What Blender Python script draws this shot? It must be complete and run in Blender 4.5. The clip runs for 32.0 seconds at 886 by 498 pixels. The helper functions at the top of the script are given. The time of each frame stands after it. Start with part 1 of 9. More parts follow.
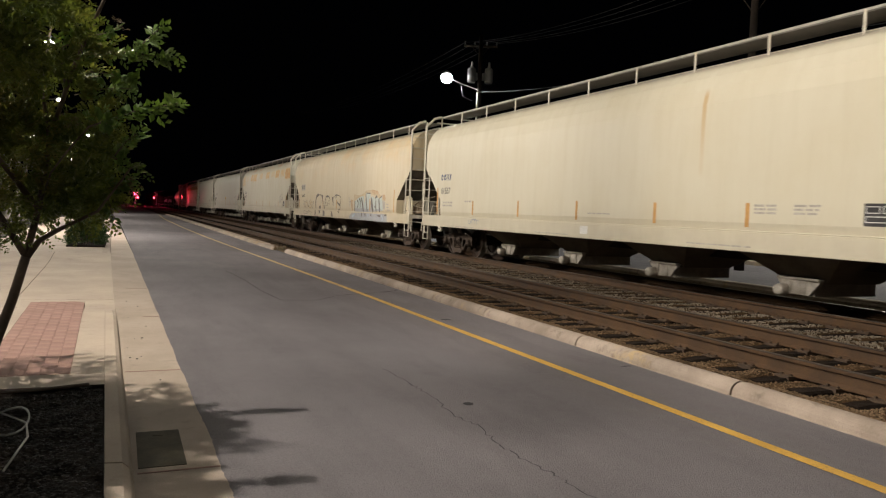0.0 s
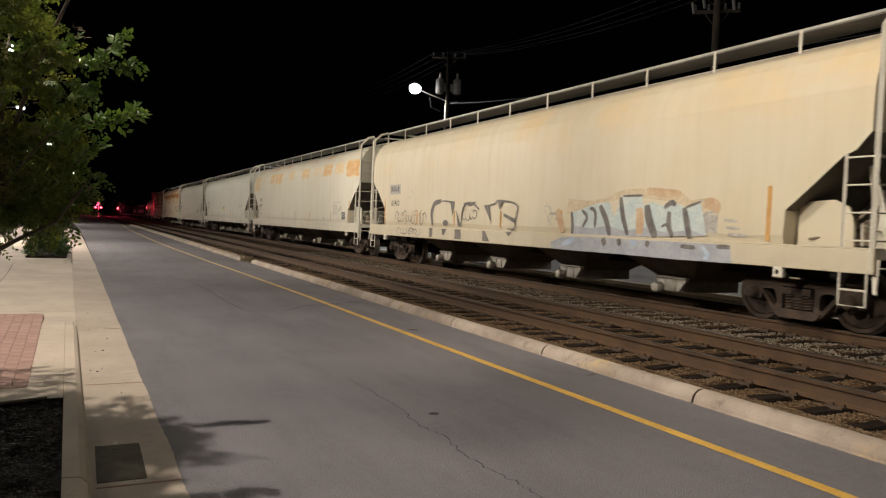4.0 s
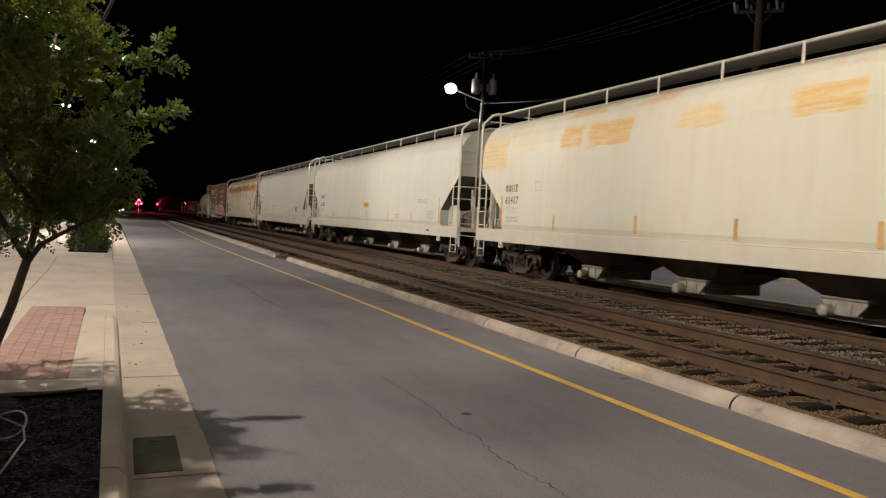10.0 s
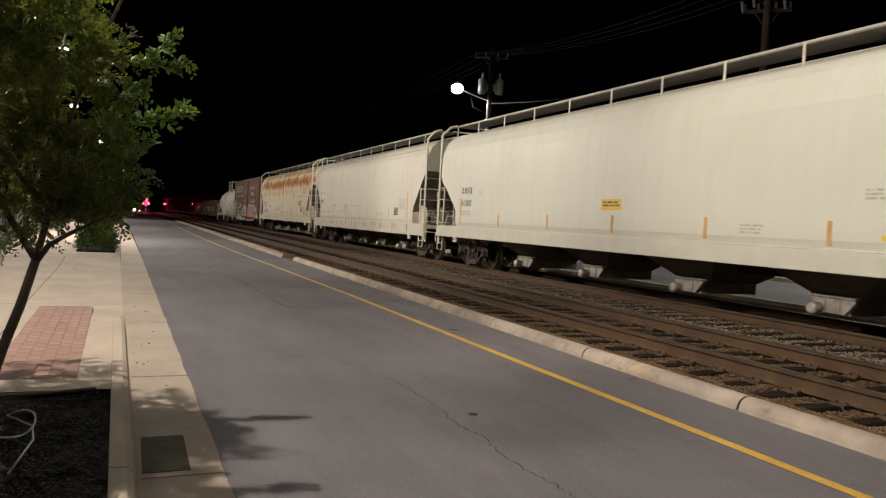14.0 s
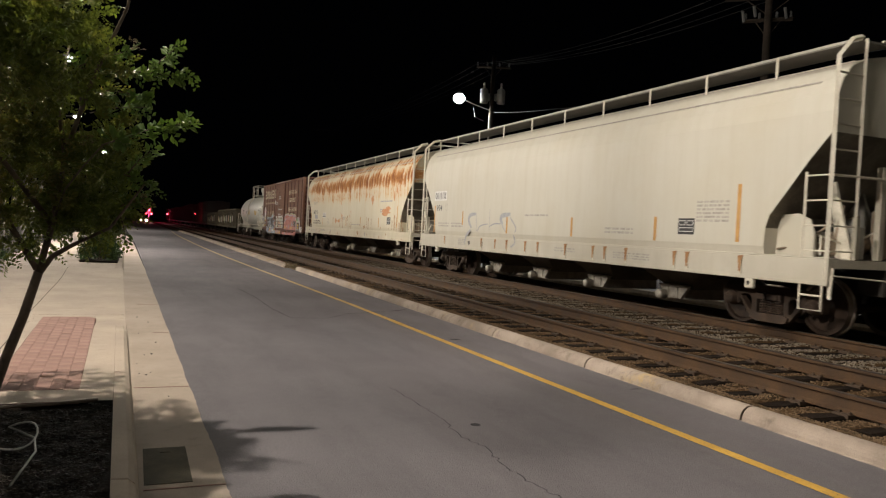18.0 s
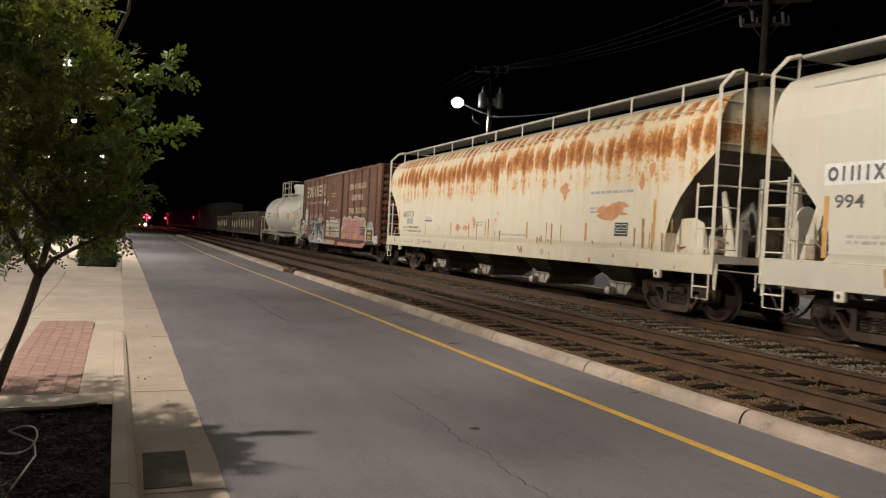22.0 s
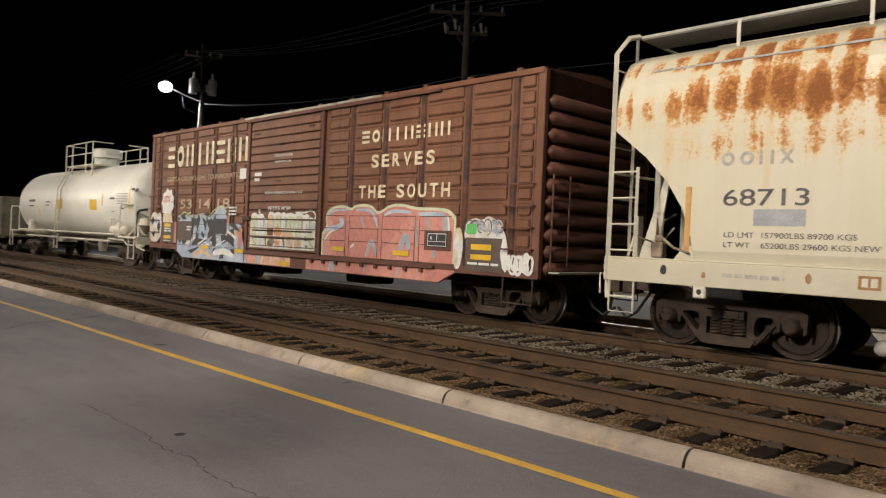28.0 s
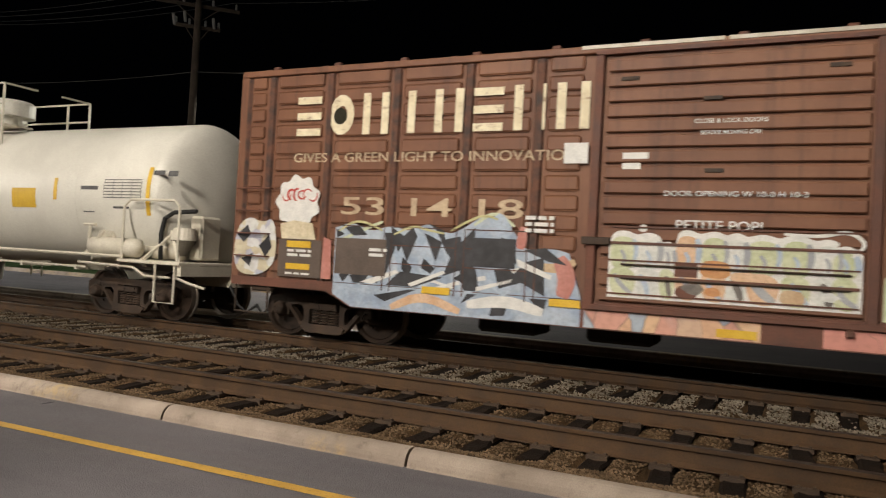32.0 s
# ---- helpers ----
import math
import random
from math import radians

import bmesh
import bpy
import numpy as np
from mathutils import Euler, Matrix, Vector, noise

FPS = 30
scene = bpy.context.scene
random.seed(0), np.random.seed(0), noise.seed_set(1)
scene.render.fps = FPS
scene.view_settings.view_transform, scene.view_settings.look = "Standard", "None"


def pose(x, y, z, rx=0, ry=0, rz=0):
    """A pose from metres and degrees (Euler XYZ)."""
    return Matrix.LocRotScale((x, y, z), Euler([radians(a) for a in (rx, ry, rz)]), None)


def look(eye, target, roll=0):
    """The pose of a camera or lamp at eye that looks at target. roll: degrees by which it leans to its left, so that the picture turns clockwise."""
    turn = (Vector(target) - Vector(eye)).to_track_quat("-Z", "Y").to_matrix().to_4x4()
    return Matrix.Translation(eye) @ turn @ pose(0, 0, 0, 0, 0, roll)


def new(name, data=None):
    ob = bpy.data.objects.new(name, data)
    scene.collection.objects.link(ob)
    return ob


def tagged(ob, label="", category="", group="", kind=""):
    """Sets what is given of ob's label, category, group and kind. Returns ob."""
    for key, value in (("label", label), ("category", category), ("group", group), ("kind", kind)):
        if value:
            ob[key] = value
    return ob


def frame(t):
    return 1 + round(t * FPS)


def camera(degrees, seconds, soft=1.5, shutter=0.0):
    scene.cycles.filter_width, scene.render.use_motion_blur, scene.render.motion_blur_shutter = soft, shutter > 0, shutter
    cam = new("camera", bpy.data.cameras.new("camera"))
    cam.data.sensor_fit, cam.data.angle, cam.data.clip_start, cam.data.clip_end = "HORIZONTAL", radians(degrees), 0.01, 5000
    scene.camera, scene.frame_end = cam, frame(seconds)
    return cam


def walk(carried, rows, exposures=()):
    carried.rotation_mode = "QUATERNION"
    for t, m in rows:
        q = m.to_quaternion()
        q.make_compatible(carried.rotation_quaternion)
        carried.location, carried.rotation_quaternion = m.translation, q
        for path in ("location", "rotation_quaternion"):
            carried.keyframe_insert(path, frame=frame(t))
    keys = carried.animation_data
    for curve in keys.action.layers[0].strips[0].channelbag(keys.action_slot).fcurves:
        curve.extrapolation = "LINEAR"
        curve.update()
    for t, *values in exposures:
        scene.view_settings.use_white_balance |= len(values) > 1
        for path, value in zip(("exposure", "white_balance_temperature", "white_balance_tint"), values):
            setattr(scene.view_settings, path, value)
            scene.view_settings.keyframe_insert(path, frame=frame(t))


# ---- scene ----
cam = camera(61.85, 32.0, soft=1.2, shutter=0.3)
PATH = [  # seconds, place, pitch, roll, yaw
    (0.0, -0.013, 0.017, 1.500, -2.76, -2.36, -23.54),
    (0.5, -0.008, 0.012, 1.494, -2.62, -2.68, -23.81),
    (1.0, -0.006, 0.013, 1.494, -2.80, -2.96, -24.14),
    (1.5, -0.004, 0.008, 1.494, -2.78, -2.99, -24.56),
    (2.0, -0.005, 0.001, 1.495, -2.65, -2.91, -24.97),
    (2.5, -0.003, -0.009, 1.499, -2.41, -2.70, -25.37),
    (3.0, 0.005, -0.017, 1.501, -2.14, -2.52, -25.73),
    (3.5, 0.003, -0.017, 1.500, -1.86, -2.37, -25.98),
    (5.5, 0.012, 0.004, 1.507, -2.11, -2.48, -25.54),
    (6.0, 0.014, 0.003, 1.505, -2.31, -2.62, -25.42),
    (6.5, 0.010, 0.003, 1.504, -2.33, -2.72, -25.43),
    (7.0, 0.009, 0.001, 1.504, -2.14, -2.84, -25.41),
    (7.5, 0.002, -0.002, 1.503, -1.87, -2.92, -25.33),
    (8.0, 0.000, -0.003, 1.504, -1.65, -2.97, -25.10),
    (8.5, 0.002, -0.002, 1.500, -1.57, -3.01, -24.79),
    (9.0, 0.000, 0.000, 1.500, -1.66, -3.03, -24.35),
    (9.5, -0.002, 0.007, 1.499, -1.83, -3.07, -23.86),
    (10.0, -0.000, 0.005, 1.497, -1.99, -3.12, -23.33),
    (10.5, -0.005, 0.001, 1.499, -2.06, -3.13, -22.98),
    (11.0, -0.006, -0.002, 1.500, -2.00, -3.16, -22.80),
    (11.5, -0.008, -0.007, 1.504, -1.94, -3.16, -22.82),
    (12.0, -0.008, -0.005, 1.500, -1.88, -3.17, -22.97),
    (12.5, -0.009, -0.002, 1.502, -1.94, -3.14, -23.05),
    (13.0, -0.004, -0.000, 1.500, -2.03, -3.06, -23.02),
    (13.5, -0.002, 0.003, 1.499, -2.06, -3.06, -22.94),
    (14.0, -0.005, 0.008, 1.497, -2.01, -3.13, -22.85),
    (14.5, -0.002, 0.006, 1.500, -1.89, -3.09, -22.79),
    (16.5, -0.008, 0.002, 1.504, -1.21, -2.97, -22.96),
    (17.0, -0.009, -0.002, 1.505, -1.18, -2.96, -22.90),
    (17.5, -0.006, 0.000, 1.502, -1.21, -2.98, -22.80),
    (18.0, -0.004, 0.001, 1.507, -1.31, -2.98, -22.67),
    (18.5, -0.002, 0.005, 1.503, -1.37, -3.00, -22.54),
    (19.0, -0.007, 0.003, 1.501, -1.46, -3.04, -22.41),
    (19.5, -0.007, 0.005, 1.501, -1.59, -3.04, -22.30),
    (20.0, -0.005, 0.008, 1.502, -1.68, -3.02, -22.25),
    (20.5, -0.009, 0.009, 1.500, -1.64, -3.05, -22.29),
    (21.0, -0.013, 0.005, 1.501, -1.46, -3.02, -22.42),
    (21.5, -0.016, -0.001, 1.503, -1.24, -3.01, -22.60),
    (22.0, -0.017, -0.004, 1.506, -0.99, -2.98, -22.81),
    (22.5, -0.014, -0.001, 1.506, -0.84, -3.02, -23.02),
    (23.0, -0.014, 0.002, 1.504, -0.75, -3.02, -23.27),
    (23.5, -0.020, -0.004, 1.505, -0.71, -3.11, -23.57),
    (24.0, -0.017, -0.007, 1.504, -0.75, -3.17, -23.90),
    (24.5, -0.016, -0.007, 1.499, -0.80, -3.17, -24.46),
    (26.5, 0.025, 0.005, 1.512, -1.08, -2.79, -31.82),
    (27.0, 0.041, -0.013, 1.509, -0.92, -2.62, -35.37),
    (27.5, 0.060, -0.017, 1.509, -0.73, -2.49, -39.54),
    (28.0, 0.070, -0.020, 1.512, -0.50, -2.52, -44.25),
    (28.5, 0.082, -0.037, 1.519, -0.24, -2.43, -49.15),
    (29.0, 0.099, -0.058, 1.519, 0.09, -2.19, -53.82),
    (29.5, 0.099, -0.064, 1.527, 0.40, -2.33, -57.83),
    (30.0, 0.102, -0.068, 1.532, 0.74, -2.38, -60.97),
    (30.5, 0.093, -0.069, 1.524, 1.03, -2.65, -62.98),
    (31.0, 0.089, -0.058, 1.524, 1.13, -2.90, -64.15),
    (31.5, 0.085, -0.047, 1.526, 1.10, -3.15, -64.67),
    (32.0, 0.088, -0.046, 1.523, 0.99, -3.21, -64.65),
]
walk(cam, [(t, pose(x, y, z, 90 + p, r, w)) for t, x, y, z, p, r, w in PATH])

# ---- world and lamps ----
world = bpy.data.worlds.new("night_sky")
scene.world = world
world.use_nodes = True
world.node_tree.nodes["Background"].inputs[0].default_value = (0.010, 0.011, 0.016, 1)
world.node_tree.nodes["Background"].inputs[1].default_value = 0.025
scene.view_settings.exposure = 0.0


def lamp(name, place, watts, colour, radius=0.12, cone=172, blend=0.12, aim=None):
    """A lamp's light: a wide spot that shines straight down from its head, or a spot towards its aim."""
    data = bpy.data.lights.new(name, "SPOT")
    data.energy, data.color, data.shadow_soft_size = watts, colour, radius
    data.spot_size, data.spot_blend = radians(cone), blend
    ob = new(name, data)
    ob.matrix_world = look(place, aim or (place[0], place[1] + 0.001, 0))
    return ob


WARM, COOL = (1.0, 0.905, 0.785), (0.95, 1.0, 0.95)
# the last one, behind the viewer, is unseen and added as fill
LAMPS = [(-3.4, 7.9, 13.5), (-2.8, 34.4, 7.85), (-3.85, 55.9, 8.0), (-3.2, 85.0, 8.0), (-2.0, -14.0, 10.0)]
for lamp_place, watts in zip(LAMPS, (9800, 6600, 5400, 5000, 1600)):
    lamp("street_lamp_light", (lamp_place[0] + 0.05, lamp_place[1], lamp_place[2] - 0.14), watts, WARM)
# unseen fill lamps, added to light the train's near side
FILL_LAMPS = [(-13.0, -12.0, 11.0), (-13.0, 5.0, 11.0), (-13.0, 22.0, 11.0)]
for x, y, z in FILL_LAMPS:
    lamp("floodlight_light", (x + 0.35, y, z), 15300, WARM, 1.1, 46, 0.6, (9.5, y, 4.0))
FAR_LAMP = (16.46, 38.09, 8.95)
lamp("pole_lamp_light", (FAR_LAMP[0], FAR_LAMP[1], FAR_LAMP[2] - 0.22), 5000, COOL)
# added lamp, hidden behind the train, that brightens the far street
SIDE_FILL = (24.5, 16.0, 7.5)
lamp("side_lamp_light", (SIDE_FILL[0], SIDE_FILL[1], SIDE_FILL[2] - 0.22), 3300, (1.0, 0.97, 0.84))

# ---- materials ----
def rgb(*c):
    return (*c, 1)


class Nodes:
    """A small writer of node materials."""

    def __init__(self, name):
        self.m = bpy.data.materials.new(name)
        self.m.use_nodes = True
        self.t = self.m.node_tree
        self.p = self.t.nodes["Principled BSDF"]
        self.co = self.t.nodes.new("ShaderNodeTexCoord").outputs["Object"]

    def set(self, node, key, value):
        if isinstance(value, bpy.types.NodeSocket):
            self.t.links.new(value, node.inputs[key])
        else:
            node.inputs[key].default_value = value

    def scaled(self, scale):
        n = self.t.nodes.new("ShaderNodeMapping")
        self.set(n, "Vector", self.co)
        n.inputs["Scale"].default_value = scale
        return n.outputs[0]

    def noise(self, scale=5.0, detail=4.0, rough=0.6, stretch=None, warp=0.0):
        n = self.t.nodes.new("ShaderNodeTexNoise")
        self.set(n, "Vector", self.scaled(stretch) if stretch else self.co)
        n.inputs["Scale"].default_value, n.inputs["Detail"].default_value = scale, detail
        n.inputs["Roughness"].default_value, n.inputs["Distortion"].default_value = rough, warp
        return n.outputs["Fac"]

    def voronoi(self, scale, feature="F1", out="Distance", stretch=None):
        n = self.t.nodes.new("ShaderNodeTexVoronoi")
        n.feature = feature
        self.set(n, "Vector", self.scaled(stretch) if stretch else self.co)
        n.inputs["Scale"].default_value = scale
        return n.outputs[out]

    def ramp(self, value, a, b, lo=0.0, hi=1.0, smooth=True):
        n = self.t.nodes.new("ShaderNodeMapRange")
        if smooth:
            n.interpolation_type = "SMOOTHSTEP"
        self.set(n, "Value", value)
        n.inputs["From Min"].default_value, n.inputs["From Max"].default_value = a, b
        n.inputs["To Min"].default_value, n.inputs["To Max"].default_value = lo, hi
        return n.outputs[0]

    def math(self, op, a, b=0.0):
        n = self.t.nodes.new("ShaderNodeMath")
        n.operation = op
        self.set(n, 0, a), self.set(n, 1, b)
        return n.outputs[0]

    def axis(self, k):
        n = self.t.nodes.new("ShaderNodeSeparateXYZ")
        self.set(n, 0, self.co)
        return n.outputs[k]

    def band(self, value, lo, hi, soft):
        return self.math("MULTIPLY", self.ramp(value, lo - soft, lo + soft), self.ramp(value, hi - soft, hi + soft, 1.0, 0.0))

    def mix(self, fac, a, b, mode="MIX"):
        n = self.t.nodes.new("ShaderNodeMix")
        n.data_type, n.blend_type = "RGBA", mode
        self.set(n, 0, fac), self.set(n, 6, a), self.set(n, 7, b)
        return n.outputs[2]

    def random(self):
        return self.t.nodes.new("ShaderNodeObjectInfo").outputs["Random"]

    def bump(self, height, strength=0.3, distance=0.01):
        n = self.t.nodes.new("ShaderNodeBump")
        self.set(n, "Height", height)
        n.inputs["Strength"].default_value, n.inputs["Distance"].default_value = strength, distance
        self.set(self.p, "Normal", n.outputs[0])

    def done(self, colour, rough=0.7, metal=0.0):
        self.set(self.p, "Base Color", colour)
        self.set(self.p, "Roughness", rough)
        self.set(self.p, "Metallic", metal)
        return self.m


def surface(name, a, b, rough=0.7, metal=0.0, scale=2.0, fine=60.0, relief=0.2, depth=0.01, vary=0.0):
    """A worn surface between two colours at a coarse and a fine scale."""
    n = Nodes(name)
    coarse, grain = n.noise(scale, 5), n.noise(fine, 3)
    col = n.mix(n.ramp(coarse, 0.3, 0.7), rgb(*a), rgb(*b))
    col = n.mix(n.ramp(grain, 0.3, 0.75, 0.0, 0.45), col, n.mix(1.0, col, rgb(0.55, 0.52, 0.5), "MULTIPLY"))
    if vary:
        col = n.mix(n.ramp(n.random(), 0, 1, 0.0, vary, False), col, n.mix(1.0, col, rgb(0.5, 0.48, 0.46), "MULTIPLY"))
    n.bump(grain, relief, depth)
    if rough >= 0.85:
        n.set(n.p, "Specular IOR Level", 0.12)
    return n.done(col, n.ramp(coarse, 0.3, 0.7, rough - 0.08, rough + 0.08), metal)


def glow(name, colour, strength):
    n = Nodes(name)
    n.set(n.p, "Emission Color", rgb(*colour))
    n.set(n.p, "Emission Strength", strength)
    return n.done(rgb(*colour), 0.4)


def asphalt():
    """Old asphalt: pale worn stones in dark binder, blotched and scuffed along the lane."""
    n = Nodes("asphalt")
    big, mid, blot = n.noise(0.3, 5), n.noise(1.0, 6, 0.65, (2.2, 0.5, 1)), n.noise(9, 6, 0.75)
    stones, grit = n.voronoi(95), n.noise(55, 5, 0.8)
    col = n.mix(n.ramp(big, 0.3, 0.7), rgb(0.104, 0.094, 0.101), rgb(0.152, 0.138, 0.146))
    col = n.mix(n.ramp(mid, 0.40, 0.70, 0, 0.55), col, rgb(0.078, 0.071, 0.077))
    col = n.mix(n.ramp(blot, 0.42, 0.68, 0, 0.55), col, rgb(0.125, 0.115, 0.120))
    col = n.mix(n.ramp(grit, 0.46, 0.66, 0, 0.45), col, rgb(0.050, 0.047, 0.051))
    col = n.mix(n.ramp(stones, 0.10, 0.30, 0.5, 0.0), col, rgb(0.21, 0.20, 0.195))
    n.bump(n.math("SUBTRACT", grit, stones), 0.5, 0.008)
    n.set(n.p, "Specular IOR Level", 0.3)
    return n.done(col, 0.88)


def concrete(name, a, b, pit=1.0, paint=0.0):
    n = Nodes(name)
    big, mid, grain = n.noise(0.8, 6), n.noise(6, 6, 0.7), n.noise(120, 2)
    col = n.mix(n.ramp(big, 0.3, 0.7), rgb(*a), rgb(*b))
    col = n.mix(n.ramp(mid, 0.5, 0.8, 0, 0.5 * pit), col, rgb(a[0] * 0.5, a[1] * 0.48, a[2] * 0.45))
    col = n.mix(n.ramp(grain, 0.35, 0.7, 0, 0.3), col, rgb(a[0] * 0.7, a[1] * 0.7, a[2] * 0.7))
    if paint:
        rubbed = n.math("MULTIPLY", n.ramp(n.noise(0.9, 3, 0.6), 0.50, 0.66), n.ramp(n.noise(7, 6, 0.75), 0.42, 0.66))
        col = n.mix(n.math("MULTIPLY", rubbed, paint), col, rgb(0.46, 0.31, 0.10))
    n.bump(n.math("ADD", grain, n.math("MULTIPLY", mid, 2.0)), 0.25, 0.006)
    return n.done(col, 0.88)


def hopper_paint(name, base, rust="", grime=0.5):
    """Old cream paint on a hopper's side: soft vertical streaks, dirt along the sill, and rust of the car's own pattern."""
    n = Nodes(name)
    z, y = n.axis(2), n.axis(1)
    streak = n.noise(1.0, 5, 0.65, (3.0, 3.5, 0.35))
    cloud, grain = n.noise(0.7, 5), n.noise(70, 2)
    dirty = rgb(base[0] * 0.78, base[1] * 0.73, base[2] * 0.64)
    col = n.mix(n.ramp(streak, 0.40, 0.80, 0, grime * 0.55), rgb(*base), dirty)
    col = n.mix(n.ramp(cloud, 0.4, 0.75, 0, grime), col, rgb(base[0] * 0.9, base[1] * 0.85, base[2] * 0.74))
    col = n.mix(n.math("MULTIPLY", n.ramp(z, 1.05, 1.9, 0.55, 0.0), n.noise(2.5, 6)), col, rgb(0.30, 0.25, 0.19))
    rough = 0.0
    orange, brown = rgb(0.50, 0.20, 0.05), rgb(0.20, 0.065, 0.020)
    if rust == "band":
        body, blot, fine = n.noise(1.0, 4, 0.6, (1.0, 1.5, 0.9), 0.4), n.noise(6.5, 5, 0.7), n.noise(24, 4, 0.7)
        finger = n.noise(1.0, 3, 0.6, (1.0, 4.2, 0.30))
        sway = n.math("MULTIPLY", n.math("SUBTRACT", n.noise(1.0, 3, 0.6, (1.0, 1.4, 2.0)), 0.5), 0.45)
        rib = n.math("ADD", n.math("MULTIPLY", n.math("SUBTRACT", 6.42, y), 1 / 0.385), sway)
        across = n.math("FRACT", rib)
        pick = n.t.nodes.new("ShaderNodeTexWhiteNoise")
        pick.noise_dimensions = "1D"
        n.set(pick, "W", n.math("FLOOR", rib))
        chance = pick.outputs["Value"]
        stripe = n.math("MULTIPLY", n.ramp(across, 0.0, 0.55), n.ramp(across, 0.90, 1.0, 1.0, 0.0))
        height = n.math("ADD", z, n.math("MULTIPLY", n.math("SUBTRACT", chance, 0.5), 0.22))
        reach = n.math("MULTIPLY", n.band(height, 3.24, 3.86, 0.34), n.math("ADD", n.math("MULTIPLY", stripe, 0.40), 0.66))
        spots = n.math("MULTIPLY", n.band(z, 4.04, 4.33, 0.06), n.math("MULTIPLY", stripe, n.ramp(n.noise(1.0, 3, 0.6, (1, 0.9, 1)), 0.35, 0.6, 0.55, 1.0)))
        below = n.math("MULTIPLY", n.band(z, 2.75, 3.25, 0.2), n.math("ADD", n.math("MULTIPLY", stripe, 0.20), 0.24))
        score = n.math("SUBTRACT", n.math("MAXIMUM", n.math("ADD", reach, spots), below), n.ramp(y, 7.2, 8.8, 0.0, 0.40))
        for tex, gain in ((body, 0.6), (blot, 1.1), (fine, 1.1), (finger, 1.5)):
            score = n.math("ADD", score, n.math("MULTIPLY", n.math("SUBTRACT", tex, 0.5), gain))
        score = n.math("SUBTRACT", n.math("SUBTRACT", score, 0.50), n.ramp(n.math("ADD", z, finger), 2.75, 3.45, 0.35, 0.0))
        col = n.mix(n.ramp(score, -0.45, 0.05, 0, 0.5), col, rgb(0.60, 0.39, 0.15))
        col = n.mix(n.ramp(score, -0.10, 0.16, 0, 0.92), col, rgb(0.45, 0.18, 0.040))
        col = n.mix(n.ramp(n.math("ADD", score, n.math("MULTIPLY", n.math("SUBTRACT", n.noise(17, 5, 0.75), 0.5), 1.3)), 0.12, 0.60, 0, 0.78), col, rgb(0.17, 0.048, 0.012))
        col = n.mix(n.math("MULTIPLY", n.ramp(score, 0.0, 0.3), n.ramp(n.noise(31, 4, 0.8), 0.56, 0.68, 0, 0.55)), col, rgb(0.50, 0.24, 0.07))
        rough = n.ramp(score, 0.0, 0.2, 0.0, 0.92)
        drip = n.math("MULTIPLY", n.band(z, 2.3, 3.3, 0.5), n.ramp(n.noise(1.0, 4, 0.6, (3, 5, 0.2)), 0.55, 0.72))
        col = n.mix(n.math("MULTIPLY", drip, 0.55), col, rgb(0.55, 0.38, 0.18))
        low_spots = n.math("MULTIPLY", n.ramp(n.noise(1.3, 3), 0.66, 0.7), n.band(z, 1.9, 3.0, 0.2))
        col = n.mix(n.math("MULTIPLY", low_spots, 0.7), col, orange)
    if rust == "patches":
        wear = n.noise(1.0, 6, 0.75, (2, 1.3, 13))
        soft = n.math("MULTIPLY", n.math("SUBTRACT", n.noise(2.6, 5), 0.5), 0.45)
        yy, zz = n.math("ADD", y, soft), n.math("ADD", z, n.math("MULTIPLY", n.math("SUBTRACT", wear, 0.5), 0.5))
        amount = 0.0
        for y0, y1, z0, power in ((-9.48, -7.96, 3.25, 1.25), (-7.66, -6.44, 3.45, 0.55), (-5.97, -4.66, 3.42, 1.0), (-4.46, -3.17, 3.5, 0.42), (-2.48, -1.18, 3.45, 0.75), (0.22, 1.46, 3.5, 0.5),
                                  (2.81, 4.36, 3.38, 0.8), (4.54, 5.51, 3.42, 0.85), (6.49, 7.66, 3.45, 0.3), (8.08, 9.55, 3.1, 0.6)):
            amount = n.math("MAXIMUM", amount, n.math("MULTIPLY", n.math("MULTIPLY", n.band(yy, y0, y1, 0.12), n.band(zz, z0, 3.92, 0.07)), power))
        amount = n.math("MULTIPLY", amount, n.ramp(wear, 0.30, 0.62, 0.35, 1.0))
        col = n.mix(n.ramp(amount, 0.0, 0.6, 0, 0.85), col, rgb(0.60, 0.42, 0.17))
        col = n.mix(n.ramp(amount, 0.35, 1.1, 0, 0.72), col, rgb(0.50, 0.23, 0.055))
        top = n.math("MULTIPLY", n.band(z, 4.15, 4.5, 0.1), n.ramp(n.noise(1.0, 5, 0.7, (1, 0.8, 2)), 0.5, 0.62))
        col = n.mix(n.math("MULTIPLY", top, 0.6), col, rgb(0.55, 0.25, 0.08))
    if rust == "stain":
        amount = n.math("MULTIPLY", n.band(z, 3.3, 4.5, 0.35), n.ramp(n.noise(1.0, 5, 0.65, (1, 0.5, 0.8)), 0.45, 0.75))
        col = n.mix(n.math("MULTIPLY", amount, 0.6), col, rgb(0.62, 0.44, 0.22))
    if rust == "streak":
        line = n.math("MULTIPLY", n.band(y, -3.55, -3.45, 0.03), n.band(z, 2.4, 3.85, 0.1))
        col = n.mix(n.math("MULTIPLY", line, n.ramp(z, 2.4, 3.85, 0.2, 0.85)), col, rgb(0.45, 0.30, 0.13))
    n.bump(n.math("ADD", n.noise(1.5, 3), n.math("MULTIPLY", grain, 0.15)), 0.12, 0.02)
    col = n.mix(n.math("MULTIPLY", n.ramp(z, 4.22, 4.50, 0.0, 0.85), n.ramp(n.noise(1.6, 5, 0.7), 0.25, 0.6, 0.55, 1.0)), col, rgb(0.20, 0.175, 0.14))
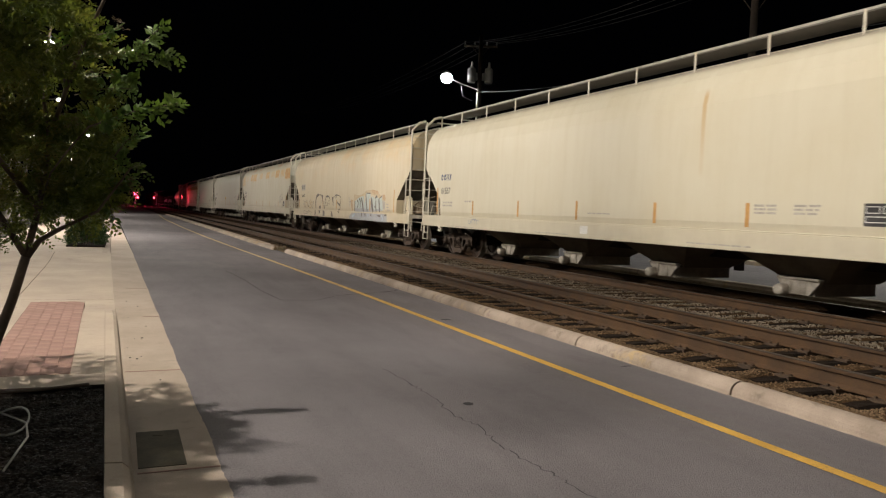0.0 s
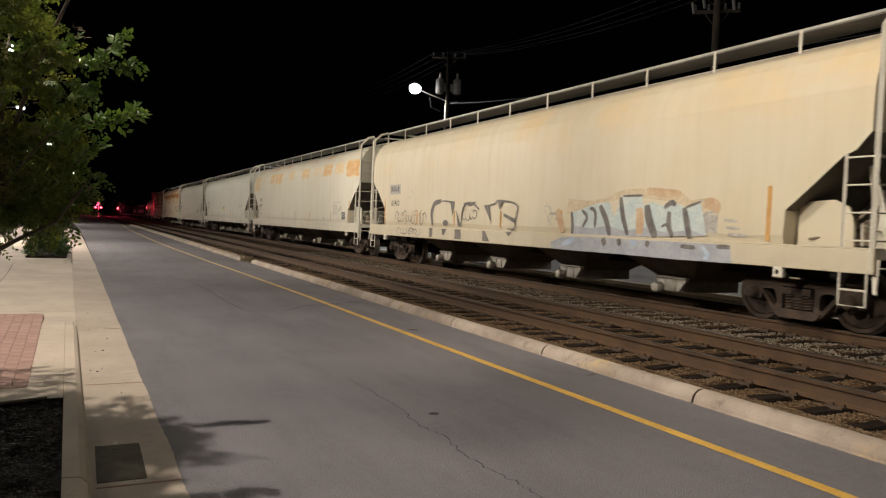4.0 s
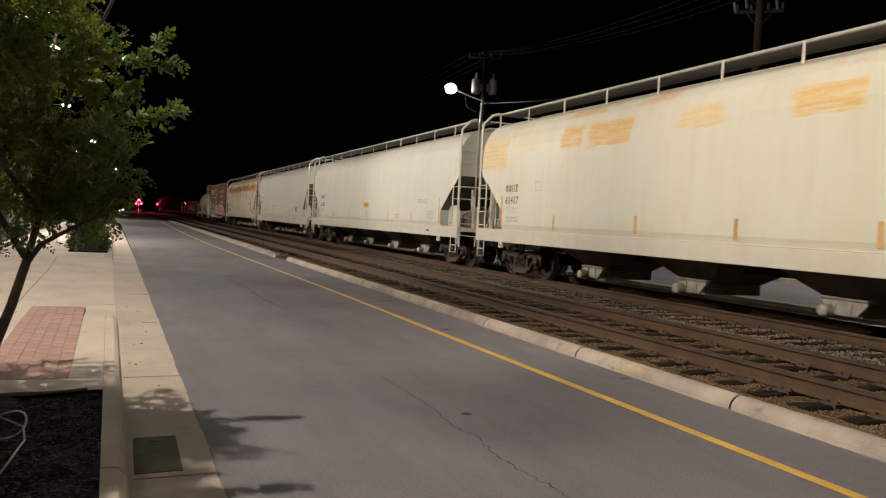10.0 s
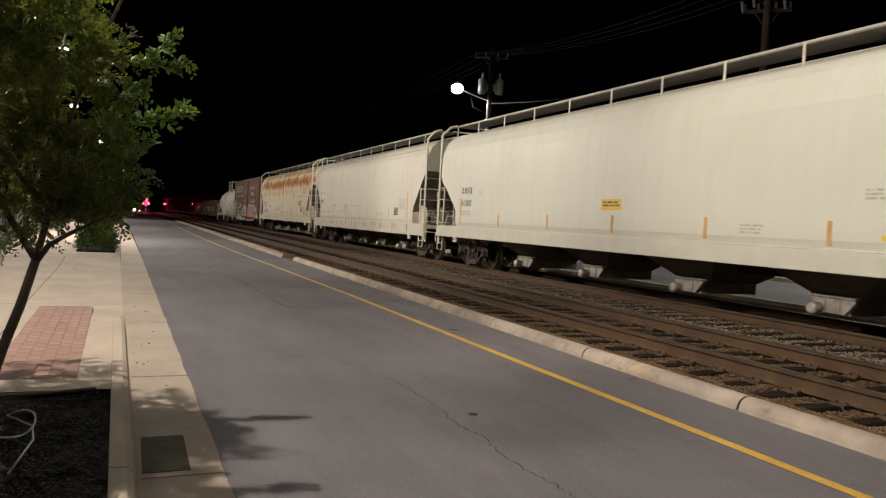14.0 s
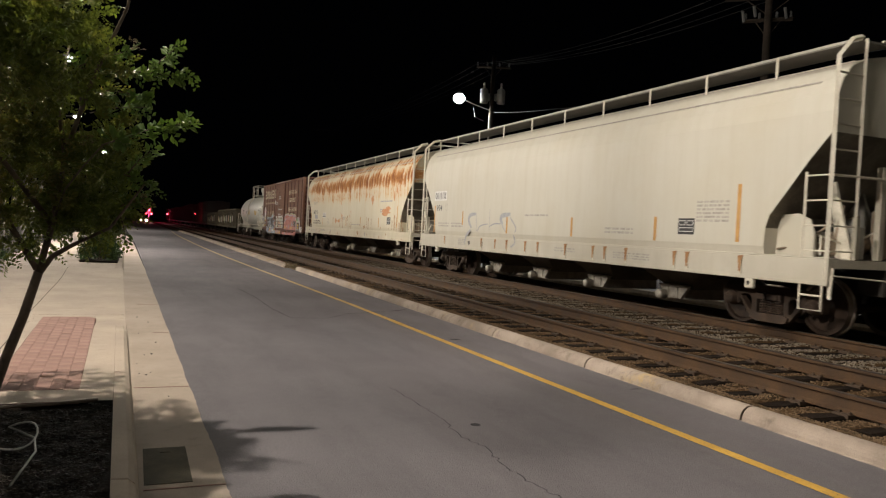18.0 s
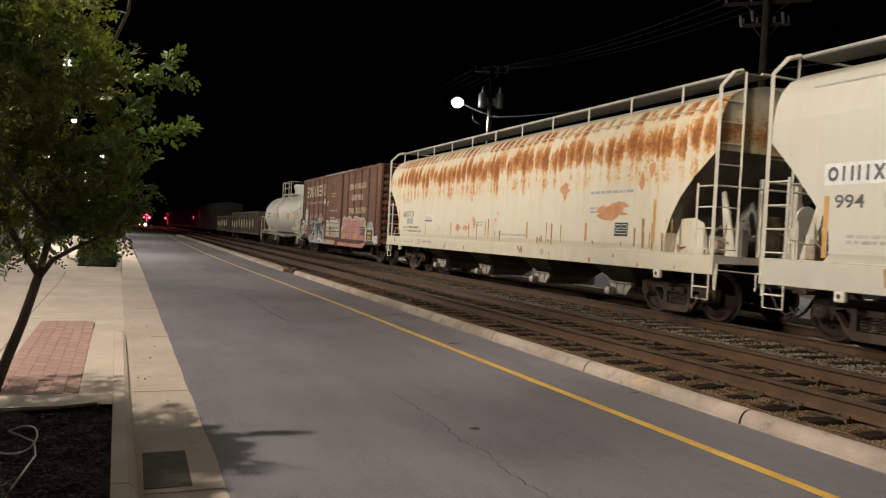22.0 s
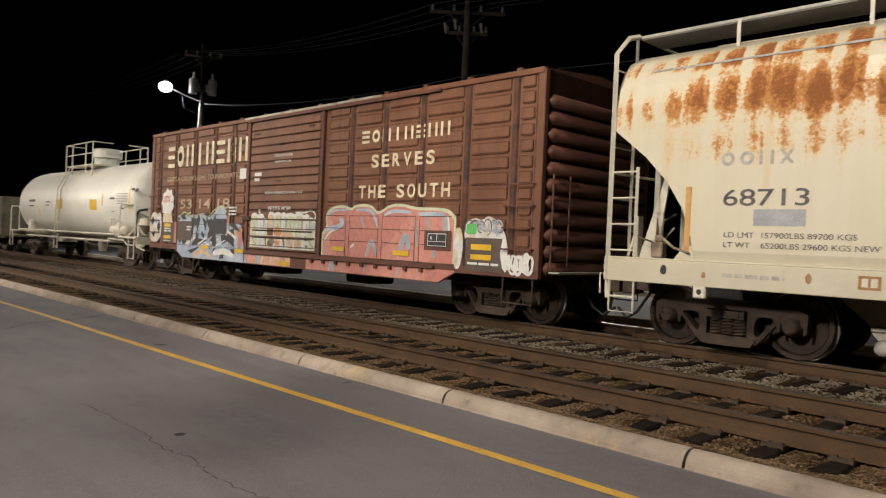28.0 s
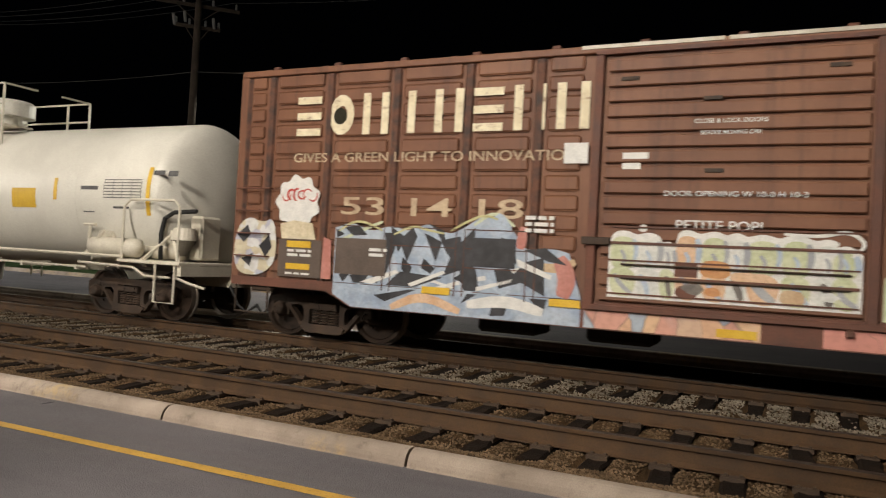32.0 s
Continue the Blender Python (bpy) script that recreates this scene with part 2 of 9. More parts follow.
    return n.done(col, n.math("MAXIMUM", n.ramp(streak, 0.3, 0.7, 0.42, 0.6), rough))


def boxcar_paint():
    n = Nodes("boxcar_red")
    cloud, streak, grain = n.noise(0.9, 6, 0.65), n.noise(1.0, 5, 0.7, (4, 5, 0.4)), n.noise(45, 4, 0.7)
    col = n.mix(n.ramp(cloud, 0.3, 0.7), rgb(0.132, 0.052, 0.026), rgb(0.192, 0.082, 0.041))
    col = n.mix(n.ramp(streak, 0.48, 0.74, 0, 0.72), col, rgb(0.062, 0.027, 0.018))
    col = n.mix(n.ramp(grain, 0.55, 0.8, 0, 0.5), col, rgb(0.075, 0.034, 0.023))
    col = n.mix(n.math("MULTIPLY", n.ramp(n.axis(2), 0.8, 2.0, 0.5, 0), n.noise(3, 5)), col, rgb(0.09, 0.06, 0.05))
    n.bump(n.math("ADD", grain, n.noise(2, 3)), 0.12, 0.01)
    return n.done(col, 0.62)


def scuffed(name, a, b, under):
    """Old lettering paint, rubbed through to the colour below."""
    n = Nodes(name)
    col = n.mix(n.ramp(n.noise(5, 4), 0.3, 0.7), rgb(*a), rgb(*b))
    col = n.mix(n.ramp(n.noise(1.0, 6, 0.75, (6, 6, 14)), 0.52, 0.70, 0, 0.8), col, rgb(*under))
    return n.done(col, 0.68)


def line_paint():
    """Chipped yellow line paint, coloured paler up the street to stand for glare."""
    n = Nodes("yellow_line_paint")
    chip = n.noise(45, 5, 0.8)
    col = n.mix(n.ramp(n.noise(2, 4), 0.3, 0.7), rgb(0.40, 0.225, 0.032), rgb(0.52, 0.31, 0.05))
    # glare on the far stretch, blended into the colour along y
    col = n.mix(n.ramp(n.axis(1), 8.0, 24.0, 0.0, 0.85), col, rgb(0.36, 0.28, 0.14))
    col = n.mix(n.ramp(chip, 0.56, 0.64, 0, 0.75), col, rgb(0.07, 0.065, 0.066))
    n.bump(chip, 0.3, 0.004)
    return n.done(col, 0.75)


M = {
    "asphalt": asphalt(),
    "gutter": concrete("gutter_concrete", (0.28, 0.226, 0.178), (0.37, 0.302, 0.242)),
    "walk": concrete("pavement_concrete", (0.35, 0.288, 0.226), (0.45, 0.372, 0.294), 0.9),
    "kerb": concrete("kerb_concrete", (0.190, 0.150, 0.118), (0.375, 0.308, 0.252), 1.9, 0.6),
    "paver": surface("red_paver", (0.30, 0.178, 0.148), (0.385, 0.245, 0.206), 0.85, 0, 3, 90, 0.3, 0.004, 0.3),
    "sand": surface("joint_sand", (0.24, 0.145, 0.119), (0.31, 0.195, 0.163), 0.95, 0, 5, 120),
    "mulch": surface("bark_mulch", (0.008, 0.0055, 0.0042), (0.022, 0.015, 0.0105), 0.95, 0, 6, 50, 0.8, 0.03),
    
    "yellow": line_paint(),
    "bed": surface("ballast_bed", (0.038, 0.022, 0.009), (0.088, 0.052, 0.024), 0.95, 0, 2.5, 35, 0.8, 0.03),
    "tie": surface("tie_wood", (0.007, 0.0042, 0.0028), (0.021, 0.013, 0.008), 0.95, 0, 5, 26, 0.9, 0.02, 0.5),
    "rail": surface("rusty_rail", (0.043, 0.021, 0.0075), (0.080, 0.041, 0.0155), 0.75, 0.1, 3, 60, 0.3, 0.003),
    "rail_head": surface("worn_rail_head", (0.17, 0.145, 0.12), (0.30, 0.27, 0.24), 0.38, 0.9, 3, 80, 0.1, 0.001),
    # rusty idle head, its colour deepened for the black sky it mirrors
    "rail_idle": surface("sky_dark_rusty_head", (0.020, 0.012, 0.008), (0.040, 0.025, 0.016), 0.6, 0.3, 3, 80, 0.1, 0.001),
    "spike": surface("rusty_spike", (0.045, 0.028, 0.018), (0.08, 0.052, 0.032), 0.8, 0.2, 9, 60),
    "soil": surface("dark_ground", (0.020, 0.020, 0.014), (0.045, 0.042, 0.030), 0.95, 0, 0.5, 12, 0.5, 0.05),
    "truck": surface("truck_iron", (0.030, 0.0185, 0.012), (0.072, 0.045, 0.029), 0.75, 0.1, 4, 40, 0.4, 0.006),
    "wheel": surface("wheel_steel", (0.024, 0.015, 0.010), (0.060, 0.038, 0.026), 0.55, 0.4, 5, 50, 0.2, 0.004),
    "tread": surface("bright_wheel_rim", (0.28, 0.24, 0.20), (0.40, 0.36, 0.32), 0.4, 0.8, 5, 60),
    "under": surface("underframe_black", (0.020, 0.018, 0.016), (0.045, 0.038, 0.032), 0.8, 0, 3, 40, 0.3, 0.006),
    "gear": surface("grimy_brake_gear", (0.12, 0.085, 0.055), (0.36, 0.29, 0.215), 0.75, 0, 3, 25, 0.3, 0.006),
    "bay": surface("outlet_bay_paint", (0.10, 0.085, 0.066), (0.20, 0.175, 0.14), 0.75, 0, 1.5, 40),
    "gate": surface("outlet_metal", (0.36, 0.33, 0.28), (0.56, 0.52, 0.46), 0.5, 0.3, 6, 50),
    "frame_white": surface("cream_frame_paint", (0.56, 0.52, 0.43), (0.68, 0.64, 0.54), 0.55, 0, 2, 40, 0.15, 0.004),
    "frame_grey": surface("grey_frame_paint", (0.34, 0.33, 0.29), (0.46, 0.44, 0.39), 0.55, 0, 2, 40, 0.15, 0.004),
    # slope sheet colour darkened to carry the overhang's shade
    "slope_dark": surface("shade_dark_slope_sheet", (0.095, 0.085, 0.068), (0.20, 0.178, 0.145), 0.85, 0, 1.5, 30),
    "grating": surface("walkway_grating_grey", (0.13, 0.125, 0.112), (0.20, 0.19, 0.17), 0.7, 0, 2, 60),
    "slope": surface("slope_sheet_grey", (0.22, 0.21, 0.19), (0.32, 0.30, 0.27), 0.6, 0, 2, 40),
    "ink": surface("black_lettering", (0.05, 0.05, 0.055), (0.13, 0.128, 0.125), 0.6, 0, 9, 60),
    "faint": surface("faded_lettering", (0.32, 0.30, 0.27), (0.48, 0.45, 0.40), 0.6, 0, 9, 40),
    "navy": surface("navy_lettering", (0.03, 0.05, 0.12), (0.06, 0.08, 0.17), 0.6, 0, 9, 60),
    "amber": surface("amber_reflector", (0.66, 0.40, 0.03), (0.76, 0.50, 0.05), 0.45, 0, 6, 60),
    "amber_dull": surface("dirty_amber_strip", (0.42, 0.22, 0.06), (0.60, 0.34, 0.12), 0.6, 0, 3, 50),
    "panel": surface("black_stencil_panel", (0.02, 0.02, 0.022), (0.05, 0.05, 0.05), 0.6, 0, 8, 60),
    "white": surface("white_decal", (0.62, 0.62, 0.60), (0.74, 0.73, 0.70), 0.6, 0, 8, 60),
    "cream": surface("cream_lettering", (0.55, 0.47, 0.32), (0.70, 0.62, 0.45), 0.65, 0, 6, 35),
    "cream_worn": surface("worn_cream_lettering", (0.38, 0.27, 0.18), (0.56, 0.44, 0.30), 0.7, 0, 4, 25),
    "cream_old": scuffed("scuffed_cream_lettering", (0.58, 0.50, 0.34), (0.72, 0.65, 0.47), (0.17, 0.070, 0.040)),
    "box": boxcar_paint(),
    "box_dark": surface("boxcar_dark_red", (0.085, 0.036, 0.024), (0.15, 0.058, 0.036), 0.7, 0, 2, 40, 0.2, 0.006),
    "galv": surface("galvanised_roof", (0.34, 0.32, 0.28), (0.52, 0.50, 0.45), 0.5, 0.4, 2, 40),
    "tank": surface("white_tank_paint", (0.68, 0.665, 0.60), (0.77, 0.755, 0.685), 0.4, 0, 1.2, 60, 0.05, 0.003),
    "gondola": surface("gondola_brown", (0.050, 0.041, 0.026), (0.115, 0.097, 0.060), 0.8, 0, 2, 30, 0.3, 0.01),
    "far_car": surface("far_car_red", (0.022, 0.012, 0.010), (0.040, 0.022, 0.018), 0.8, 0, 1, 20),
    "wood_pole": surface("pole_wood", (0.018, 0.014, 0.011), (0.036, 0.028, 0.022), 0.9, 0, 4, 30, 0.4, 0.01),
    "steel": surface("grey_steel", (0.26, 0.26, 0.26), (0.36, 0.36, 0.35), 0.5, 0.6, 4, 60),
    "bark": surface("smooth_bark", (0.060, 0.042, 0.030), (0.125, 0.092, 0.066), 0.8, 0, 8, 40, 0.4, 0.006),
    "cable": surface("black_cable", (0.008, 0.008, 0.008), (0.018, 0.018, 0.018), 0.8, 0, 8, 60),
    "stain": surface("tar_patch", (0.030, 0.029, 0.031), (0.048, 0.046, 0.049), 0.95, 0, 9, 60),
    "lens": glow("lit_lamp_lens", (1.0, 0.97, 0.92), 60.0),
    "lens_far": glow("far_lamp_lens", (0.92, 0.95, 1.0), 40.0),
    "red_lens": glow("red_signal_lens", (1.0, 0.03, 0.05), 30.0),
    "head_lens": glow("headlight_lens", (1.0, 0.92, 0.80), 150.0),
}


def leaf_material(name, a, b, thin=0.0, dry=None, rough=0.68):
    n = Nodes(name)
    col = n.mix(n.ramp(n.noise(3, 3), 0.3, 0.7), rgb(*a), rgb(*b))
    if dry:
        col = n.mix(n.ramp(n.noise(0.9, 2), 0.45, 0.65, 0, 0.7), col, rgb(*dry))
    geo = n.t.nodes.new("ShaderNodeNewGeometry").outputs["Random Per Island"]
    col = n.mix(n.ramp(geo, 0.0, 1.0, 0.0, 0.7, False), col, rgb(a[0] * 0.5, a[1] * 0.55, a[2] * 0.5))
    m = n.done(col, rough)
    n.set(n.p, "Specular IOR Level", 0.25 if rough > 0.5 else 0.42)
    if thin:
        through_leaf = n.t.nodes.new("ShaderNodeBsdfTranslucent")
        both = n.t.nodes.new("ShaderNodeMixShader")
        n.set(through_leaf, "Color", n.mix(1.0, col, rgb(1.0, 1.0, 0.55), "MULTIPLY"))
        both.inputs[0].default_value = thin
        n.set(both, 1, n.p.outputs[0]), n.set(both, 2, through_leaf.outputs[0])
        n.set(n.t.nodes["Material Output"], "Surface", both.outputs[0])
    return m


M["leaf"] = leaf_material("green_leaf", (0.098, 0.135, 0.028), (0.200, 0.225, 0.055), 0.48, (0.225, 0.155, 0.055), 0.36)
M["leaf_shoot"] = leaf_material("fresh_leaf", (0.085, 0.150, 0.034), (0.150, 0.225, 0.055), 0.3, None, 0.4)
M["bloom"] = leaf_material("dry_bloom", (0.16, 0.11, 0.06), (0.24, 0.19, 0.12))
M["bark_chip"] = leaf_material("bark_chip", (0.010, 0.007, 0.005), (0.045, 0.031, 0.021))
M["shrub"] = leaf_material("shrub_leaf", (0.035, 0.075, 0.018), (0.07, 0.12, 0.03))


def spray(name, colours, scale, stretch, slant=0.8, edge=0.05, dark=0.4):
    """Sprayed shards: slanted cells filled from a few colours, with thin dark edges and overspray."""
    n = Nodes(name)
    turn = n.t.nodes.new("ShaderNodeMapping")
    turn.inputs["Rotation"].default_value = (slant, 0, 0)
    turn.inputs["Scale"].default_value = (0.01, *stretch)
    warp = n.t.nodes.new("ShaderNodeTexNoise")
    n.set(warp, "Vector", n.co)
    warp.inputs["Scale"].default_value = 2.2
    add = n.t.nodes.new("ShaderNodeVectorMath")
    add.operation = "MULTIPLY_ADD"
    n.set(add, 0, warp.outputs["Color"])
    add.inputs[1].default_value = (0.35, 0.35, 0.35)
    n.set(add, 2, n.co)
    n.set(turn, "Vector", add.outputs[0])
    cell = n.t.nodes.new("ShaderNodeTexVoronoi")
    n.set(cell, "Vector", turn.outputs[0])
    cell.inputs["Scale"].default_value = scale
    rim = n.t.nodes.new("ShaderNodeTexVoronoi")
    rim.feature = "DISTANCE_TO_EDGE"
    n.set(rim, "Vector", turn.outputs[0])
    rim.inputs["Scale"].default_value = scale
    pick = n.t.nodes.new("ShaderNodeValToRGB")
    pick.color_ramp.interpolation = "CONSTANT"
    while len(pick.color_ramp.elements) < len(colours):
        pick.color_ramp.elements.new(0.5)
    for k, c in enumerate(colours):
        pick.color_ramp.elements[k].position = k / len(colours)
        pick.color_ramp.elements[k].color = rgb(*c)
    grey = n.t.nodes.new("ShaderNodeSeparateXYZ")
    n.set(grey, 0, cell.outputs["Color"])
    n.set(pick, 0, grey.outputs[0])
    col = n.mix(n.ramp(rim.outputs["Distance"], edge * 0.3, edge, dark, 0.0), pick.outputs[0], rgb(0.04, 0.04, 0.045))
    col = n.mix(n.ramp(n.noise(9, 5), 0.4, 0.75, 0, 0.45), col, n.mix(1.0, col, rgb(0.55, 0.5, 0.5), "MULTIPLY"))
    col = n.mix(n.ramp(n.noise(1.2, 3), 0.55, 0.8, 0, 0.5), col, rgb(0.40, 0.40, 0.40))
    return n.done(col, 0.62)


M["blue_worn"] = surface("worn_pale_blue_spray", (0.27, 0.34, 0.45), (0.44, 0.50, 0.58), 0.65, 0, 3, 18, 0.1, 0.004)
M["panel_brown"] = surface("dull_brown_overpaint", (0.085, 0.062, 0.050), (0.125, 0.092, 0.074), 0.7, 0, 3, 40, 0.15, 0.004)
M["black_spray"] = surface("black_spray", (0.014, 0.014, 0.017), (0.045, 0.045, 0.052), 0.6, 0, 4, 25)
M["yellow_spray"] = surface("pale_yellow_spray", (0.46, 0.44, 0.20), (0.56, 0.53, 0.30), 0.65, 0, 6, 30)
M["yellow_green"] = surface("pale_yellow_green_spray", (0.46, 0.50, 0.30), (0.60, 0.62, 0.43), 0.65, 0, 5, 25, 0.1, 0.004)
M["pale_white"] = surface("dusty_white_spray", (0.55, 0.57, 0.55), (0.68, 0.68, 0.64), 0.65, 0, 5, 25, 0.1, 0.004)
M["peach"] = surface("peach_spray", (0.58, 0.36, 0.21), (0.68, 0.48, 0.33), 0.65, 0, 5, 25, 0.1, 0.004)
M["orange_spray"] = surface("orange_spray", (0.50, 0.24, 0.07), (0.60, 0.34, 0.13), 0.65, 0, 5, 25, 0.1, 0.004)
M["shards_sill"] = spray("tan_band_spray", ((0.62, 0.38, 0.24), (0.58, 0.30, 0.23), (0.36, 0.41, 0.48), (0.64, 0.42, 0.26), (0.56, 0.38, 0.27)), 2.6, (1.3, 0.5), 0.2, 0.03)
M["shards_end"] = spray("white_end_spray", ((0.58, 0.58, 0.56), (0.52, 0.46, 0.33), (0.60, 0.60, 0.60), (0.40, 0.40, 0.48), (0.55, 0.50, 0.36)), 7.0, (1.0, 1.0), 0.5, 0.02, 0.15)
M["shards_pink"] = spray("salmon_letter_spray", ((0.50, 0.20, 0.165), (0.55, 0.24, 0.195), (0.50, 0.20, 0.165), (0.58, 0.28, 0.23), (0.53, 0.22, 0.18)), 1.1, (0.7, 0.9), 0.3, 0.004)

# ---- mesh helpers ----
from mathutils import noise as relief


def finish(bm, name, material, parent=None, label="", smooth=False):
    mesh = bpy.data.meshes.new(name)
    bmesh.ops.recalc_face_normals(bm, faces=bm.faces)
    bm.to_mesh(mesh)
    bm.free()
    if material:
        mesh.materials.append(M[material])
    if smooth:
        mesh.polygons.foreach_set("use_smooth", [True] * len(mesh.polygons))
    ob = new(name, mesh)
    ob.parent = parent
    if label:
        tagged(ob, label)
    return ob


def part(name, bm, material, parent, label="", smooth=False):
    return finish(bm, name, material, parent, label, smooth)


def thing(name, m, label, category, group="", kind=""):
    ob = new(name)
    ob.matrix_basis = m
    ob.empty_display_size = 0.2
    return tagged(ob, label, category, group, kind)


def box(bm, x0, x1, y0, y1, z0, z1, bevel=0.0):
    m = Matrix.Translation(((x0 + x1) / 2, (y0 + y1) / 2, (z0 + z1) / 2)) @ Matrix.Diagonal((abs(x1 - x0), abs(y1 - y0), abs(z1 - z0), 1))
    made = bmesh.ops.create_cube(bm, size=1.0, matrix=m)["verts"]
    if bevel:
        edges = list({e for v in made for e in v.link_edges})
        bmesh.ops.bevel(bm, geom=edges, offset=bevel, segments=1, affect="EDGES")
    return bm


def boxes(*rows, bevel=0.0):
    bm = bmesh.new()
    for r in rows:
        box(bm, *r, bevel=bevel)
    return bm


def tube(bm, points, radius, sides=8, taper=None):
    """A round bar along a line of points."""
    pts = [Vector(p) for p in points]
    rings = []
    side = None
    for i, p in enumerate(pts):
        d = (pts[min(i + 1, len(pts) - 1)] - pts[max(i - 1, 0)]).normalized()
        if side is None:
            side = d.cross(Vector((0, 0, 1)) if abs(d.z) < 0.9 else Vector((1, 0, 0))).normalized()
        side = (side - d * side.dot(d)).normalized()
        up = d.cross(side)
        r = radius if taper is None else radius + (taper - radius) * i / (len(pts) - 1)
        rings.append([bm.verts.new(p + r * (math.cos(a) * side + math.sin(a) * up)) for a in (2 * math.pi * k / sides for k in range(sides))])
    for a, b in zip(rings, rings[1:]):
        for k in range(sides):
            bm.faces.new((a[k], a[(k + 1) % sides], b[(k + 1) % sides], b[k]))
    bm.faces.new(rings[0][::-1]), bm.faces.new(rings[-1])
    return bm


def bars(*lines, radius=0.018, sides=6):
    bm = bmesh.new()
    for l in lines:
        tube(bm, l, radius, sides)
    return bm


def lathe(bm, profile, axis="Y", centre=(0, 0, 0), sides=24, caps=True):
    """A turned form: profile rows are (along, radius)."""
    c = Vector(centre)
    rings = []
    for along, r in profile:
        ring = []
        for k in range(sides):
            a = 2 * math.pi * k / sides
            u, v = r * math.cos(a), r * math.sin(a)
            ring.append(bm.verts.new(c + Vector({"X": (along, u, v), "Y": (u, along, v), "Z": (u, v, along)}[axis])))
        rings.append(ring)
    for a, b in zip(rings, rings[1:]):
        for k in range(sides):
            bm.faces.new((a[k], a[(k + 1) % sides], b[(k + 1) % sides], b[k]))
    if caps:
        bm.faces.new(rings[0]), bm.faces.new(rings[-1])
    return bm


def extrude_y(bm, outline, y0, y1):
    """A closed (x, z) outline drawn out along y."""
    a = [bm.verts.new((x, y0, z)) for x, z in outline]
    b = [bm.verts.new((x, y1, z)) for x, z in outline]
    n = len(outline)
    for k in range(n):
        bm.faces.new((a[k], a[(k + 1) % n], b[(k + 1) % n], b[k]))
    bm.faces.new(a), bm.faces.new(b)
    return bm


def plate(bm, outline, x0, x1):
    """A closed (y, z) outline drawn out along x."""
    a = [bm.verts.new((x0, y, z)) for y, z in outline]
    b = [bm.verts.new((x1, y, z)) for y, z in outline]
    n = len(outline)
    for k in range(n):
        bm.faces.new((a[k], a[(k + 1) % n], b[(k + 1) % n], b[k]))
    bm.faces.new(a), bm.faces.new(b)
    return bm


def sheet(bm, x0, x1, y0, y1, z, nx=1, ny=1, height=None):
    vs = [[bm.verts.new((x0 + (x1 - x0) * i / nx, y0 + (y1 - y0) * j / ny, 0)) for i in range(nx + 1)] for j in range(ny + 1)]
    for row in vs:
        for v in row:
            v.co.z = z if height is None else height(v.co.x, v.co.y)
    for j in range(ny):
        for i in range(nx):
            bm.faces.new((vs[j][i], vs[j][i + 1], vs[j + 1][i + 1], vs[j + 1][i]))
    return bm


def chips(rng, places, sizes, flat=0.7):
    """Many small angular stones in one mesh."""
    base = np.array([(1, 0, 0), (-1, 0, 0), (0, 1, 0), (0, -1, 0), (0, 0, 1), (0, 0, -1)], float)
    tri = np.array([(0, 2, 4), (2, 1, 4), (1, 3, 4), (3, 0, 4), (2, 0, 5), (1, 2, 5), (3, 1, 5), (0, 3, 5)])
    n = len(places)
    a = rng.uniform(0, 2 * np.pi, n)
    jag = rng.uniform(0.6, 1.25, (n, 6, 1)) * base[None]
    c, s = np.cos(a)[:, None], np.sin(a)[:, None]
    v = np.stack([jag[..., 0] * c - jag[..., 1] * s, jag[..., 0] * s + jag[..., 1] * c, jag[..., 2] * flat], -1)
    tilt = rng.uniform(-0.5, 0.5, n)[:, None]
    v = np.stack([v[..., 0], v[..., 1] * np.cos(tilt) - v[..., 2] * np.sin(tilt), v[..., 1] * np.sin(tilt) + v[..., 2] * np.cos(tilt)], -1)
    v = v * np.asarray(sizes)[:, None, None] + np.asarray(places)[:, None, :]
    f = (tri[None] + 6 * np.arange(n)[:, None, None]).reshape(-1, 3)
    return v.reshape(-1, 3), f


def mesh_object(name, verts, faces, material, label="", category="", kind="", parent=None):
    mesh = bpy.data.meshes.new(name)
    mesh.from_pydata(verts.tolist(), [], faces.tolist())
    mesh.materials.append(M[material])
    ob = new(name, mesh)
    ob.parent = parent
    return tagged(ob, label, category, "", kind)


# ---- ground, road, kerbs, track ----
RAIL_TOP = 0.15
RAILS = (6.43, 7.935, 10.39, 11.895)
TRACKS = (7.18, 11.145)
TIE_TOP = -0.03
KERB_X = 4.93

finish(sheet(bmesh.new(), -700, 700, -500, 1500, -0.16), "ground", "soil")
tagged(bpy.data.objects["ground"], "dark bare earth reaching to the horizon", "ground", "", "structure")

edge_rng = random.Random(31)


def road_edge(y):
    """The asphalt's edge at the gutter, which bends slowly away from the tracks."""
    return 0.61 - 0.0115 * y if y < 45 else 0.0925 - 0.02 * (y - 45)


def walk_shift(y):
    """How far the kerb and the pavement lean from the line of the tracks."""
    return 0.09 - 0.0165 * min(y, 22) - 0.0115 * max(y - 22, 0)


def lean(ob):
    for v in ob.data.vertices:
        v.co.x += walk_shift(v.co.y)


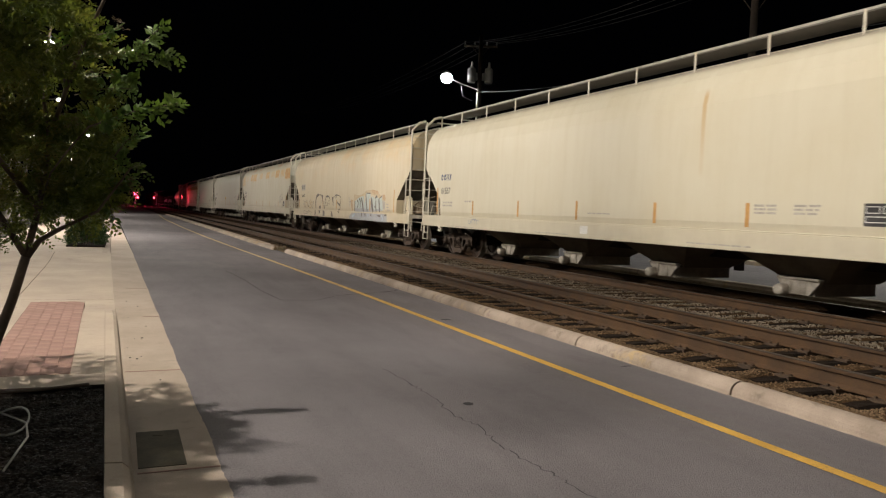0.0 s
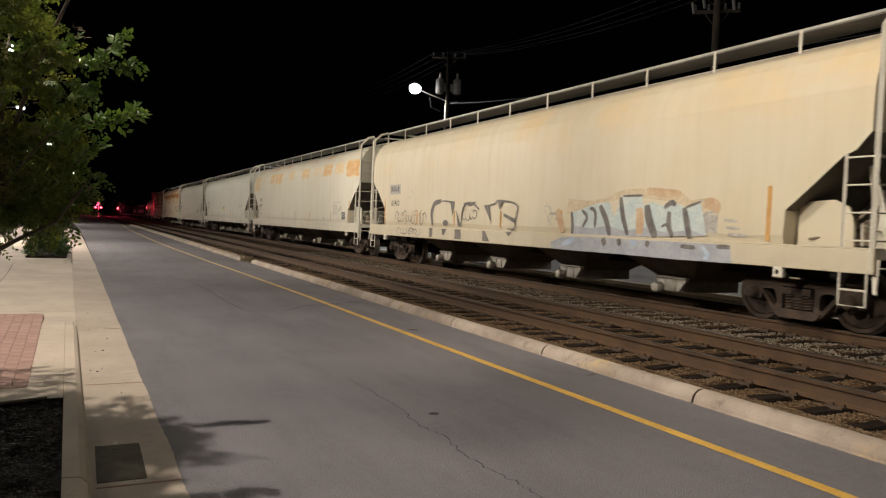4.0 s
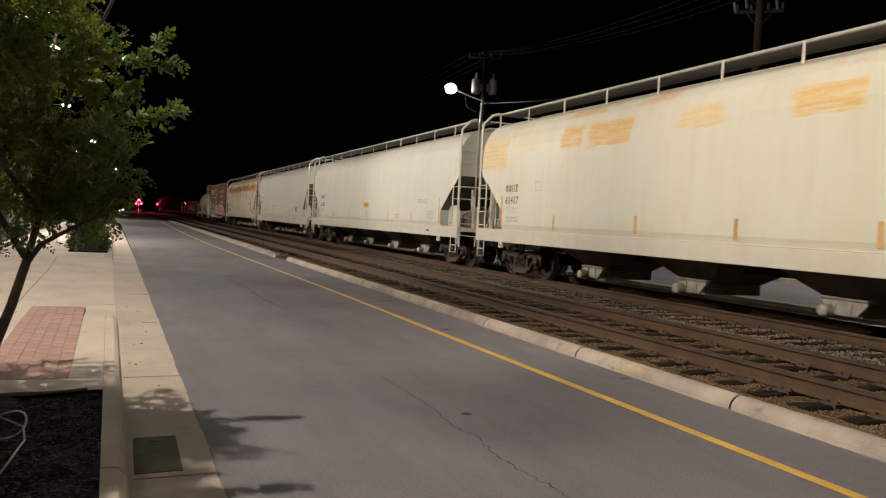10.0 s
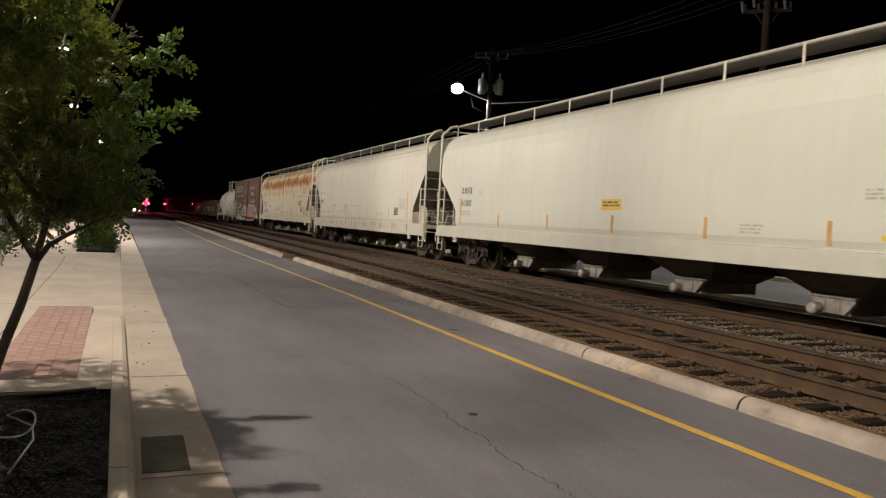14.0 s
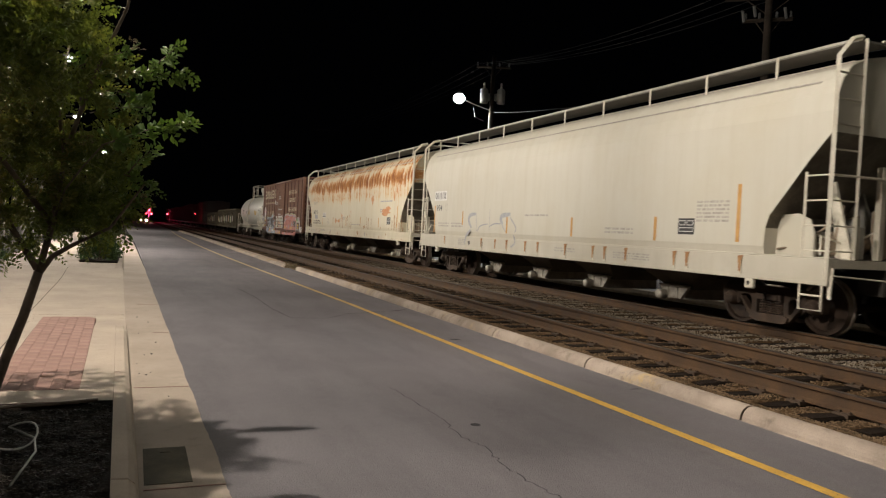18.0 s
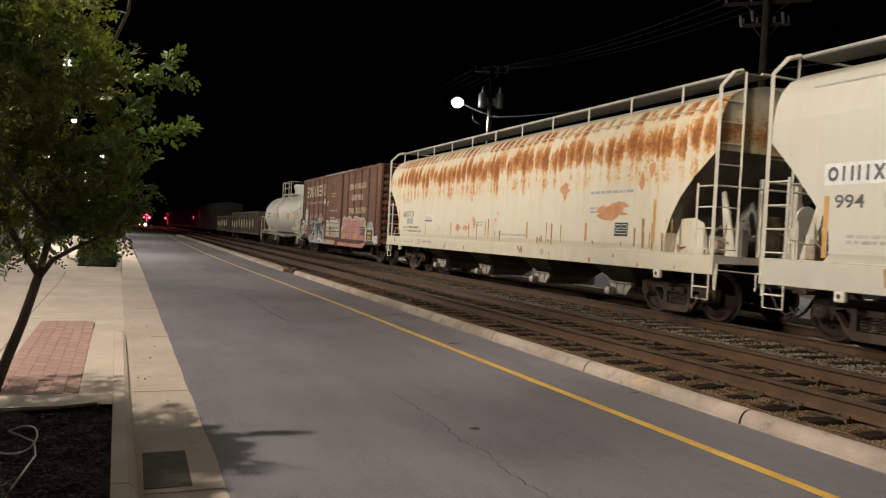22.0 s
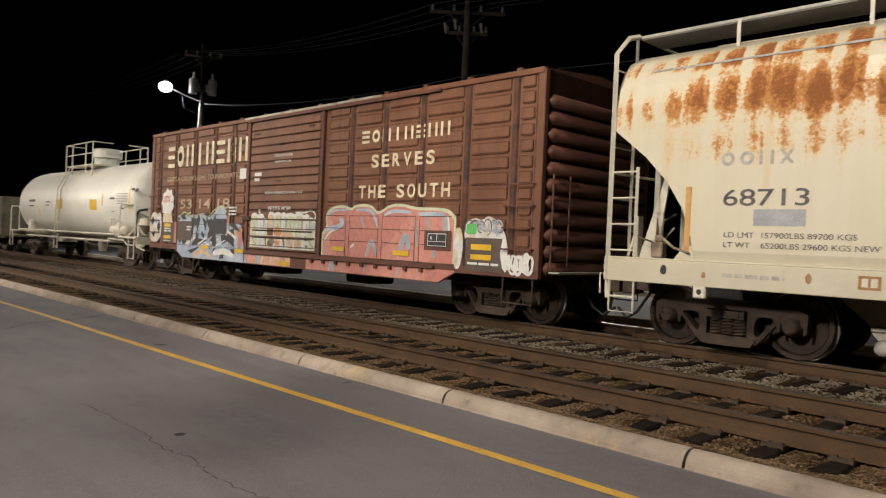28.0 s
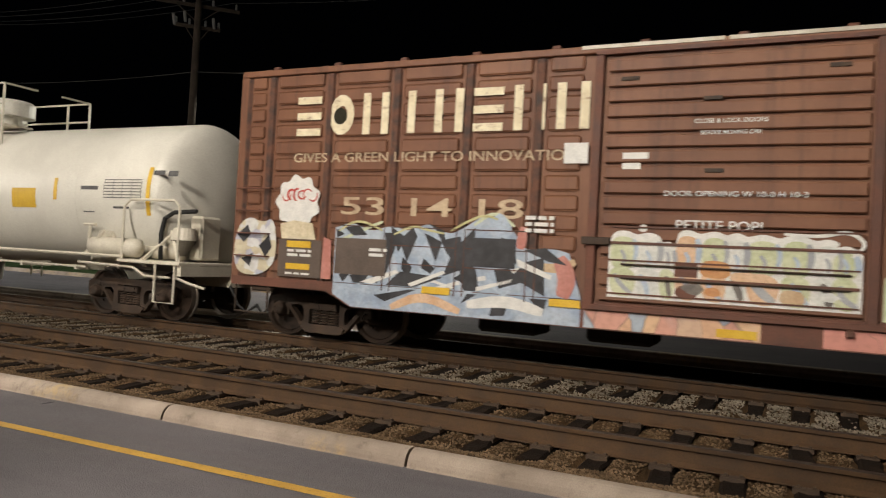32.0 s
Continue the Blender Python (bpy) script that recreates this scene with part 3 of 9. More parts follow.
road_bm = boxes((-2.0, KERB_X - 0.6, 90, 420, -0.15, 0.0))
road_rim = [(KERB_X + 0.02, 90), (KERB_X + 0.02, -30)] + [(road_edge(y), y) for y in (-30, 0, 45, 90)]
low, high = [road_bm.verts.new((x, y, -0.15)) for x, y in road_rim], [road_bm.verts.new((x, y, 0.0)) for x, y in road_rim]
road_bm.faces.new(low), road_bm.faces.new(high)
for k in range(6):
    road_bm.faces.new((low[k], low[(k + 1) % 6], high[(k + 1) % 6], high[k]))
last = None
for k in range(700):
    y = 2.0 + 20.0 * k / 699
    ragged = [road_bm.verts.new((road_edge(y) - 0.015 + 0.016 * relief.noise((0, 1.3 * y, 1)) + 0.007 * relief.noise((0, 9 * y, 4)) + edge_rng.uniform(-0.003, 0.003), y, 0.0045)), road_bm.verts.new((road_edge(y) + 0.06, y, 0.0035))]
    if last:
        road_bm.faces.new((last[0], last[1], ragged[1], ragged[0]))
    last = ragged
road = finish(road_bm, "road", "asphalt")
tagged(road, "worn grey asphalt street with fine cracks", "road", "", "structure")
far_road = finish(boxes((14.2, 22.5, -60, 300, -0.15, -0.02)), "road_far", "asphalt")
tagged(far_road, "second asphalt street beyond the tracks", "road", "", "structure")

bm = bmesh.new()
for z, y0, y1 in ((-0.14, -30, 22), (0.002, -30, 22)):
    bm.faces.new([bm.verts.new(p) for p in ((0.04 + walk_shift(y0), y0, z), (road_edge(y0) - 0.003, y0, z), (road_edge(y1) - 0.003, y1, z), (0.04 + walk_shift(y1), y1, z))])
gutter = finish(bm, "gutter", "gutter")
tagged(gutter, "pale concrete gutter strip along the street", "gutter", "", "structure")


def kerb_outline(x, w, h, r=0.05, lean=0.03):
    nose = [(x + lean + r * (1 - math.cos(a)), h - r + r * math.sin(a)) for a in (0, 0.25, 0.5, 0.75, 1.0, 1.25, math.pi / 2)]
    return [(x, -0.12), (x, 0.0)] + nose + [(x + w - 0.02, h - 0.004), (x + w, h - 0.02), (x + w, -0.12)]


kerb_right = thing("kerb_track_side", Matrix(), "weathered concrete kerb with open joints beside the tracks", "kerb", "", "structure")
for i in range(-6, 9):
    y = 2.47 + 2.43 * i
    if y < 24.5:
        part("kerb_stone", extrude_y(bmesh.new(), kerb_outline(KERB_X, 0.20, 0.12, 0.115, 0.02), y + 0.012, min(y + 2.43, 25.2) - 0.012), "kerb", kerb_right)
far_kerb = finish(extrude_y(bmesh.new(), kerb_outline(KERB_X - 0.12, 0.45, 0.09, 0.03, 0.06), 25.6, 92), "kerb_far", "kerb")
tagged(far_kerb, "low broad concrete kerb farther along the street", "kerb", "", "structure")

kerb_left = thing("kerb_walk_side", Matrix(), "pale concrete kerb that slopes down to a driveway", "kerb", "", "structure")
left_outline = [(0.06, -0.12), (0.06, 0.0), (0.035, 0.09), (0.0, 0.12), (-0.085, 0.125), (-0.085, -0.12)]
for y0, y1 in ((-30, -3.2), (-3.19, 1.2), (1.21, 4.18), (4.2, 7.1), (7.11, 9.7)):
    lean(part("kerb_stone", extrude_y(bmesh.new(), left_outline, y0, y1), "walk", kerb_left))
bm = bmesh.new()
a = [bm.verts.new((x, 9.705, z)) for x, z in left_outline]
b = [bm.verts.new((x, 11.0, min(z, 0.012))) for x, z in left_outline]
for k in range(len(a)):
    bm.faces.new((a[k], a[(k + 1) % len(a)], b[(k + 1) % len(a)], b[k]))
bm.faces.new(a), bm.faces.new(b)
lean(part("kerb_stone", bm, "walk", kerb_left, "kerb end ramped down to street level"))

# pavement: slabs round the brick panel and the planting bed
walk_slabs = thing("pavement", Matrix(), "broad pale concrete pavement with cut joints", "pavement", "", "structure")


def walk_height(y):
    return 0.12 if y < 10 else max(0.01, 0.12 - 0.1 * (y - 10) / 1.5) if y < 18 else min(0.12, 0.02 + 0.1 * max(0, y - 19) / 2)


for x0, x1, y0, y1 in ((-0.334, -0.087, 6.45, 11.0), (-1.13, -0.087, 6.03, 6.445), (-1.14, -0.087, 11.005, 12.1), (-1.13, -0.974, 6.45, 11.0), (-1.255, 0.036, 12.11, 21.2), (-12, -1.265, 12.11, 21.2), (-12, -1.14, 6.03, 12.1)):
    lean(part("slab", sheet(bmesh.new(), x0, x1, y0, y1, 0, 2, 16, lambda x, y: walk_height(y)), "walk", walk_slabs))
# the brick strip's rounded corner, filled with concrete
arc = [(-0.334 - 0.26 * (1 - math.sin(a)), 10.735 + 0.26 * math.cos(a)) for a in np.linspace(0, math.pi / 2, 9)]
bm = bmesh.new()
bm.faces.new([bm.verts.new((x, y, 0.127)) for x, y in arc + [(-0.33, 11.0)]])
lean(part("slab_corner", bm, "walk", walk_slabs))
lean(part("slab", sheet(bmesh.new(), -0.087, 0.038, 11.0, 12.1, 0.008), "walk", walk_slabs))
bm = bmesh.new()
bm.faces.new([bm.verts.new(p) for p in ((0.04 + walk_shift(22), 22.001, 0.002), (road_edge(22) - 0.003, 22.001, 0.002), (road_edge(60) - 0.003, 60, 0.002), (0.04 + walk_shift(60), 60, 0.002))])
part("slab", bm, "gutter", walk_slabs)
lean(part("slab", sheet(bmesh.new(), -3.2, -0.16, 21.21, 60, 0.12, 1, 8), "walk", walk_slabs))
lean(part("slab", extrude_y(bmesh.new(), [(-0.16, -0.1), (0.05, -0.1), (0.05, 0.0), (0.02, 0.11), (-0.16, 0.12)], 21.3, 60), "gutter", walk_slabs, "rough concrete kerb end beyond the driveway"))

# track bed
def bed_height(x, y):
    tie = min(abs((y + 8.26) % 0.52 - 0.26) - 0.115, 0.09) if abs(x - TRACKS[0]) < 1.36 + 0.1 * relief.noise((0.4, 2.0 * y, 9)) or -1.80 + 0.12 * relief.noise((0.4, 2.0 * y, 4)) < x - TRACKS[1] < 1.36 else 0.09
    fill = max(0.0, min(1.0, 0.5 + tie / 0.06))
    h = -0.100 + 0.046 * fill + (0.3 + 0.7 * fill) * 0.020 * relief.noise((1.3 * x, 1.1 * y, 0)) + 0.012 * relief.noise((4.7 * x, 4.1 * y, 3)) + 0.006 * relief.noise((13 * x, 13 * y, 7))
    if x < 5.9:
        h = max(h, 0.09 - 0.15 * (x - 5.12) / 0.75 + 0.03 * relief.noise((3 * x, 3 * y, 5)))
    if x > 12.6:
        h -= 0.05 * (x - 12.6)
    return h


finish(sheet(bmesh.new(), 5.12, 14.2, -8, 32, 0, 100, 640, bed_height), "track_bed", "bed", smooth=True)
tagged(bpy.data.objects["track_bed"], "brown ballast bed with fine dirt between the ties", "ballast bed", "", "structure")
finish(sheet(bmesh.new(), 5.12, 14.2, 32.001, 420, -0.05), "track_bed_far", "bed")
tagged(bpy.data.objects["track_bed_far"], "brown ballast bed running on into the dark", "ballast bed", "", "structure")

RAIL_SHAPE = [(-0.07, 0.0), (-0.07, 0.012), (-0.012, 0.035), (-0.009, 0.125), (-0.034, 0.14), (-0.036, 0.172), (-0.028, 0.180),
              (0.028, 0.180), (0.036, 0.172), (0.034, 0.14), (0.009, 0.125), (0.012, 0.035), (0.07, 0.012), (0.07, 0.0)]
for k, x in enumerate(RAILS):
    ob = finish(extrude_y(bmesh.new(), [(x + a, TIE_TOP + b) for a, b in RAIL_SHAPE], -40, 420), "rail", "rail")
    ob.data.materials.append(M["rail_head" if k > 1 else "rail_idle"])
    for f in ob.data.polygons:
        if f.normal.z > 0.7 and f.center.z > 0.13:
            f.material_index = 1
    tagged(ob, "rusty steel rail with a worn bright head" if k > 1 else "rust-brown rail of the empty track", "rail", "rails", "structure")

# ---- rolling stock: shared parts ----
CAR_X = 11.145
SIDE = 1.65
CARS = []  # (thing, y at the start, wheels)


def travel(t):
    """How far the train has rolled towards the viewer after t seconds."""
    u = t / 32
    return 149.537 * u - 12.141 * u ** 2 - 3.703 * u ** 3 - 15.628 * u ** 4 + 12.892 * u ** 5


def car_thing(name, start, end, label, category):
    ob = thing(name, pose(CAR_X, (start + end) / 2, 0), label, category, "cars of the freight train")
    CARS.append((ob, (start + end) / 2, []))
    return ob, (end - start) / 2


def wheel_mesh():
    mesh = bpy.data.meshes.new("wheelset")
    bm = bmesh.new()
    lathe(bm, [(-0.85, 0.07), (0.85, 0.07)], "X", sides=12)
    for s in (-1, 1):
        lathe(bm, [(s * 0.66, 0.0001), (s * 0.66, 0.12), (s * 0.70, 0.16), (s * 0.70, 0.38), (s * 0.67, 0.40), (s * 0.67, 0.485), (s * 0.70, 0.480), (s * 0.705, 0.458),
                   (s * 0.81, 0.450), (s * 0.81, 0.39), (s * 0.77, 0.37), (s * 0.76, 0.17), (s * 0.82, 0.12), (s * 0.83, 0.0001)], "X", sides=32, caps=False)
        for a in range(3):
            box(bm, s * 0.765 - 0.012, s * 0.765 + 0.012, 0.24 * math.cos(2.1 * a) - 0.02, 0.24 * math.cos(2.1 * a) + 0.02, 0.24 * math.sin(2.1 * a) - 0.02, 0.24 * math.sin(2.1 * a) + 0.02)
    bmesh.ops.recalc_face_normals(bm, faces=bm.faces)
    bm.to_mesh(mesh)
    bm.free()
    for m in ("wheel", "tread"):
        mesh.materials.append(M[m])
    for f in mesh.polygons:
        r = math.hypot(f.center.y, f.center.z)
        f.material_index = 1 if r > 0.44 else 0
    return mesh


WHEEL = wheel_mesh()
WHEEL_R = 0.458
ROLLING = []


def side_frame_mesh():
    """A cast side frame: arched chords, pedestal jaws, spring opening and a rounded window each side of it."""
    bm = bmesh.new()
    chord = [(-1.07, 0.0), (-1.08, 0.17), (-0.98, 0.22), (-0.45, 0.26), (0.45, 0.26), (0.98, 0.22), (1.08, 0.17), (1.07, 0.0),
             (1.0, 0.0), (0.98, 0.10), (0.77, 0.12), (0.42, 0.15), (-0.42, 0.15), (-0.77, 0.12), (-0.98, 0.10), (-1.0, 0.0)]
    plate(bm, chord, -0.07, 0.07)
    plate(bm, [(-0.42, -0.24), (-0.28, -0.21), (0.28, -0.21), (0.42, -0.24), (0.36, -0.33), (0.28, -0.35), (-0.28, -0.35), (-0.36, -0.33)], -0.09, 0.06)
    for s in (-1, 1):
        corners = [(0.29, 0.16), (0.80, 0.14), (0.79, 0.05), (0.66, -0.02), (0.42, -0.30), (0.29, -0.30)]
        rim = []
        for (y0, z0), (y1, z1) in zip(corners, corners[1:] + corners[:1]):
            rim += [(s * (y0 + (y1 - y0) * k / 5), z0 + (z1 - z0) * k / 5) for k in range(5)]
        my, mz = s * 0.49, 0.0
        hole = [(my + 0.52 * (y - my), mz + 0.62 * (z - mz)) for y, z in rim]
        for _ in range(4):
            hole = [((hole[k - 1][0] + hole[k][0] + hole[(k + 1) % len(hole)][0]) / 3, (hole[k - 1][1] + hole[k][1] + hole[(k + 1) % len(hole)][1]) / 3) for k in range(len(hole))]
        n = len(rim)
        rings = [[bm.verts.new((x, y, z)) for y, z in loop] for x, loop in ((-0.055, rim), (-0.065, hole), (0.055, hole), (0.055, rim))]
        for p, q in zip(rings, rings[1:] + rings[:1]):
            for k in range(n):
                bm.faces.new((p[k], p[(k + 1) % n], q[(k + 1) % n], q[k]))
        lathe(bm, [(-0.15, 0.02), (-0.15, 0.075), (-0.13, 0.10), (-0.05, 0.13), (0.02, 0.14), (0.10, 0.14)], "X", (0, s * 0.875, 0.0), 18)
        for k in range(3):
            a = 2 * math.pi * k / 3 + 0.5
            lathe(bm, [(-0.165, 0.004), (-0.165, 0.016), (-0.14, 0.016)], "X", (0, s * 0.875 + 0.055 * math.cos(a), 0.055 * math.sin(a)), 6)
        box(bm, -0.075, 0.065, s * 0.875 - 0.12, s * 0.875 + 0.12, 0.10, 0.20)
        for j in (-1, 1):
            plate(bm, [(s * 0.875 + j * 0.135, 0.16), (s * 0.875 + j * 0.205, 0.16), (s * 0.875 + j * 0.19, -0.08), (s * 0.875 + j * 0.15, -0.10)], -0.065, 0.06)
    box(bm, -0.11, 0.3, -0.26, 0.26, 0.03, 0.13)
    for y in (-0.13, 0.13):
        box(bm, -0.125, -0.10, y - 0.07, y + 0.07, 0.05, 0.11)
    return bm


def make_mesh(name, bm, *mats):
    mesh = bpy.data.meshes.new(name)
    bmesh.ops.recalc_face_normals(bm, faces=bm.faces)
    bm.to_mesh(mesh)
    bm.free()
    for m in mats:
        mesh.materials.append(M[m])
    return mesh


def spring_bm():
    pts = [(0.075 * math.cos(a) * 0.9, 0.075 * math.sin(a), -0.2 + 0.22 * a / (2 * math.pi * 5)) for a in np.linspace(0, 2 * math.pi * 5, 50)]
    return tube(bmesh.new(), pts, 0.016, 5)


SIDE_FRAME = make_mesh("side_frame", side_frame_mesh(), "truck")
SPRING = make_mesh("spring", spring_bm(), "truck")


def trucks(car, centres, base=1.75, turning=True):
    """Bolsters, side frames, springs and turning wheelsets under a car."""
    for c in centres:
        for s in (-1, 1):
            for nm, mesh, dy in (("side_frame", SIDE_FRAME, 0), ("spring", SPRING, -0.17), ("spring", SPRING, 0), ("spring", SPRING, 0.17)):
                ob = new(nm, mesh)
                ob.parent = car
                ob.matrix_basis = pose(s * 0.99, c + dy, RAIL_TOP + WHEEL_R, 0, 0, 0 if s < 0 else 180)
        part("bolster", boxes((-0.95, 0.95, c - 0.2, c + 0.2, 0.62, 0.86), (-0.25, 0.25, c - 0.3, c + 0.3, 0.8, 1.0)), "truck", car)
        for w in (-1, 1):
            ob = new("wheelset", WHEEL)
            ob.parent = car
            ob.matrix_basis = pose(0, c + w * base / 2, RAIL_TOP + WHEEL_R)
            if turning:
                ROLLING.append(ob)


def coupler(car, half):
    for s in (-1, 1):
        bm = boxes((-0.1, 0.1, s * half, s * (half + 0.45), 0.86, 1.06), (-0.16, 0.16, s * (half + 0.38), s * (half + 0.62), 0.80, 1.12), bevel=0.015)
        part("coupler", bm, "truck", car)
        pts = [(-0.3, s * half, 0.85), (-0.32, s * (half + 0.22), 0.52), (-0.30, s * (half + 0.42), 0.40), (-0.24, s * (half + 0.62), 0.55)]
        part("air_hose", bars(pts, radius=0.025), "cable", car)


# ---- lettering and paint marks on the near side ----
def on_side(bm, rows, x, lift=0.004):
    """Flat shapes on the car's near side: each row is an outline of (y, z)."""
    for outline in rows:
        vs = [bm.verts.new((x(z) - lift if callable(x) else x - lift, y, z)) for y, z in outline]
        bm.faces.new(vs)
    return bm


def rect(y0, y1, z0, z1):
    return [(y0, z0), (y1, z0), (y1, z1), (y0, z1)]


def words(text, parent, material, x, y, z, height, width=None, name="lettering", label="", weight=0.012):
    """Lettering on the near side, from y rightwards (towards -y), with its base at z."""
    curve = bpy.data.curves.new(name, "FONT")
    curve.body, curve.size, curve.extrude = text, height * 1.38, 0.0015
    curve.offset = height * weight
    tmp = new(name, curve)
    bpy.context.view_layer.update()
    mesh = bpy.data.meshes.new_from_object(tmp.evaluated_get(bpy.context.evaluated_depsgraph_get()))
    bpy.data.objects.remove(tmp)
    mesh.materials.clear()
    mesh.materials.append(M[material])
    co = np.empty(len(mesh.vertices) * 3)
    mesh.vertices.foreach_get("co", co)
    co = co.reshape(-1, 3)
    co[:, 0] -= co[:, 0].min()
    if width:
        co[:, 0] *= width / co[:, 0].max()
    out = np.stack([x - 0.004 - co[:, 2], y - co[:, 0], z + co[:, 1]], 1)
    mesh.vertices.foreach_set("co", out.ravel())
    ob = new(name, mesh)
    ob.parent = parent
    if label:
        tagged(ob, label)
    return ob


def text_bars(bm, x, y, z, width, rows, height=0.05, gap=0.035, seed=0):
    """Small unreadable print: rows of short bars."""
    r = random.Random(seed)
    for k in range(rows):
        pos, zz = 0.0, z - k * (height + gap)
        while pos < width:
            w = min(r.uniform(0.08, 0.28), width - pos)
            if w > 0.03:
                on_side(bm, [rect(y - pos, y - pos - w, zz, zz + height)], x)
            pos += w + 0.035
    return bm


def ring(y, z, ry, rz, stroke):
    """An upright ring as quads."""
    n, out = 14, []
    for k in range(n):
        a, b = 2 * math.pi * k / n, 2 * math.pi * (k + 1) / n
        f = 1 - stroke / min(ry, rz)
        out.append([(y - ry * math.cos(a), z + rz * math.sin(a)), (y - ry * math.cos(b), z + rz * math.sin(b)), (y - f * ry * math.cos(b), z + f * rz * math.sin(b)), (y - f * ry * math.cos(a), z + f * rz * math.sin(a))])
    return out


def plain_marks(bm, x, y, z, height, pitch, kinds, stroke=0.07, lift=0.004):
    """A company's mark as plain rings and bars of its size: o ring, l bars upright in pairs, i one upright, e three level bars, x a cross."""
    for k, kind in enumerate(kinds):
        w, a = pitch * 0.74, y - k * pitch
        if kind == "o":
            rows = ring(a - w / 2, z + height / 2, w / 2, height / 2, stroke)
        elif kind == "l":
            rows = [rect(a, a - stroke, z, z + height), rect(a - w + stroke, a - w, z, z + height)]
        elif kind == "i":
            rows = [rect(a - w / 2 + stroke / 2, a - w / 2 - stroke / 2, z, z + height)]
        elif kind == "e":
            rows = [rect(a, a - w, z + f * (height - stroke), z + f * (height - stroke) + stroke * 0.9) for f in (0, 0.5, 1)]
        else:
            t = stroke * 1.1
            rows = [[(a, z), (a - t, z), (a - w, z + height), (a - w + t, z + height)]]
            on_side(bm, [[(a - w, z), (a - w + t, z), (a, z + height), (a - t, z + height)]], x, lift + 0.0008)
        on_side(bm, rows, x, lift)
    bmesh.ops.remove_doubles(bm, verts=bm.verts, dist=0.0005)
    return bm


def spaced_words(text, parent, material, x, y, z, height, pitch, wide, name="letter", weight=0.035):
    """Bold stencilled capitals set apart, each a part of its own."""
    for k, c in enumerate(text):
        if c != " ":
            words(c, parent, material, x, y - k * pitch, z, height, wide * (0.3 if c == "I" else 1.0), name, weight=weight)


def smooth_line(pts, closed=False, times=2):
    for _ in range(times):
        out = [] if closed else [pts[0]]
        for k in range(len(pts) if closed else len(pts) - 1):
            (a, b), (c, d) = pts[k], pts[(k + 1) % len(pts)]
            out += [(a * 0.75 + c * 0.25, b * 0.75 + d * 0.25), (a * 0.25 + c * 0.75, b * 0.25 + d * 0.75)]
        pts = out if closed else out + [pts[-1]]
    return pts


def blob(y, z, ry, rz, seed, points=18, rough=0.22):
    r = random.Random(seed)
    return smooth_line([(y - ry * math.cos(a) * (1 + r.uniform(-rough, rough)), z + rz * math.sin(a) * (1 + r.uniform(-rough, rough))) for a in (2 * math.pi * k / points for k in range(points))], True, 1)


def swoosh(points, width):
    """A brush stroke through (y, z) points, as quads that thin out at both ends."""
    pts = smooth_line(list(points), False, 2)
    left, right = [], []
    for k, (y, z) in enumerate(pts):
        (a, b), (c, d) = pts[max(k - 1, 0)], pts[min(k + 1, len(pts) - 1)]
        n = math.hypot(c - a, d - b) or 1
        w = width / 2 * (0.55 + 0.45 * math.sin(math.pi * (k + 0.3) / (len(pts) - 0.4)))
        left.append((y - (d - b) / n * w, z + (c - a) / n * w))
        right.append((y + (d - b) / n * w, z - (c - a) / n * w))
    return [[left[k], left[k + 1], right[k + 1], right[k]] for k in range(len(pts) - 1)]


WELD = ("graffiti_stroke", "graffiti_tag", "graffiti_outline")
EACH = ("graffiti_letters", "primer_patch", "amber_reflector", "repainted_panel", "reflective_strip", "paper_placard", "yellow_placard")


def decal(parent, rows, material, x=-SIDE, name="paint_mark", label="", lift=0.004):
    """Painted marks; each outline lies a little above the one before, so none share a plane."""
    if name in EACH and len(rows) > 1:
        return [decal(parent, [r], material, x, name, label, lift + 0.0004 * k) for k, r in enumerate(rows)]
    if name == "graffiti_tag":
        cuts = [0] + [k for k in range(1, len(rows)) if rows[k][0] != rows[k - 1][1]] + [len(rows)]
        if len(cuts) > 2:
            return [decal(parent, rows[a:b], material, x, name, label, lift + 0.0002 * k) for k, (a, b) in enumerate(zip(cuts, cuts[1:]))]
    bm = bmesh.new()
    for k, r in enumerate(rows):
        on_side(bm, [r], x, lift if name in WELD else lift + 0.0002 * k)
    if name in WELD:
        bmesh.ops.remove_doubles(bm, verts=bm.verts, dist=0.0003)
    return part(name, bm, material, parent, label)


# ---- covered hopper ----
PROFILE = [(1.62, 1.42), (1.65, 1.55), (1.65, 3.30), (1.64, 3.62), (1.58, 3.90), (1.47, 4.13), (1.30, 4.32), (1.02, 4.46), (0.60, 4.54), (0.0, 4.57)]


def profile_x(z):
    for (x0, z0), (x1, z1) in zip(PROFILE, PROFILE[1:]):
        if z <= z1:
            return x0 + (x1 - x0) * (z - z0) / (z1 - z0) if z1 > z0 else x1
    return 0.0


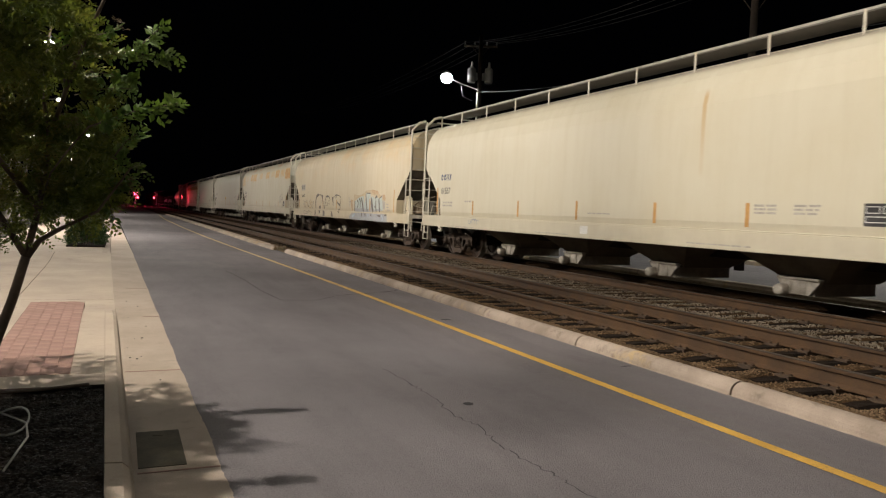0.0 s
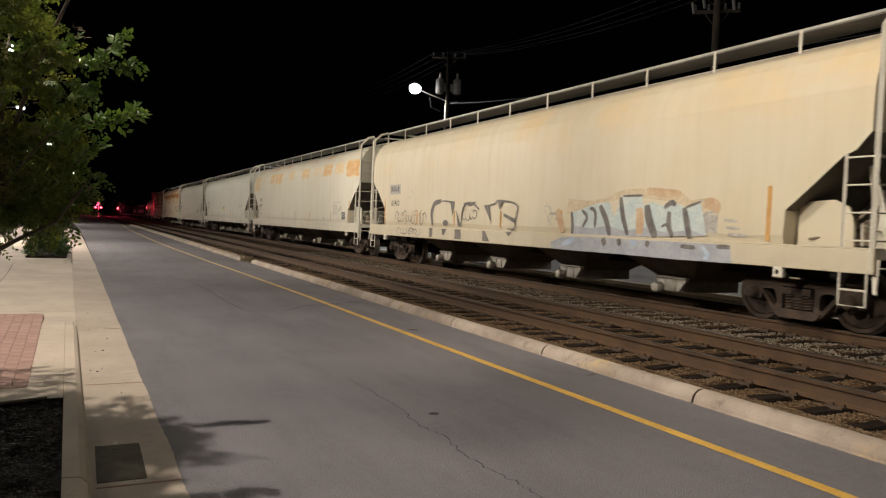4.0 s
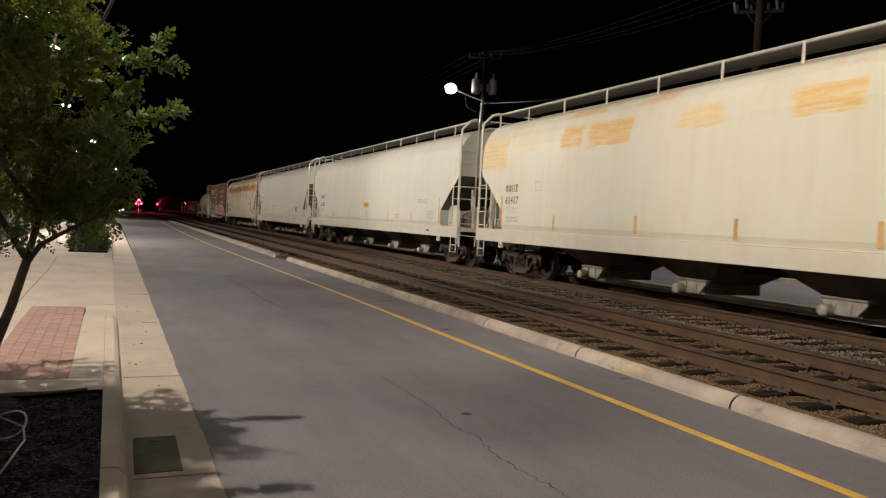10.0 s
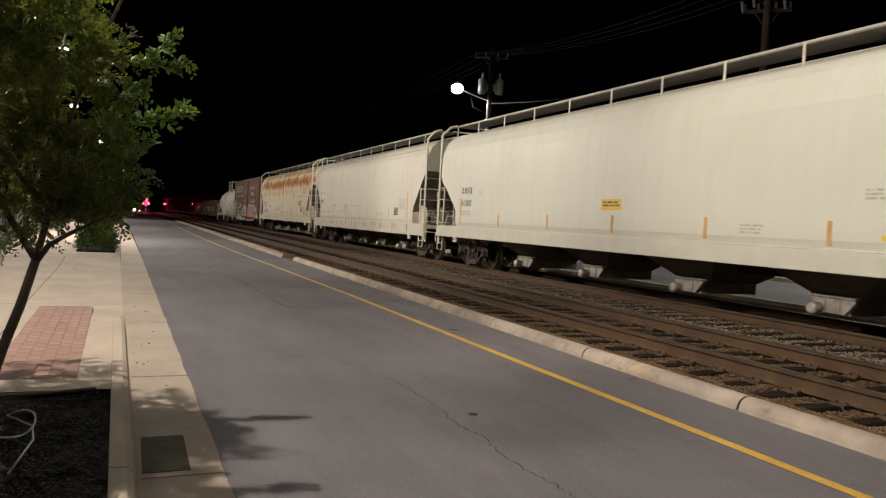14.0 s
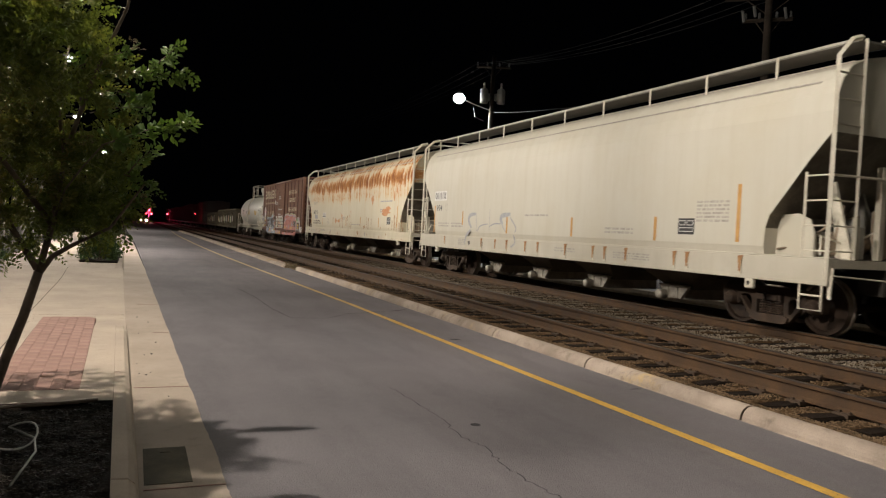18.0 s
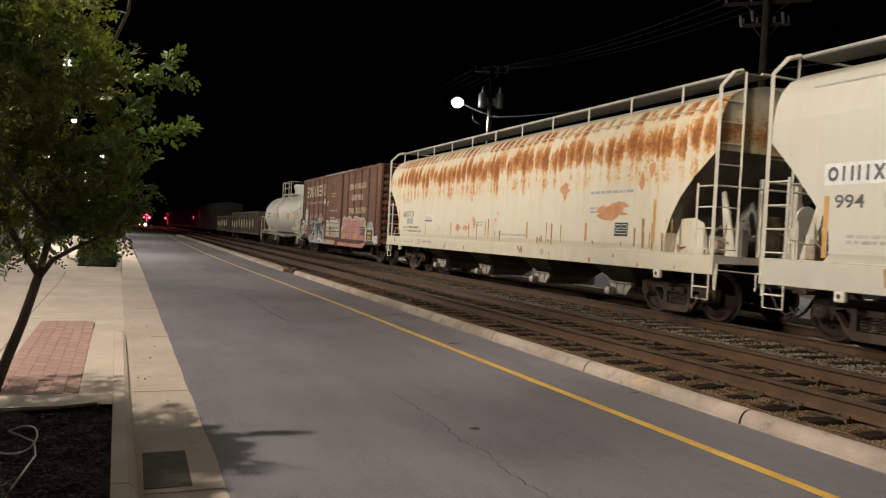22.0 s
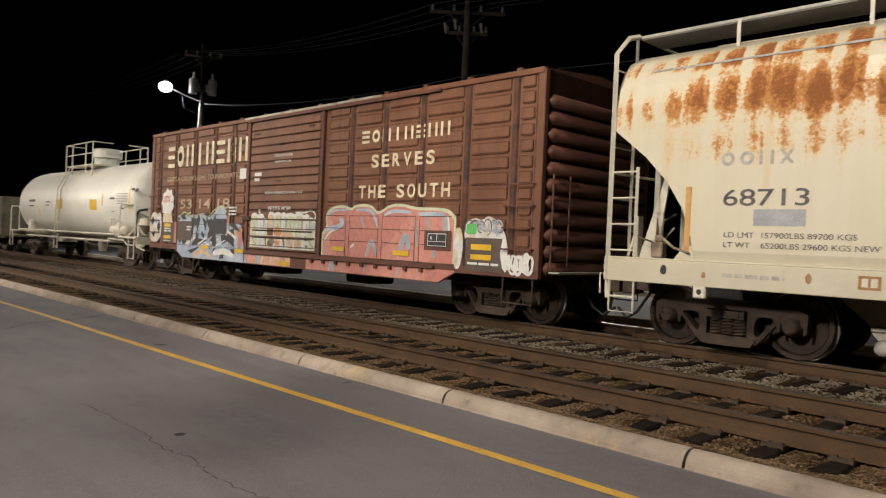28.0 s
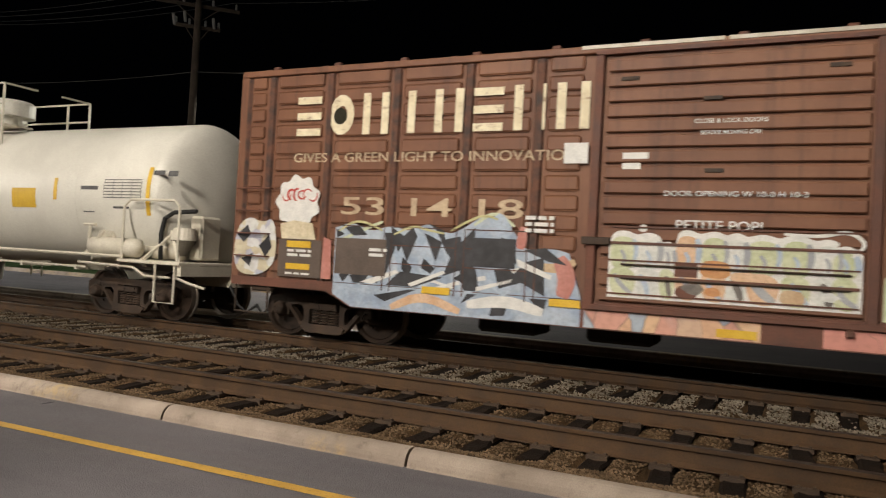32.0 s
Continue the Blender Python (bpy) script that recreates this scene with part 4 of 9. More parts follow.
def hopper_body(half, cut, flare=0.0):
    """The hopper's shell; cut rows are (distance from the end sill, lowest z there)."""
    bm = bmesh.new()
    stations = [(-half + d, z) for d, z in cut] + [(-half + 2.2, PROFILE[0][1])]
    n = 9
    mid = [(-half + 2.2 + (2 * half - 4.4) * k / n, PROFILE[0][1]) for k in range(1, n)]
    stations = stations + mid + [(-y, z) for y, z in reversed(stations)]
    rings = []
    for y, low in stations:
        pts = [(profile_x(max(z, low)), max(z, low)) for x, z in PROFILE]
        pts[-1] = (0.0, PROFILE[-1][1])
        loop = [(-x, z) for x, z in pts] + [(x, z) for x, z in reversed(pts[:-1])]
        rings.append([bm.verts.new((x, y, z)) for x, z in loop])
    for a, b in zip(rings, rings[1:]):
        for k in range(len(a) - 1):
            try:
                bm.faces.new((a[k], a[k + 1], b[k + 1], b[k]))
            except ValueError:
                pass
        bm.faces.new((a[-1], a[0], b[0], b[-1]))
    bm.faces.new(rings[0]), bm.faces.new(rings[-1])
    bmesh.ops.remove_doubles(bm, verts=bm.verts, dist=0.0005)
    return bm


ROUND_CUT = [(0.14, 3.00), (0.16, 2.98), (0.36, 2.76), (0.54, 2.69), (1.00, 2.30), (1.45, 1.93), (1.47, 1.43)]
STEEP_CUT = [(0.07, 3.30), (0.12, 3.26), (0.50, 2.86), (0.90, 2.38), (1.18, 2.05), (1.25, 1.85), (1.27, 1.43)]
FLOW_CUT = [(0.07, 3.30), (0.10, 3.26), (0.60, 2.86), (0.95, 2.50), (1.18, 2.15), (1.32, 1.80), (1.38, 1.43)]


def hopper(start, end, label, paint, frame_mat="frame_white", cut=ROUND_CUT, bays=4, sill_z=1.07, walkway=1.72, board_x=1.12, ribs=False, bay_span=0.0):
    car, half = car_thing("covered_hopper_car", start, end, label, "hopper car")
    bm = hopper_body(half, cut)
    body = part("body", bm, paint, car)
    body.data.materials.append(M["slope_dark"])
    # downward end faces get the darker colour, the overhang's shade painted in
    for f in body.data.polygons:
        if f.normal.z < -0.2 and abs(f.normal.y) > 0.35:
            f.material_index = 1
    # roof: hatch trough, running boards and their brackets
    part("hatch_trough", boxes((-0.28, 0.28, -half + 0.9, half - 0.9, 4.555, 4.70), bevel=0.03), frame_mat, car)
    count = round(2 * half / walkway)
    step = 2 * half / count
    for s in (-1, 1):
        board = boxes((s * board_x, s * (board_x - 0.64), -half + 0.12, half - 0.12, 4.72, 4.75))
        walk_board = part("running_board", board, "grating", car, "grey grating walkway")
        part("board_edge", boxes((s * (board_x + 0.001), s * (board_x + 0.013), -half + 0.12, half - 0.12, 4.742, 4.78)), "frame_grey", walk_board)
        for k in range(1, count):
            y = -half + step * k
            bm = boxes((s * (board_x + 0.015), s * (board_x + 0.03), y - 0.024, y + 0.024, 4.36, 4.76))
            part("bracket", bm, frame_mat, car)
    # side sills and end platforms
    for s in (-1, 1):
        bm = boxes((s * (SIDE + 0.03), s * (SIDE - 0.10), -half, half, sill_z, 1.40), (s * (SIDE + 0.03), s * (SIDE - 0.2), -half, half, 1.40, 1.425), bevel=0.008)
        part("side_sill", bm, paint, car)
        for e in (-1, 1):
            part("jacking_pad", boxes((s * (SIDE + 0.035), s * (SIDE - 0.06), e * (half - 1.42), e * (half - 1.60), sill_z - 0.16, sill_z + 0.02), bevel=0.02), frame_mat, car)
            part("pad_hole", lathe(bmesh.new(), [(s * (SIDE + 0.030), 0.038), (s * (SIDE + 0.038), 0.038)], "X", (0, e * (half - 1.51), sill_z - 0.07), 12), "under", car)
    part("centre_sill", boxes((-0.32, 0.32, -half, half, 0.86, 1.30)), "under", car)
    for e in (-1, 1):
        part("end_sill", boxes((-SIDE, SIDE, e * half, e * (half - 0.09), 1.27, 1.36), (-SIDE, SIDE, e * half, e * (half - 0.75), 1.36, 1.40)), frame_mat, car)
        part("striker", boxes((-0.42, 0.42, e * (half - 0.02), e * (half - 0.5), 0.84, 1.27), bevel=0.02), "under", car)
        part("uncoupling_lever", bars([(-SIDE - 0.02, e * (half + 0.06), 1.16), (-0.9, e * (half + 0.07), 1.12), (-0.15, e * (half + 0.2), 1.08), (0.0, e * (half + 0.22), 1.14)], [(-SIDE - 0.02, e * (half + 0.06), 1.16), (-SIDE - 0.03, e * (half + 0.05), 0.86)], radius=0.014), frame_mat, car)
        part("lever_bracket", plate(bmesh.new(), [(e * (half - 0.10), 1.27), (e * (half + 0.03), 1.27), (e * (half + 0.01), 0.80), (e * (half - 0.04), 0.80)], -SIDE + 0.05, -SIDE + 0.07), frame_mat, car)
        y0 = e * (half - 0.05)
        # corner posts bent in at the roof, with rungs round the corner
        for s in (-1, 1):
            x = s * (SIDE + 0.01)
            bm = bmesh.new()
            tube(bm, [(x, y0, 1.1), (x, y0, 4.42), (s * (board_x + 0.26), y0 - e * 0.02, 4.70), (s * (board_x + 0.02), y0 - e * 0.05, 4.77)], 0.042, 4)
            part("corner_post", bm, frame_mat, car)
            for a, b in (((x, y0 - e * 0.44, 1.4), (x, y0 - e * 0.44, 2.72)), ((s * (SIDE - 0.55), y0, 1.4), (s * (SIDE - 0.55), y0, 4.74))):
                part("ladder_stile", bars([a, b], radius=0.027, sides=4), frame_mat, car)
            for k in range(4):
                part("rung", bars([(x, y0, 1.52 + 0.38 * k), (x, y0 - e * 0.44, 1.52 + 0.38 * k)], radius=0.014), frame_mat, car)
            for k in range(8):
                part("rung", bars([(x, y0, 1.52 + 0.38 * k), (s * (SIDE - 0.55), y0, 1.52 + 0.38 * k)], radius=0.014), frame_mat, car)
            part("stirrup", bars([(x, y0 - e * 0.05, 1.1), (x, y0 - e * 0.05, 0.62), (x, y0 - e * 0.45, 0.62), (x, y0 - e * 0.45, 1.1)], [(x, y0 - e * 0.05, 0.84), (x, y0 - e * 0.45, 0.84)], radius=0.017), frame_mat, car)
        for a, b in (((-SIDE, y0, 2.66), (SIDE, y0, 2.66)), ((-0.7, y0 - e * 0.04, 4.76), (0.7, y0 - e * 0.04, 4.76))):
            part("end_rail", bars([a, b], radius=0.022), frame_mat, car)
        # slope sheet braces, bolster webs and the air gear
        for s in (-1, 1):
            part("slope_brace", plate(bmesh.new(), [(e * (half - 0.16), 1.41), (e * (half - 0.46), 1.41), (e * (half - 0.62), 2.60), (e * (half - 0.54), 2.62)], s * 0.98, s * 0.94), frame_mat, car)
            part("brace_flange", boxes((s * 1.03, s * 0.89, e * (half - 0.13), e * (half - 0.16), 1.41, 2.05)), frame_mat, car)
            part("end_post", boxes((s * 0.50, s * 0.38, e * (half - 0.10), e * (half - 0.20), 1.41, 2.86), bevel=0.01), frame_mat, car)
        for s in (-1, 1):
            web = [(e * (half - 1.43), 1.42), (e * (half - 1.42), 1.96), (e * (half - 1.25), 2.08), (e * (half - 0.85), 2.10), (e * (half - 0.62), 2.00), (e * (half - 0.52), 1.75), (e * (half - 0.50), 1.42)]
            if e > 0:
                web = [(half - 1.43, 1.42), (half - 1.43, 1.66), (half - 1.10, 1.60), (half - 0.95, 1.42)]
            part("side_web", plate(bmesh.new(), web, s * 1.34, s * 1.37), paint, car)
            part("brake_pipe", bars([(s * 1.5, e * (half - 0.3), 1.44), (s * 1.45, e * (half - 0.35), 1.75), (s * 0.8, e * (half - 0.4), 1.62), (s * 0.2, e * (half - 0.3), 1.9)], radius=0.016), frame_mat, car)
        part("shear_plate", plate(bmesh.new(), [(e * (half - 0.35), 1.4), (e * (half - 1.40), 1.4), (e * (half - 1.40), 2.0), (e * (half - 0.8), 2.5)], -0.02, 0.02), "slope", car)
        # valves, levers and cut-out cocks on the end platform
        for s in (-1, 1):
            part("control_valve", boxes((s * 1.30, s * 1.14, e * (half - 0.72), e * (half - 0.54), 1.43, 1.66), (s * 1.26, s * 1.18, e * (half - 0.69), e * (half - 0.57), 1.66, 1.76), bevel=0.02), "gear", car)
            part("brake_lever", bars([(s * 1.05, e * (half - 0.5), 1.44), (s * 0.92, e * (half - 0.42), 2.25)], radius=0.028, sides=4), "gear", car)
            part("pipe_run", bars([(s * 1.42, e * (half - 1.2), 1.52), (s * 1.28, e * (half - 0.9), 1.58), (s * 1.24, e * (half - 0.66), 1.74), (s * 0.98, e * (half - 0.55), 1.98), (s * 0.5, e * (half - 0.48), 2.1)], radius=0.02), "gear", car)
            part("bracket_plate", boxes((s * 0.86, s * 0.58, e * (half - 0.34), e * (half - 0.28), 1.42, 1.92), bevel=0.01), "slope", car)
    e = -1
    bm = lathe(bmesh.new(), [(-0.42, 0.05), (-0.38, 0.17), (0.38, 0.17), (0.42, 0.05)], "X", (-0.5, e * (half - 0.62), 1.66), 16)
    part("air_reservoir", bm, "gear", car, smooth=True)
    part("brake_cylinder", boxes((-1.2, -0.95, e * (half - 0.9), e * (half - 0.45), 1.45, 1.75), bevel=0.03), "gear", car)
    part("brake_valve", boxes((-0.2, 0.25, e * (half - 0.5), e * (half - 0.3), 1.42, 2.2), bevel=0.03), "gear", car)
    bm = lathe(bmesh.new(), [(-0.02, 0.27), (0.02, 0.27), (0.02, 0.22), (-0.02, 0.22)], "Y", (0.55, e * (half - 0.02), 2.15), 20)
    part("hand_brake", bm, frame_mat, car)
    # outlet bays
    span = bay_span or 2 * half - 6.0
    for k in range(bays):
        y = -span / 2 + span * (k + 0.5) / bays
        w = span / bays * (0.27 if bay_span else 0.44)
        bm = bmesh.new()
        top = [bm.verts.new(p) for p in ((-1.5, y - w, 1.36), (1.5, y - w, 1.36), (1.5, y + w, 1.36), (-1.5, y + w, 1.36))]
        low = [bm.verts.new(p) for p in ((-0.62, y - 0.38, 0.60), (0.62, y - 0.38, 0.60), (0.62, y + 0.38, 0.60), (-0.62, y + 0.38, 0.60))]
        for i in range(4):
            bm.faces.new((top[i], top[(i + 1) % 4], low[(i + 1) % 4], low[i]))
        bm.faces.new(top), bm.faces.new(low)
        part("outlet_bay", bm, "bay", car)
        bm = boxes((-0.74, 0.74, y - 0.26, y + 0.26, 0.38, 0.60), (-0.86, -0.72, y - 0.42, y + 0.42, 0.64, 0.68), bevel=0.012)
        plate(bm, [(y - 0.42, 0.66), (y + 0.42, 0.66), (y + 0.40, 0.60), (y + 0.22, 0.40), (y - 0.22, 0.40), (y - 0.40, 0.60)], -0.82, -0.74)
        for d in (-0.14, 0.14):
            box(bm, -0.84, -0.815, y + d - 0.012, y + d + 0.012, 0.42, 0.64)
        gate = part("outlet_gate", bm, "gate", car)
        bm = lathe(bmesh.new(), [(-1.02, 0.02), (-1.02, 0.085), (-0.98, 0.10), (-0.84, 0.10), (-0.83, 0.07)], "X", (0, y + 0.24, 0.46), 14)
        part("outlet_cap", bm, "gate", gate, smooth=True)
    trucks(car, (-half + 1.62, half - 1.62))
    coupler(car, half)
    return car, half


def stencil_panel(car, y, z, w=0.5, h=0.34):
    decal(car, [rect(y, y - w, z, z + h)], "panel", name="stencil_panel", label="black stencil panel with white grid")
    rows = [rect(y - 0.03, y - w / 2 + 0.02, z + h - 0.04, z + h / 2 + 0.02), rect(y - w / 2 - 0.02, y - w + 0.03, z + h - 0.04, z + h / 2 + 0.02), rect(y - 0.03, y - w + 0.03, z + h / 2 - 0.02, z + 0.05)]
    frames = []
    for q in rows:
        (a, c), (b, _), (_, d), _ = q
        t = 0.012
        frames += [rect(a, b, c, c - t if c > d else c + t), rect(a, b, d, d + t if c > d else d - t), rect(a, a - t, c, d), rect(b, b + t, c, d)]
    decal(car, frames, "white", name="panel_grid", lift=0.007)


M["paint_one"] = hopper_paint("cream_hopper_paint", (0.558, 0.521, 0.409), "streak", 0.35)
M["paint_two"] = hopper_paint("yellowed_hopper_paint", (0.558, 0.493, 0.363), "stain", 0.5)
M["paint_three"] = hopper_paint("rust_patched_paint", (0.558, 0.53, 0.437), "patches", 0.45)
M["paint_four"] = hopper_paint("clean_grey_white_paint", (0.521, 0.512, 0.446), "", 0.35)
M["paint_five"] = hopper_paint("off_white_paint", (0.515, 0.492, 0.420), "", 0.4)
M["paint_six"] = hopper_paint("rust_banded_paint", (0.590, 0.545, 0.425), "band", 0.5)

car_one, half_one = hopper(4.2, 23.55, "cream covered hopper car with thin amber strips, rolling", "paint_one")
car_two, half_two = hopper(24.8, 44.05, "yellowed covered hopper car with grey and blue graffiti", "paint_two")
car_three, half_three = hopper(45.3, 64.8, "white covered hopper car with rows of rust patches", "paint_three")
car_four, half_four = hopper(66.15, 85.45, "clean grey-white covered hopper car with a yellow placard", "paint_four")
car_five, half_five = hopper(86.65, 103.5, "off-white covered hopper car with a rust-streaked deep sill", "paint_five", sill_z=1.0, cut=STEEP_CUT)
car_six, half_six = hopper(104.55, 122.7, "cream covered hopper car with a broad band of rust", "paint_six", cut=FLOW_CUT, bay_span=14.1)

# ---- paint marks, lettering and graffiti of the hoppers ----
M["tan_faint"] = surface("faint_tan_overspray", (0.50, 0.40, 0.26), (0.58, 0.48, 0.33), 0.7, 0, 4, 12)
M["blue_white"] = surface("chalky_blue_spray", (0.42, 0.50, 0.50), (0.54, 0.58, 0.54), 0.65, 0, 3, 20)
M["grey_blue"] = surface("grey_blue_patch", (0.30, 0.31, 0.34), (0.40, 0.41, 0.43), 0.6, 0, 5, 50)
M["pale_blue"] = surface("pale_blue_spray", (0.32, 0.40, 0.52), (0.46, 0.53, 0.62), 0.65, 0, 4, 30)
M["dark_spray"] = surface("dark_grey_spray", (0.10, 0.09, 0.085), (0.20, 0.18, 0.16), 0.7, 0, 5, 25)
M["tan_spray"] = surface("tan_spray", (0.46, 0.30, 0.17), (0.56, 0.42, 0.27), 0.7, 0, 4, 25)
M["pink"] = surface("salmon_spray", (0.42, 0.155, 0.125), (0.52, 0.24, 0.20), 0.65, 0, 3, 25)
M["pale_green"] = surface("pale_green_spray", (0.46, 0.51, 0.34), (0.60, 0.64, 0.45), 0.65, 0, 4, 25)
M["orange_spray"] = surface("orange_spray", (0.50, 0.22, 0.08), (0.58, 0.32, 0.14), 0.65, 0, 4, 25)
M["red_spray"] = surface("red_spray", (0.45, 0.05, 0.04), (0.52, 0.10, 0.08), 0.6, 0, 5, 30)
M["green_sticker"] = surface("green_sticker", (0.08, 0.42, 0.09), (0.12, 0.50, 0.13), 0.5, 0, 5, 60)
M["rust_line"] = surface("rust_run", (0.28, 0.13, 0.05), (0.42, 0.24, 0.11), 0.8, 0, 6, 40)
M["primer"] = surface("red_primer_patch", (0.50, 0.21, 0.085), (0.60, 0.32, 0.16), 0.7, 0, 3, 30)


def strips(car, rows):
    for y, z0, z1 in rows:
        decal(car, [rect(y, y - 0.085, z0, z1)], "amber_dull", name="reflective_strip", lift=0.006)


def print_rows(car, rows, material="faint", x=-SIDE):
    bm = bmesh.new()
    for k, (y, z, width, count, h) in enumerate(rows):
        text_bars(bm, x, y, z, width, count, h, h * 0.7, k + 3)
    tagged(part("small_print", bm, material, car, "rows of small stencilled print"), kind="stuff")


def owner_mark(car, y, z, width, h, material, kinds="oolx"):
    part("owner_mark", plain_marks(bmesh.new(), -SIDE, y, z, h, width / 4, kinds, 0.045), material, car)


def scribble(y0, y1, z0, z1, seed, count=9, width=0.035):
    """Loose looping strokes inside a rectangle."""
    r = random.Random(seed)
    rows = []
    for k in range(count):
        cy = y0 + (y1 - y0) * (k + 0.5) / count
        ry, rz = abs(y1 - y0) / count * r.uniform(0.5, 0.9), (z1 - z0) * r.uniform(0.25, 0.48)
        a0, span = r.uniform(0, 6.28), r.uniform(2.5, 5.6)
        pts = [(cy + ry * math.cos(a0 + span * i / 9), (z0 + z1) / 2 + rz * math.sin(a0 + span * i / 9)) for i in range(10)]
        rows += swoosh(pts, width * r.uniform(0.6, 1.3))
    return rows


sill = -SIDE - 0.03
HOPPERS = (car_one, car_two, car_three, car_four, car_five, car_six)
bare = {ob for c in HOPPERS for ob in c.children}
# first hopper
owner_mark(car_one, 8.48, 2.55, 0.85, 0.20, "navy")
words("61557", car_one, "ink", -SIDE, 8.44, 2.13, 0.20, 0.71, "car_number")
strips(car_one, [(8.77, 1.47, 2.33), (6.11, 1.49, 1.90), (3.40, 1.49, 1.91), (0.69, 1.48, 1.91), (-2.0, 1.48, 1.88), (-4.32, 1.48, 1.88)])
print_rows(car_one, [(8.30, 1.82, 0.75, 2, 0.055), (6.65, 1.86, 0.45, 1, 0.05), (-4.50, 1.82, 0.45, 3, 0.035), (-5.28, 1.82, 0.48, 3, 0.035), (0.2, 1.62, 0.8, 1, 0.03)])
print_rows(car_one, [(7.2, 1.10, 1.3, 1, 0.025), (2.4, 1.12, 1.5, 1, 0.025), (-3.0, 1.14, 1.5, 1, 0.025)], x=sill)
stencil_panel(car_one, -6.46, 1.56, 0.52, 0.32)
decal(car_one, [rect(0.43, 0.13, 1.17, 1.35)], "white", sill, "white_label", "blank white paper label")
decal(car_one, scribble(6.24, 5.6, 1.2, 1.39, 3, 5, 0.03), "grey_blue", sill, "graffiti_tag", "small blue-grey spray tag")
# second hopper
decal(car_two, [rect(8.02, 7.11, 2.47, 2.80)], "faint", name="paint_patch", label="grey painted-over patch")
part("owner_mark", plain_marks(bmesh.new(), -SIDE, 7.95, 2.55, 0.19, 0.2, "oolx", 0.04, 0.009), "ink", car_two)
words("61410", car_two, "ink", -SIDE, 7.88, 2.08, 0.20, 0.69, "car_number")
decal(car_two, [rect(6.38, 6.13, 2.34, 2.355), rect(6.38, 6.13, 2.565, 2.58), rect(6.38, 6.365, 2.34, 2.58), rect(6.145, 6.13, 2.34, 2.58)], "faint", name="stencil_frame")
strips(car_two, [(8.49, 1.48, 2.32), (5.72, 1.50, 1.92), (3.11, 1.50, 1.92), (0.51, 1.50, 1.92), (-2.12, 1.49, 1.93), (-4.8, 1.49, 1.9)])
decal(car_two, scribble(7.45, 5.0, 1.45, 1.95, 11, 11, 0.028), "dark_spray", name="graffiti_tag", label="thin brown and grey spray scribble")
decal(car_two, scribble(7.3, 5.2, 1.45, 1.85, 12, 8, 0.03), "tan_spray", name="graffiti_tag", lift=0.008)
decal(car_two, scribble(7.2, 5.4, 1.1, 1.38, 13, 7, 0.028), "dark_spray", sill, "graffiti_tag")
letters = swoosh([(3.95, 2.20), (4.45, 2.15), (4.62, 1.85), (4.50, 1.47)], 0.17) + swoosh([(3.95, 2.2), (3.3, 2.19), (3.15, 1.95)], 0.05)
letters += [blob(3.62, 1.56, 0.18, 0.09, 5, 14, 0.05), [(3.35, 2.2), (3.05, 2.18), (3.18, 1.75)], [(2.96, 1.95), (2.82, 1.48), (2.62, 1.48), (2.92, 1.9)]]
letters += swoosh([(2.62, 1.55), (2.55, 2.1), (1.95, 2.14), (1.6, 1.95)], 0.07) + [[(2.55, 2.13), (1.75, 2.16), (2.1, 2.04)], [(1.32, 2.05), (0.92, 1.6), (1.05, 2.05)]]
letters += swoosh([(1.3, 2.05), (0.75, 2.08), (0.68, 2.2), (-0.45, 2.10), (-0.25, 1.72), (-0.30, 1.46), (0.1, 1.47)], 0.045) + [[(0.62, 2.18), (0.35, 2.17), (0.5, 1.95)], [(0.28, 1.86), (-0.28, 1.72), (-0.25, 1.62), (0.28, 1.78)]]
decal(car_two, letters, "dark_spray", name="graffiti_letters", label="large faded letters outlined in dark grey spray")
decal(car_two, [rect(4.65, 4.45, 1.12, 1.39), [(3.82, 1.39), (3.5, 1.39), (3.62, 1.22), (3.75, 1.2)], [(2.95, 1.39), (2.6, 1.39), (2.55, 1.12), (2.95, 1.12)], [(1.35, 1.39), (1.2, 1.39), (0.95, 1.12), (1.32, 1.12)], [(0.15, 1.39), (-0.15, 1.39), (0.0, 1.28)]], "dark_spray", sill, "graffiti_letters")
decal(car_two, scribble(2.55, 1.75, 1.62, 2.02, 21, 4, 0.03), "dark_spray", name="graffiti_tag", lift=0.008)
decal(car_two, swoosh([(-1.5, 2.15), (-1.9, 1.8), (-1.55, 1.6), (-1.85, 2.0), (-1.35, 2.05), (-1.9, 1.5)], 0.025), "faint", name="graffiti_tag")
decal(car_two, [[(-2.34, 1.85), (-2.42, 2.19), (-3.06, 2.13), (-3.67, 2.17), (-4.18, 2.33), (-4.67, 2.35), (-5.28, 2.29), (-5.77, 2.26), (-6.02, 2.11), (-6.51, 2.15), (-6.7, 2.02), (-6.64, 1.87), (-6.33, 1.89), (-6.03, 1.98), (-5.54, 2.09), (-4.87, 2.16), (-4.15, 2.17), (-3.77, 2.08), (-2.98, 1.98)]], "tan_faint", name="graffiti_ground", label="tan overspray above a graffiti piece")
decal(car_two, [[(-2.55, 1.37), (-2.55, 1.88), (-2.92, 1.95), (-3.17, 2.03), (-3.52, 2.08), (-3.81, 2.1), (-3.98, 1.79), (-4.19, 2.22), (-4.78, 2.21), (-4.83, 2.02), (-5.04, 2.09), (-5.35, 2.02), (-5.58, 2.09), (-5.91, 1.98), (-6.25, 2.08), (-6.35, 1.76), (-6.41, 1.51)]], "blue_white", name="graffiti_letters", label="pale blue and grey graffiti letters", lift=0.008)
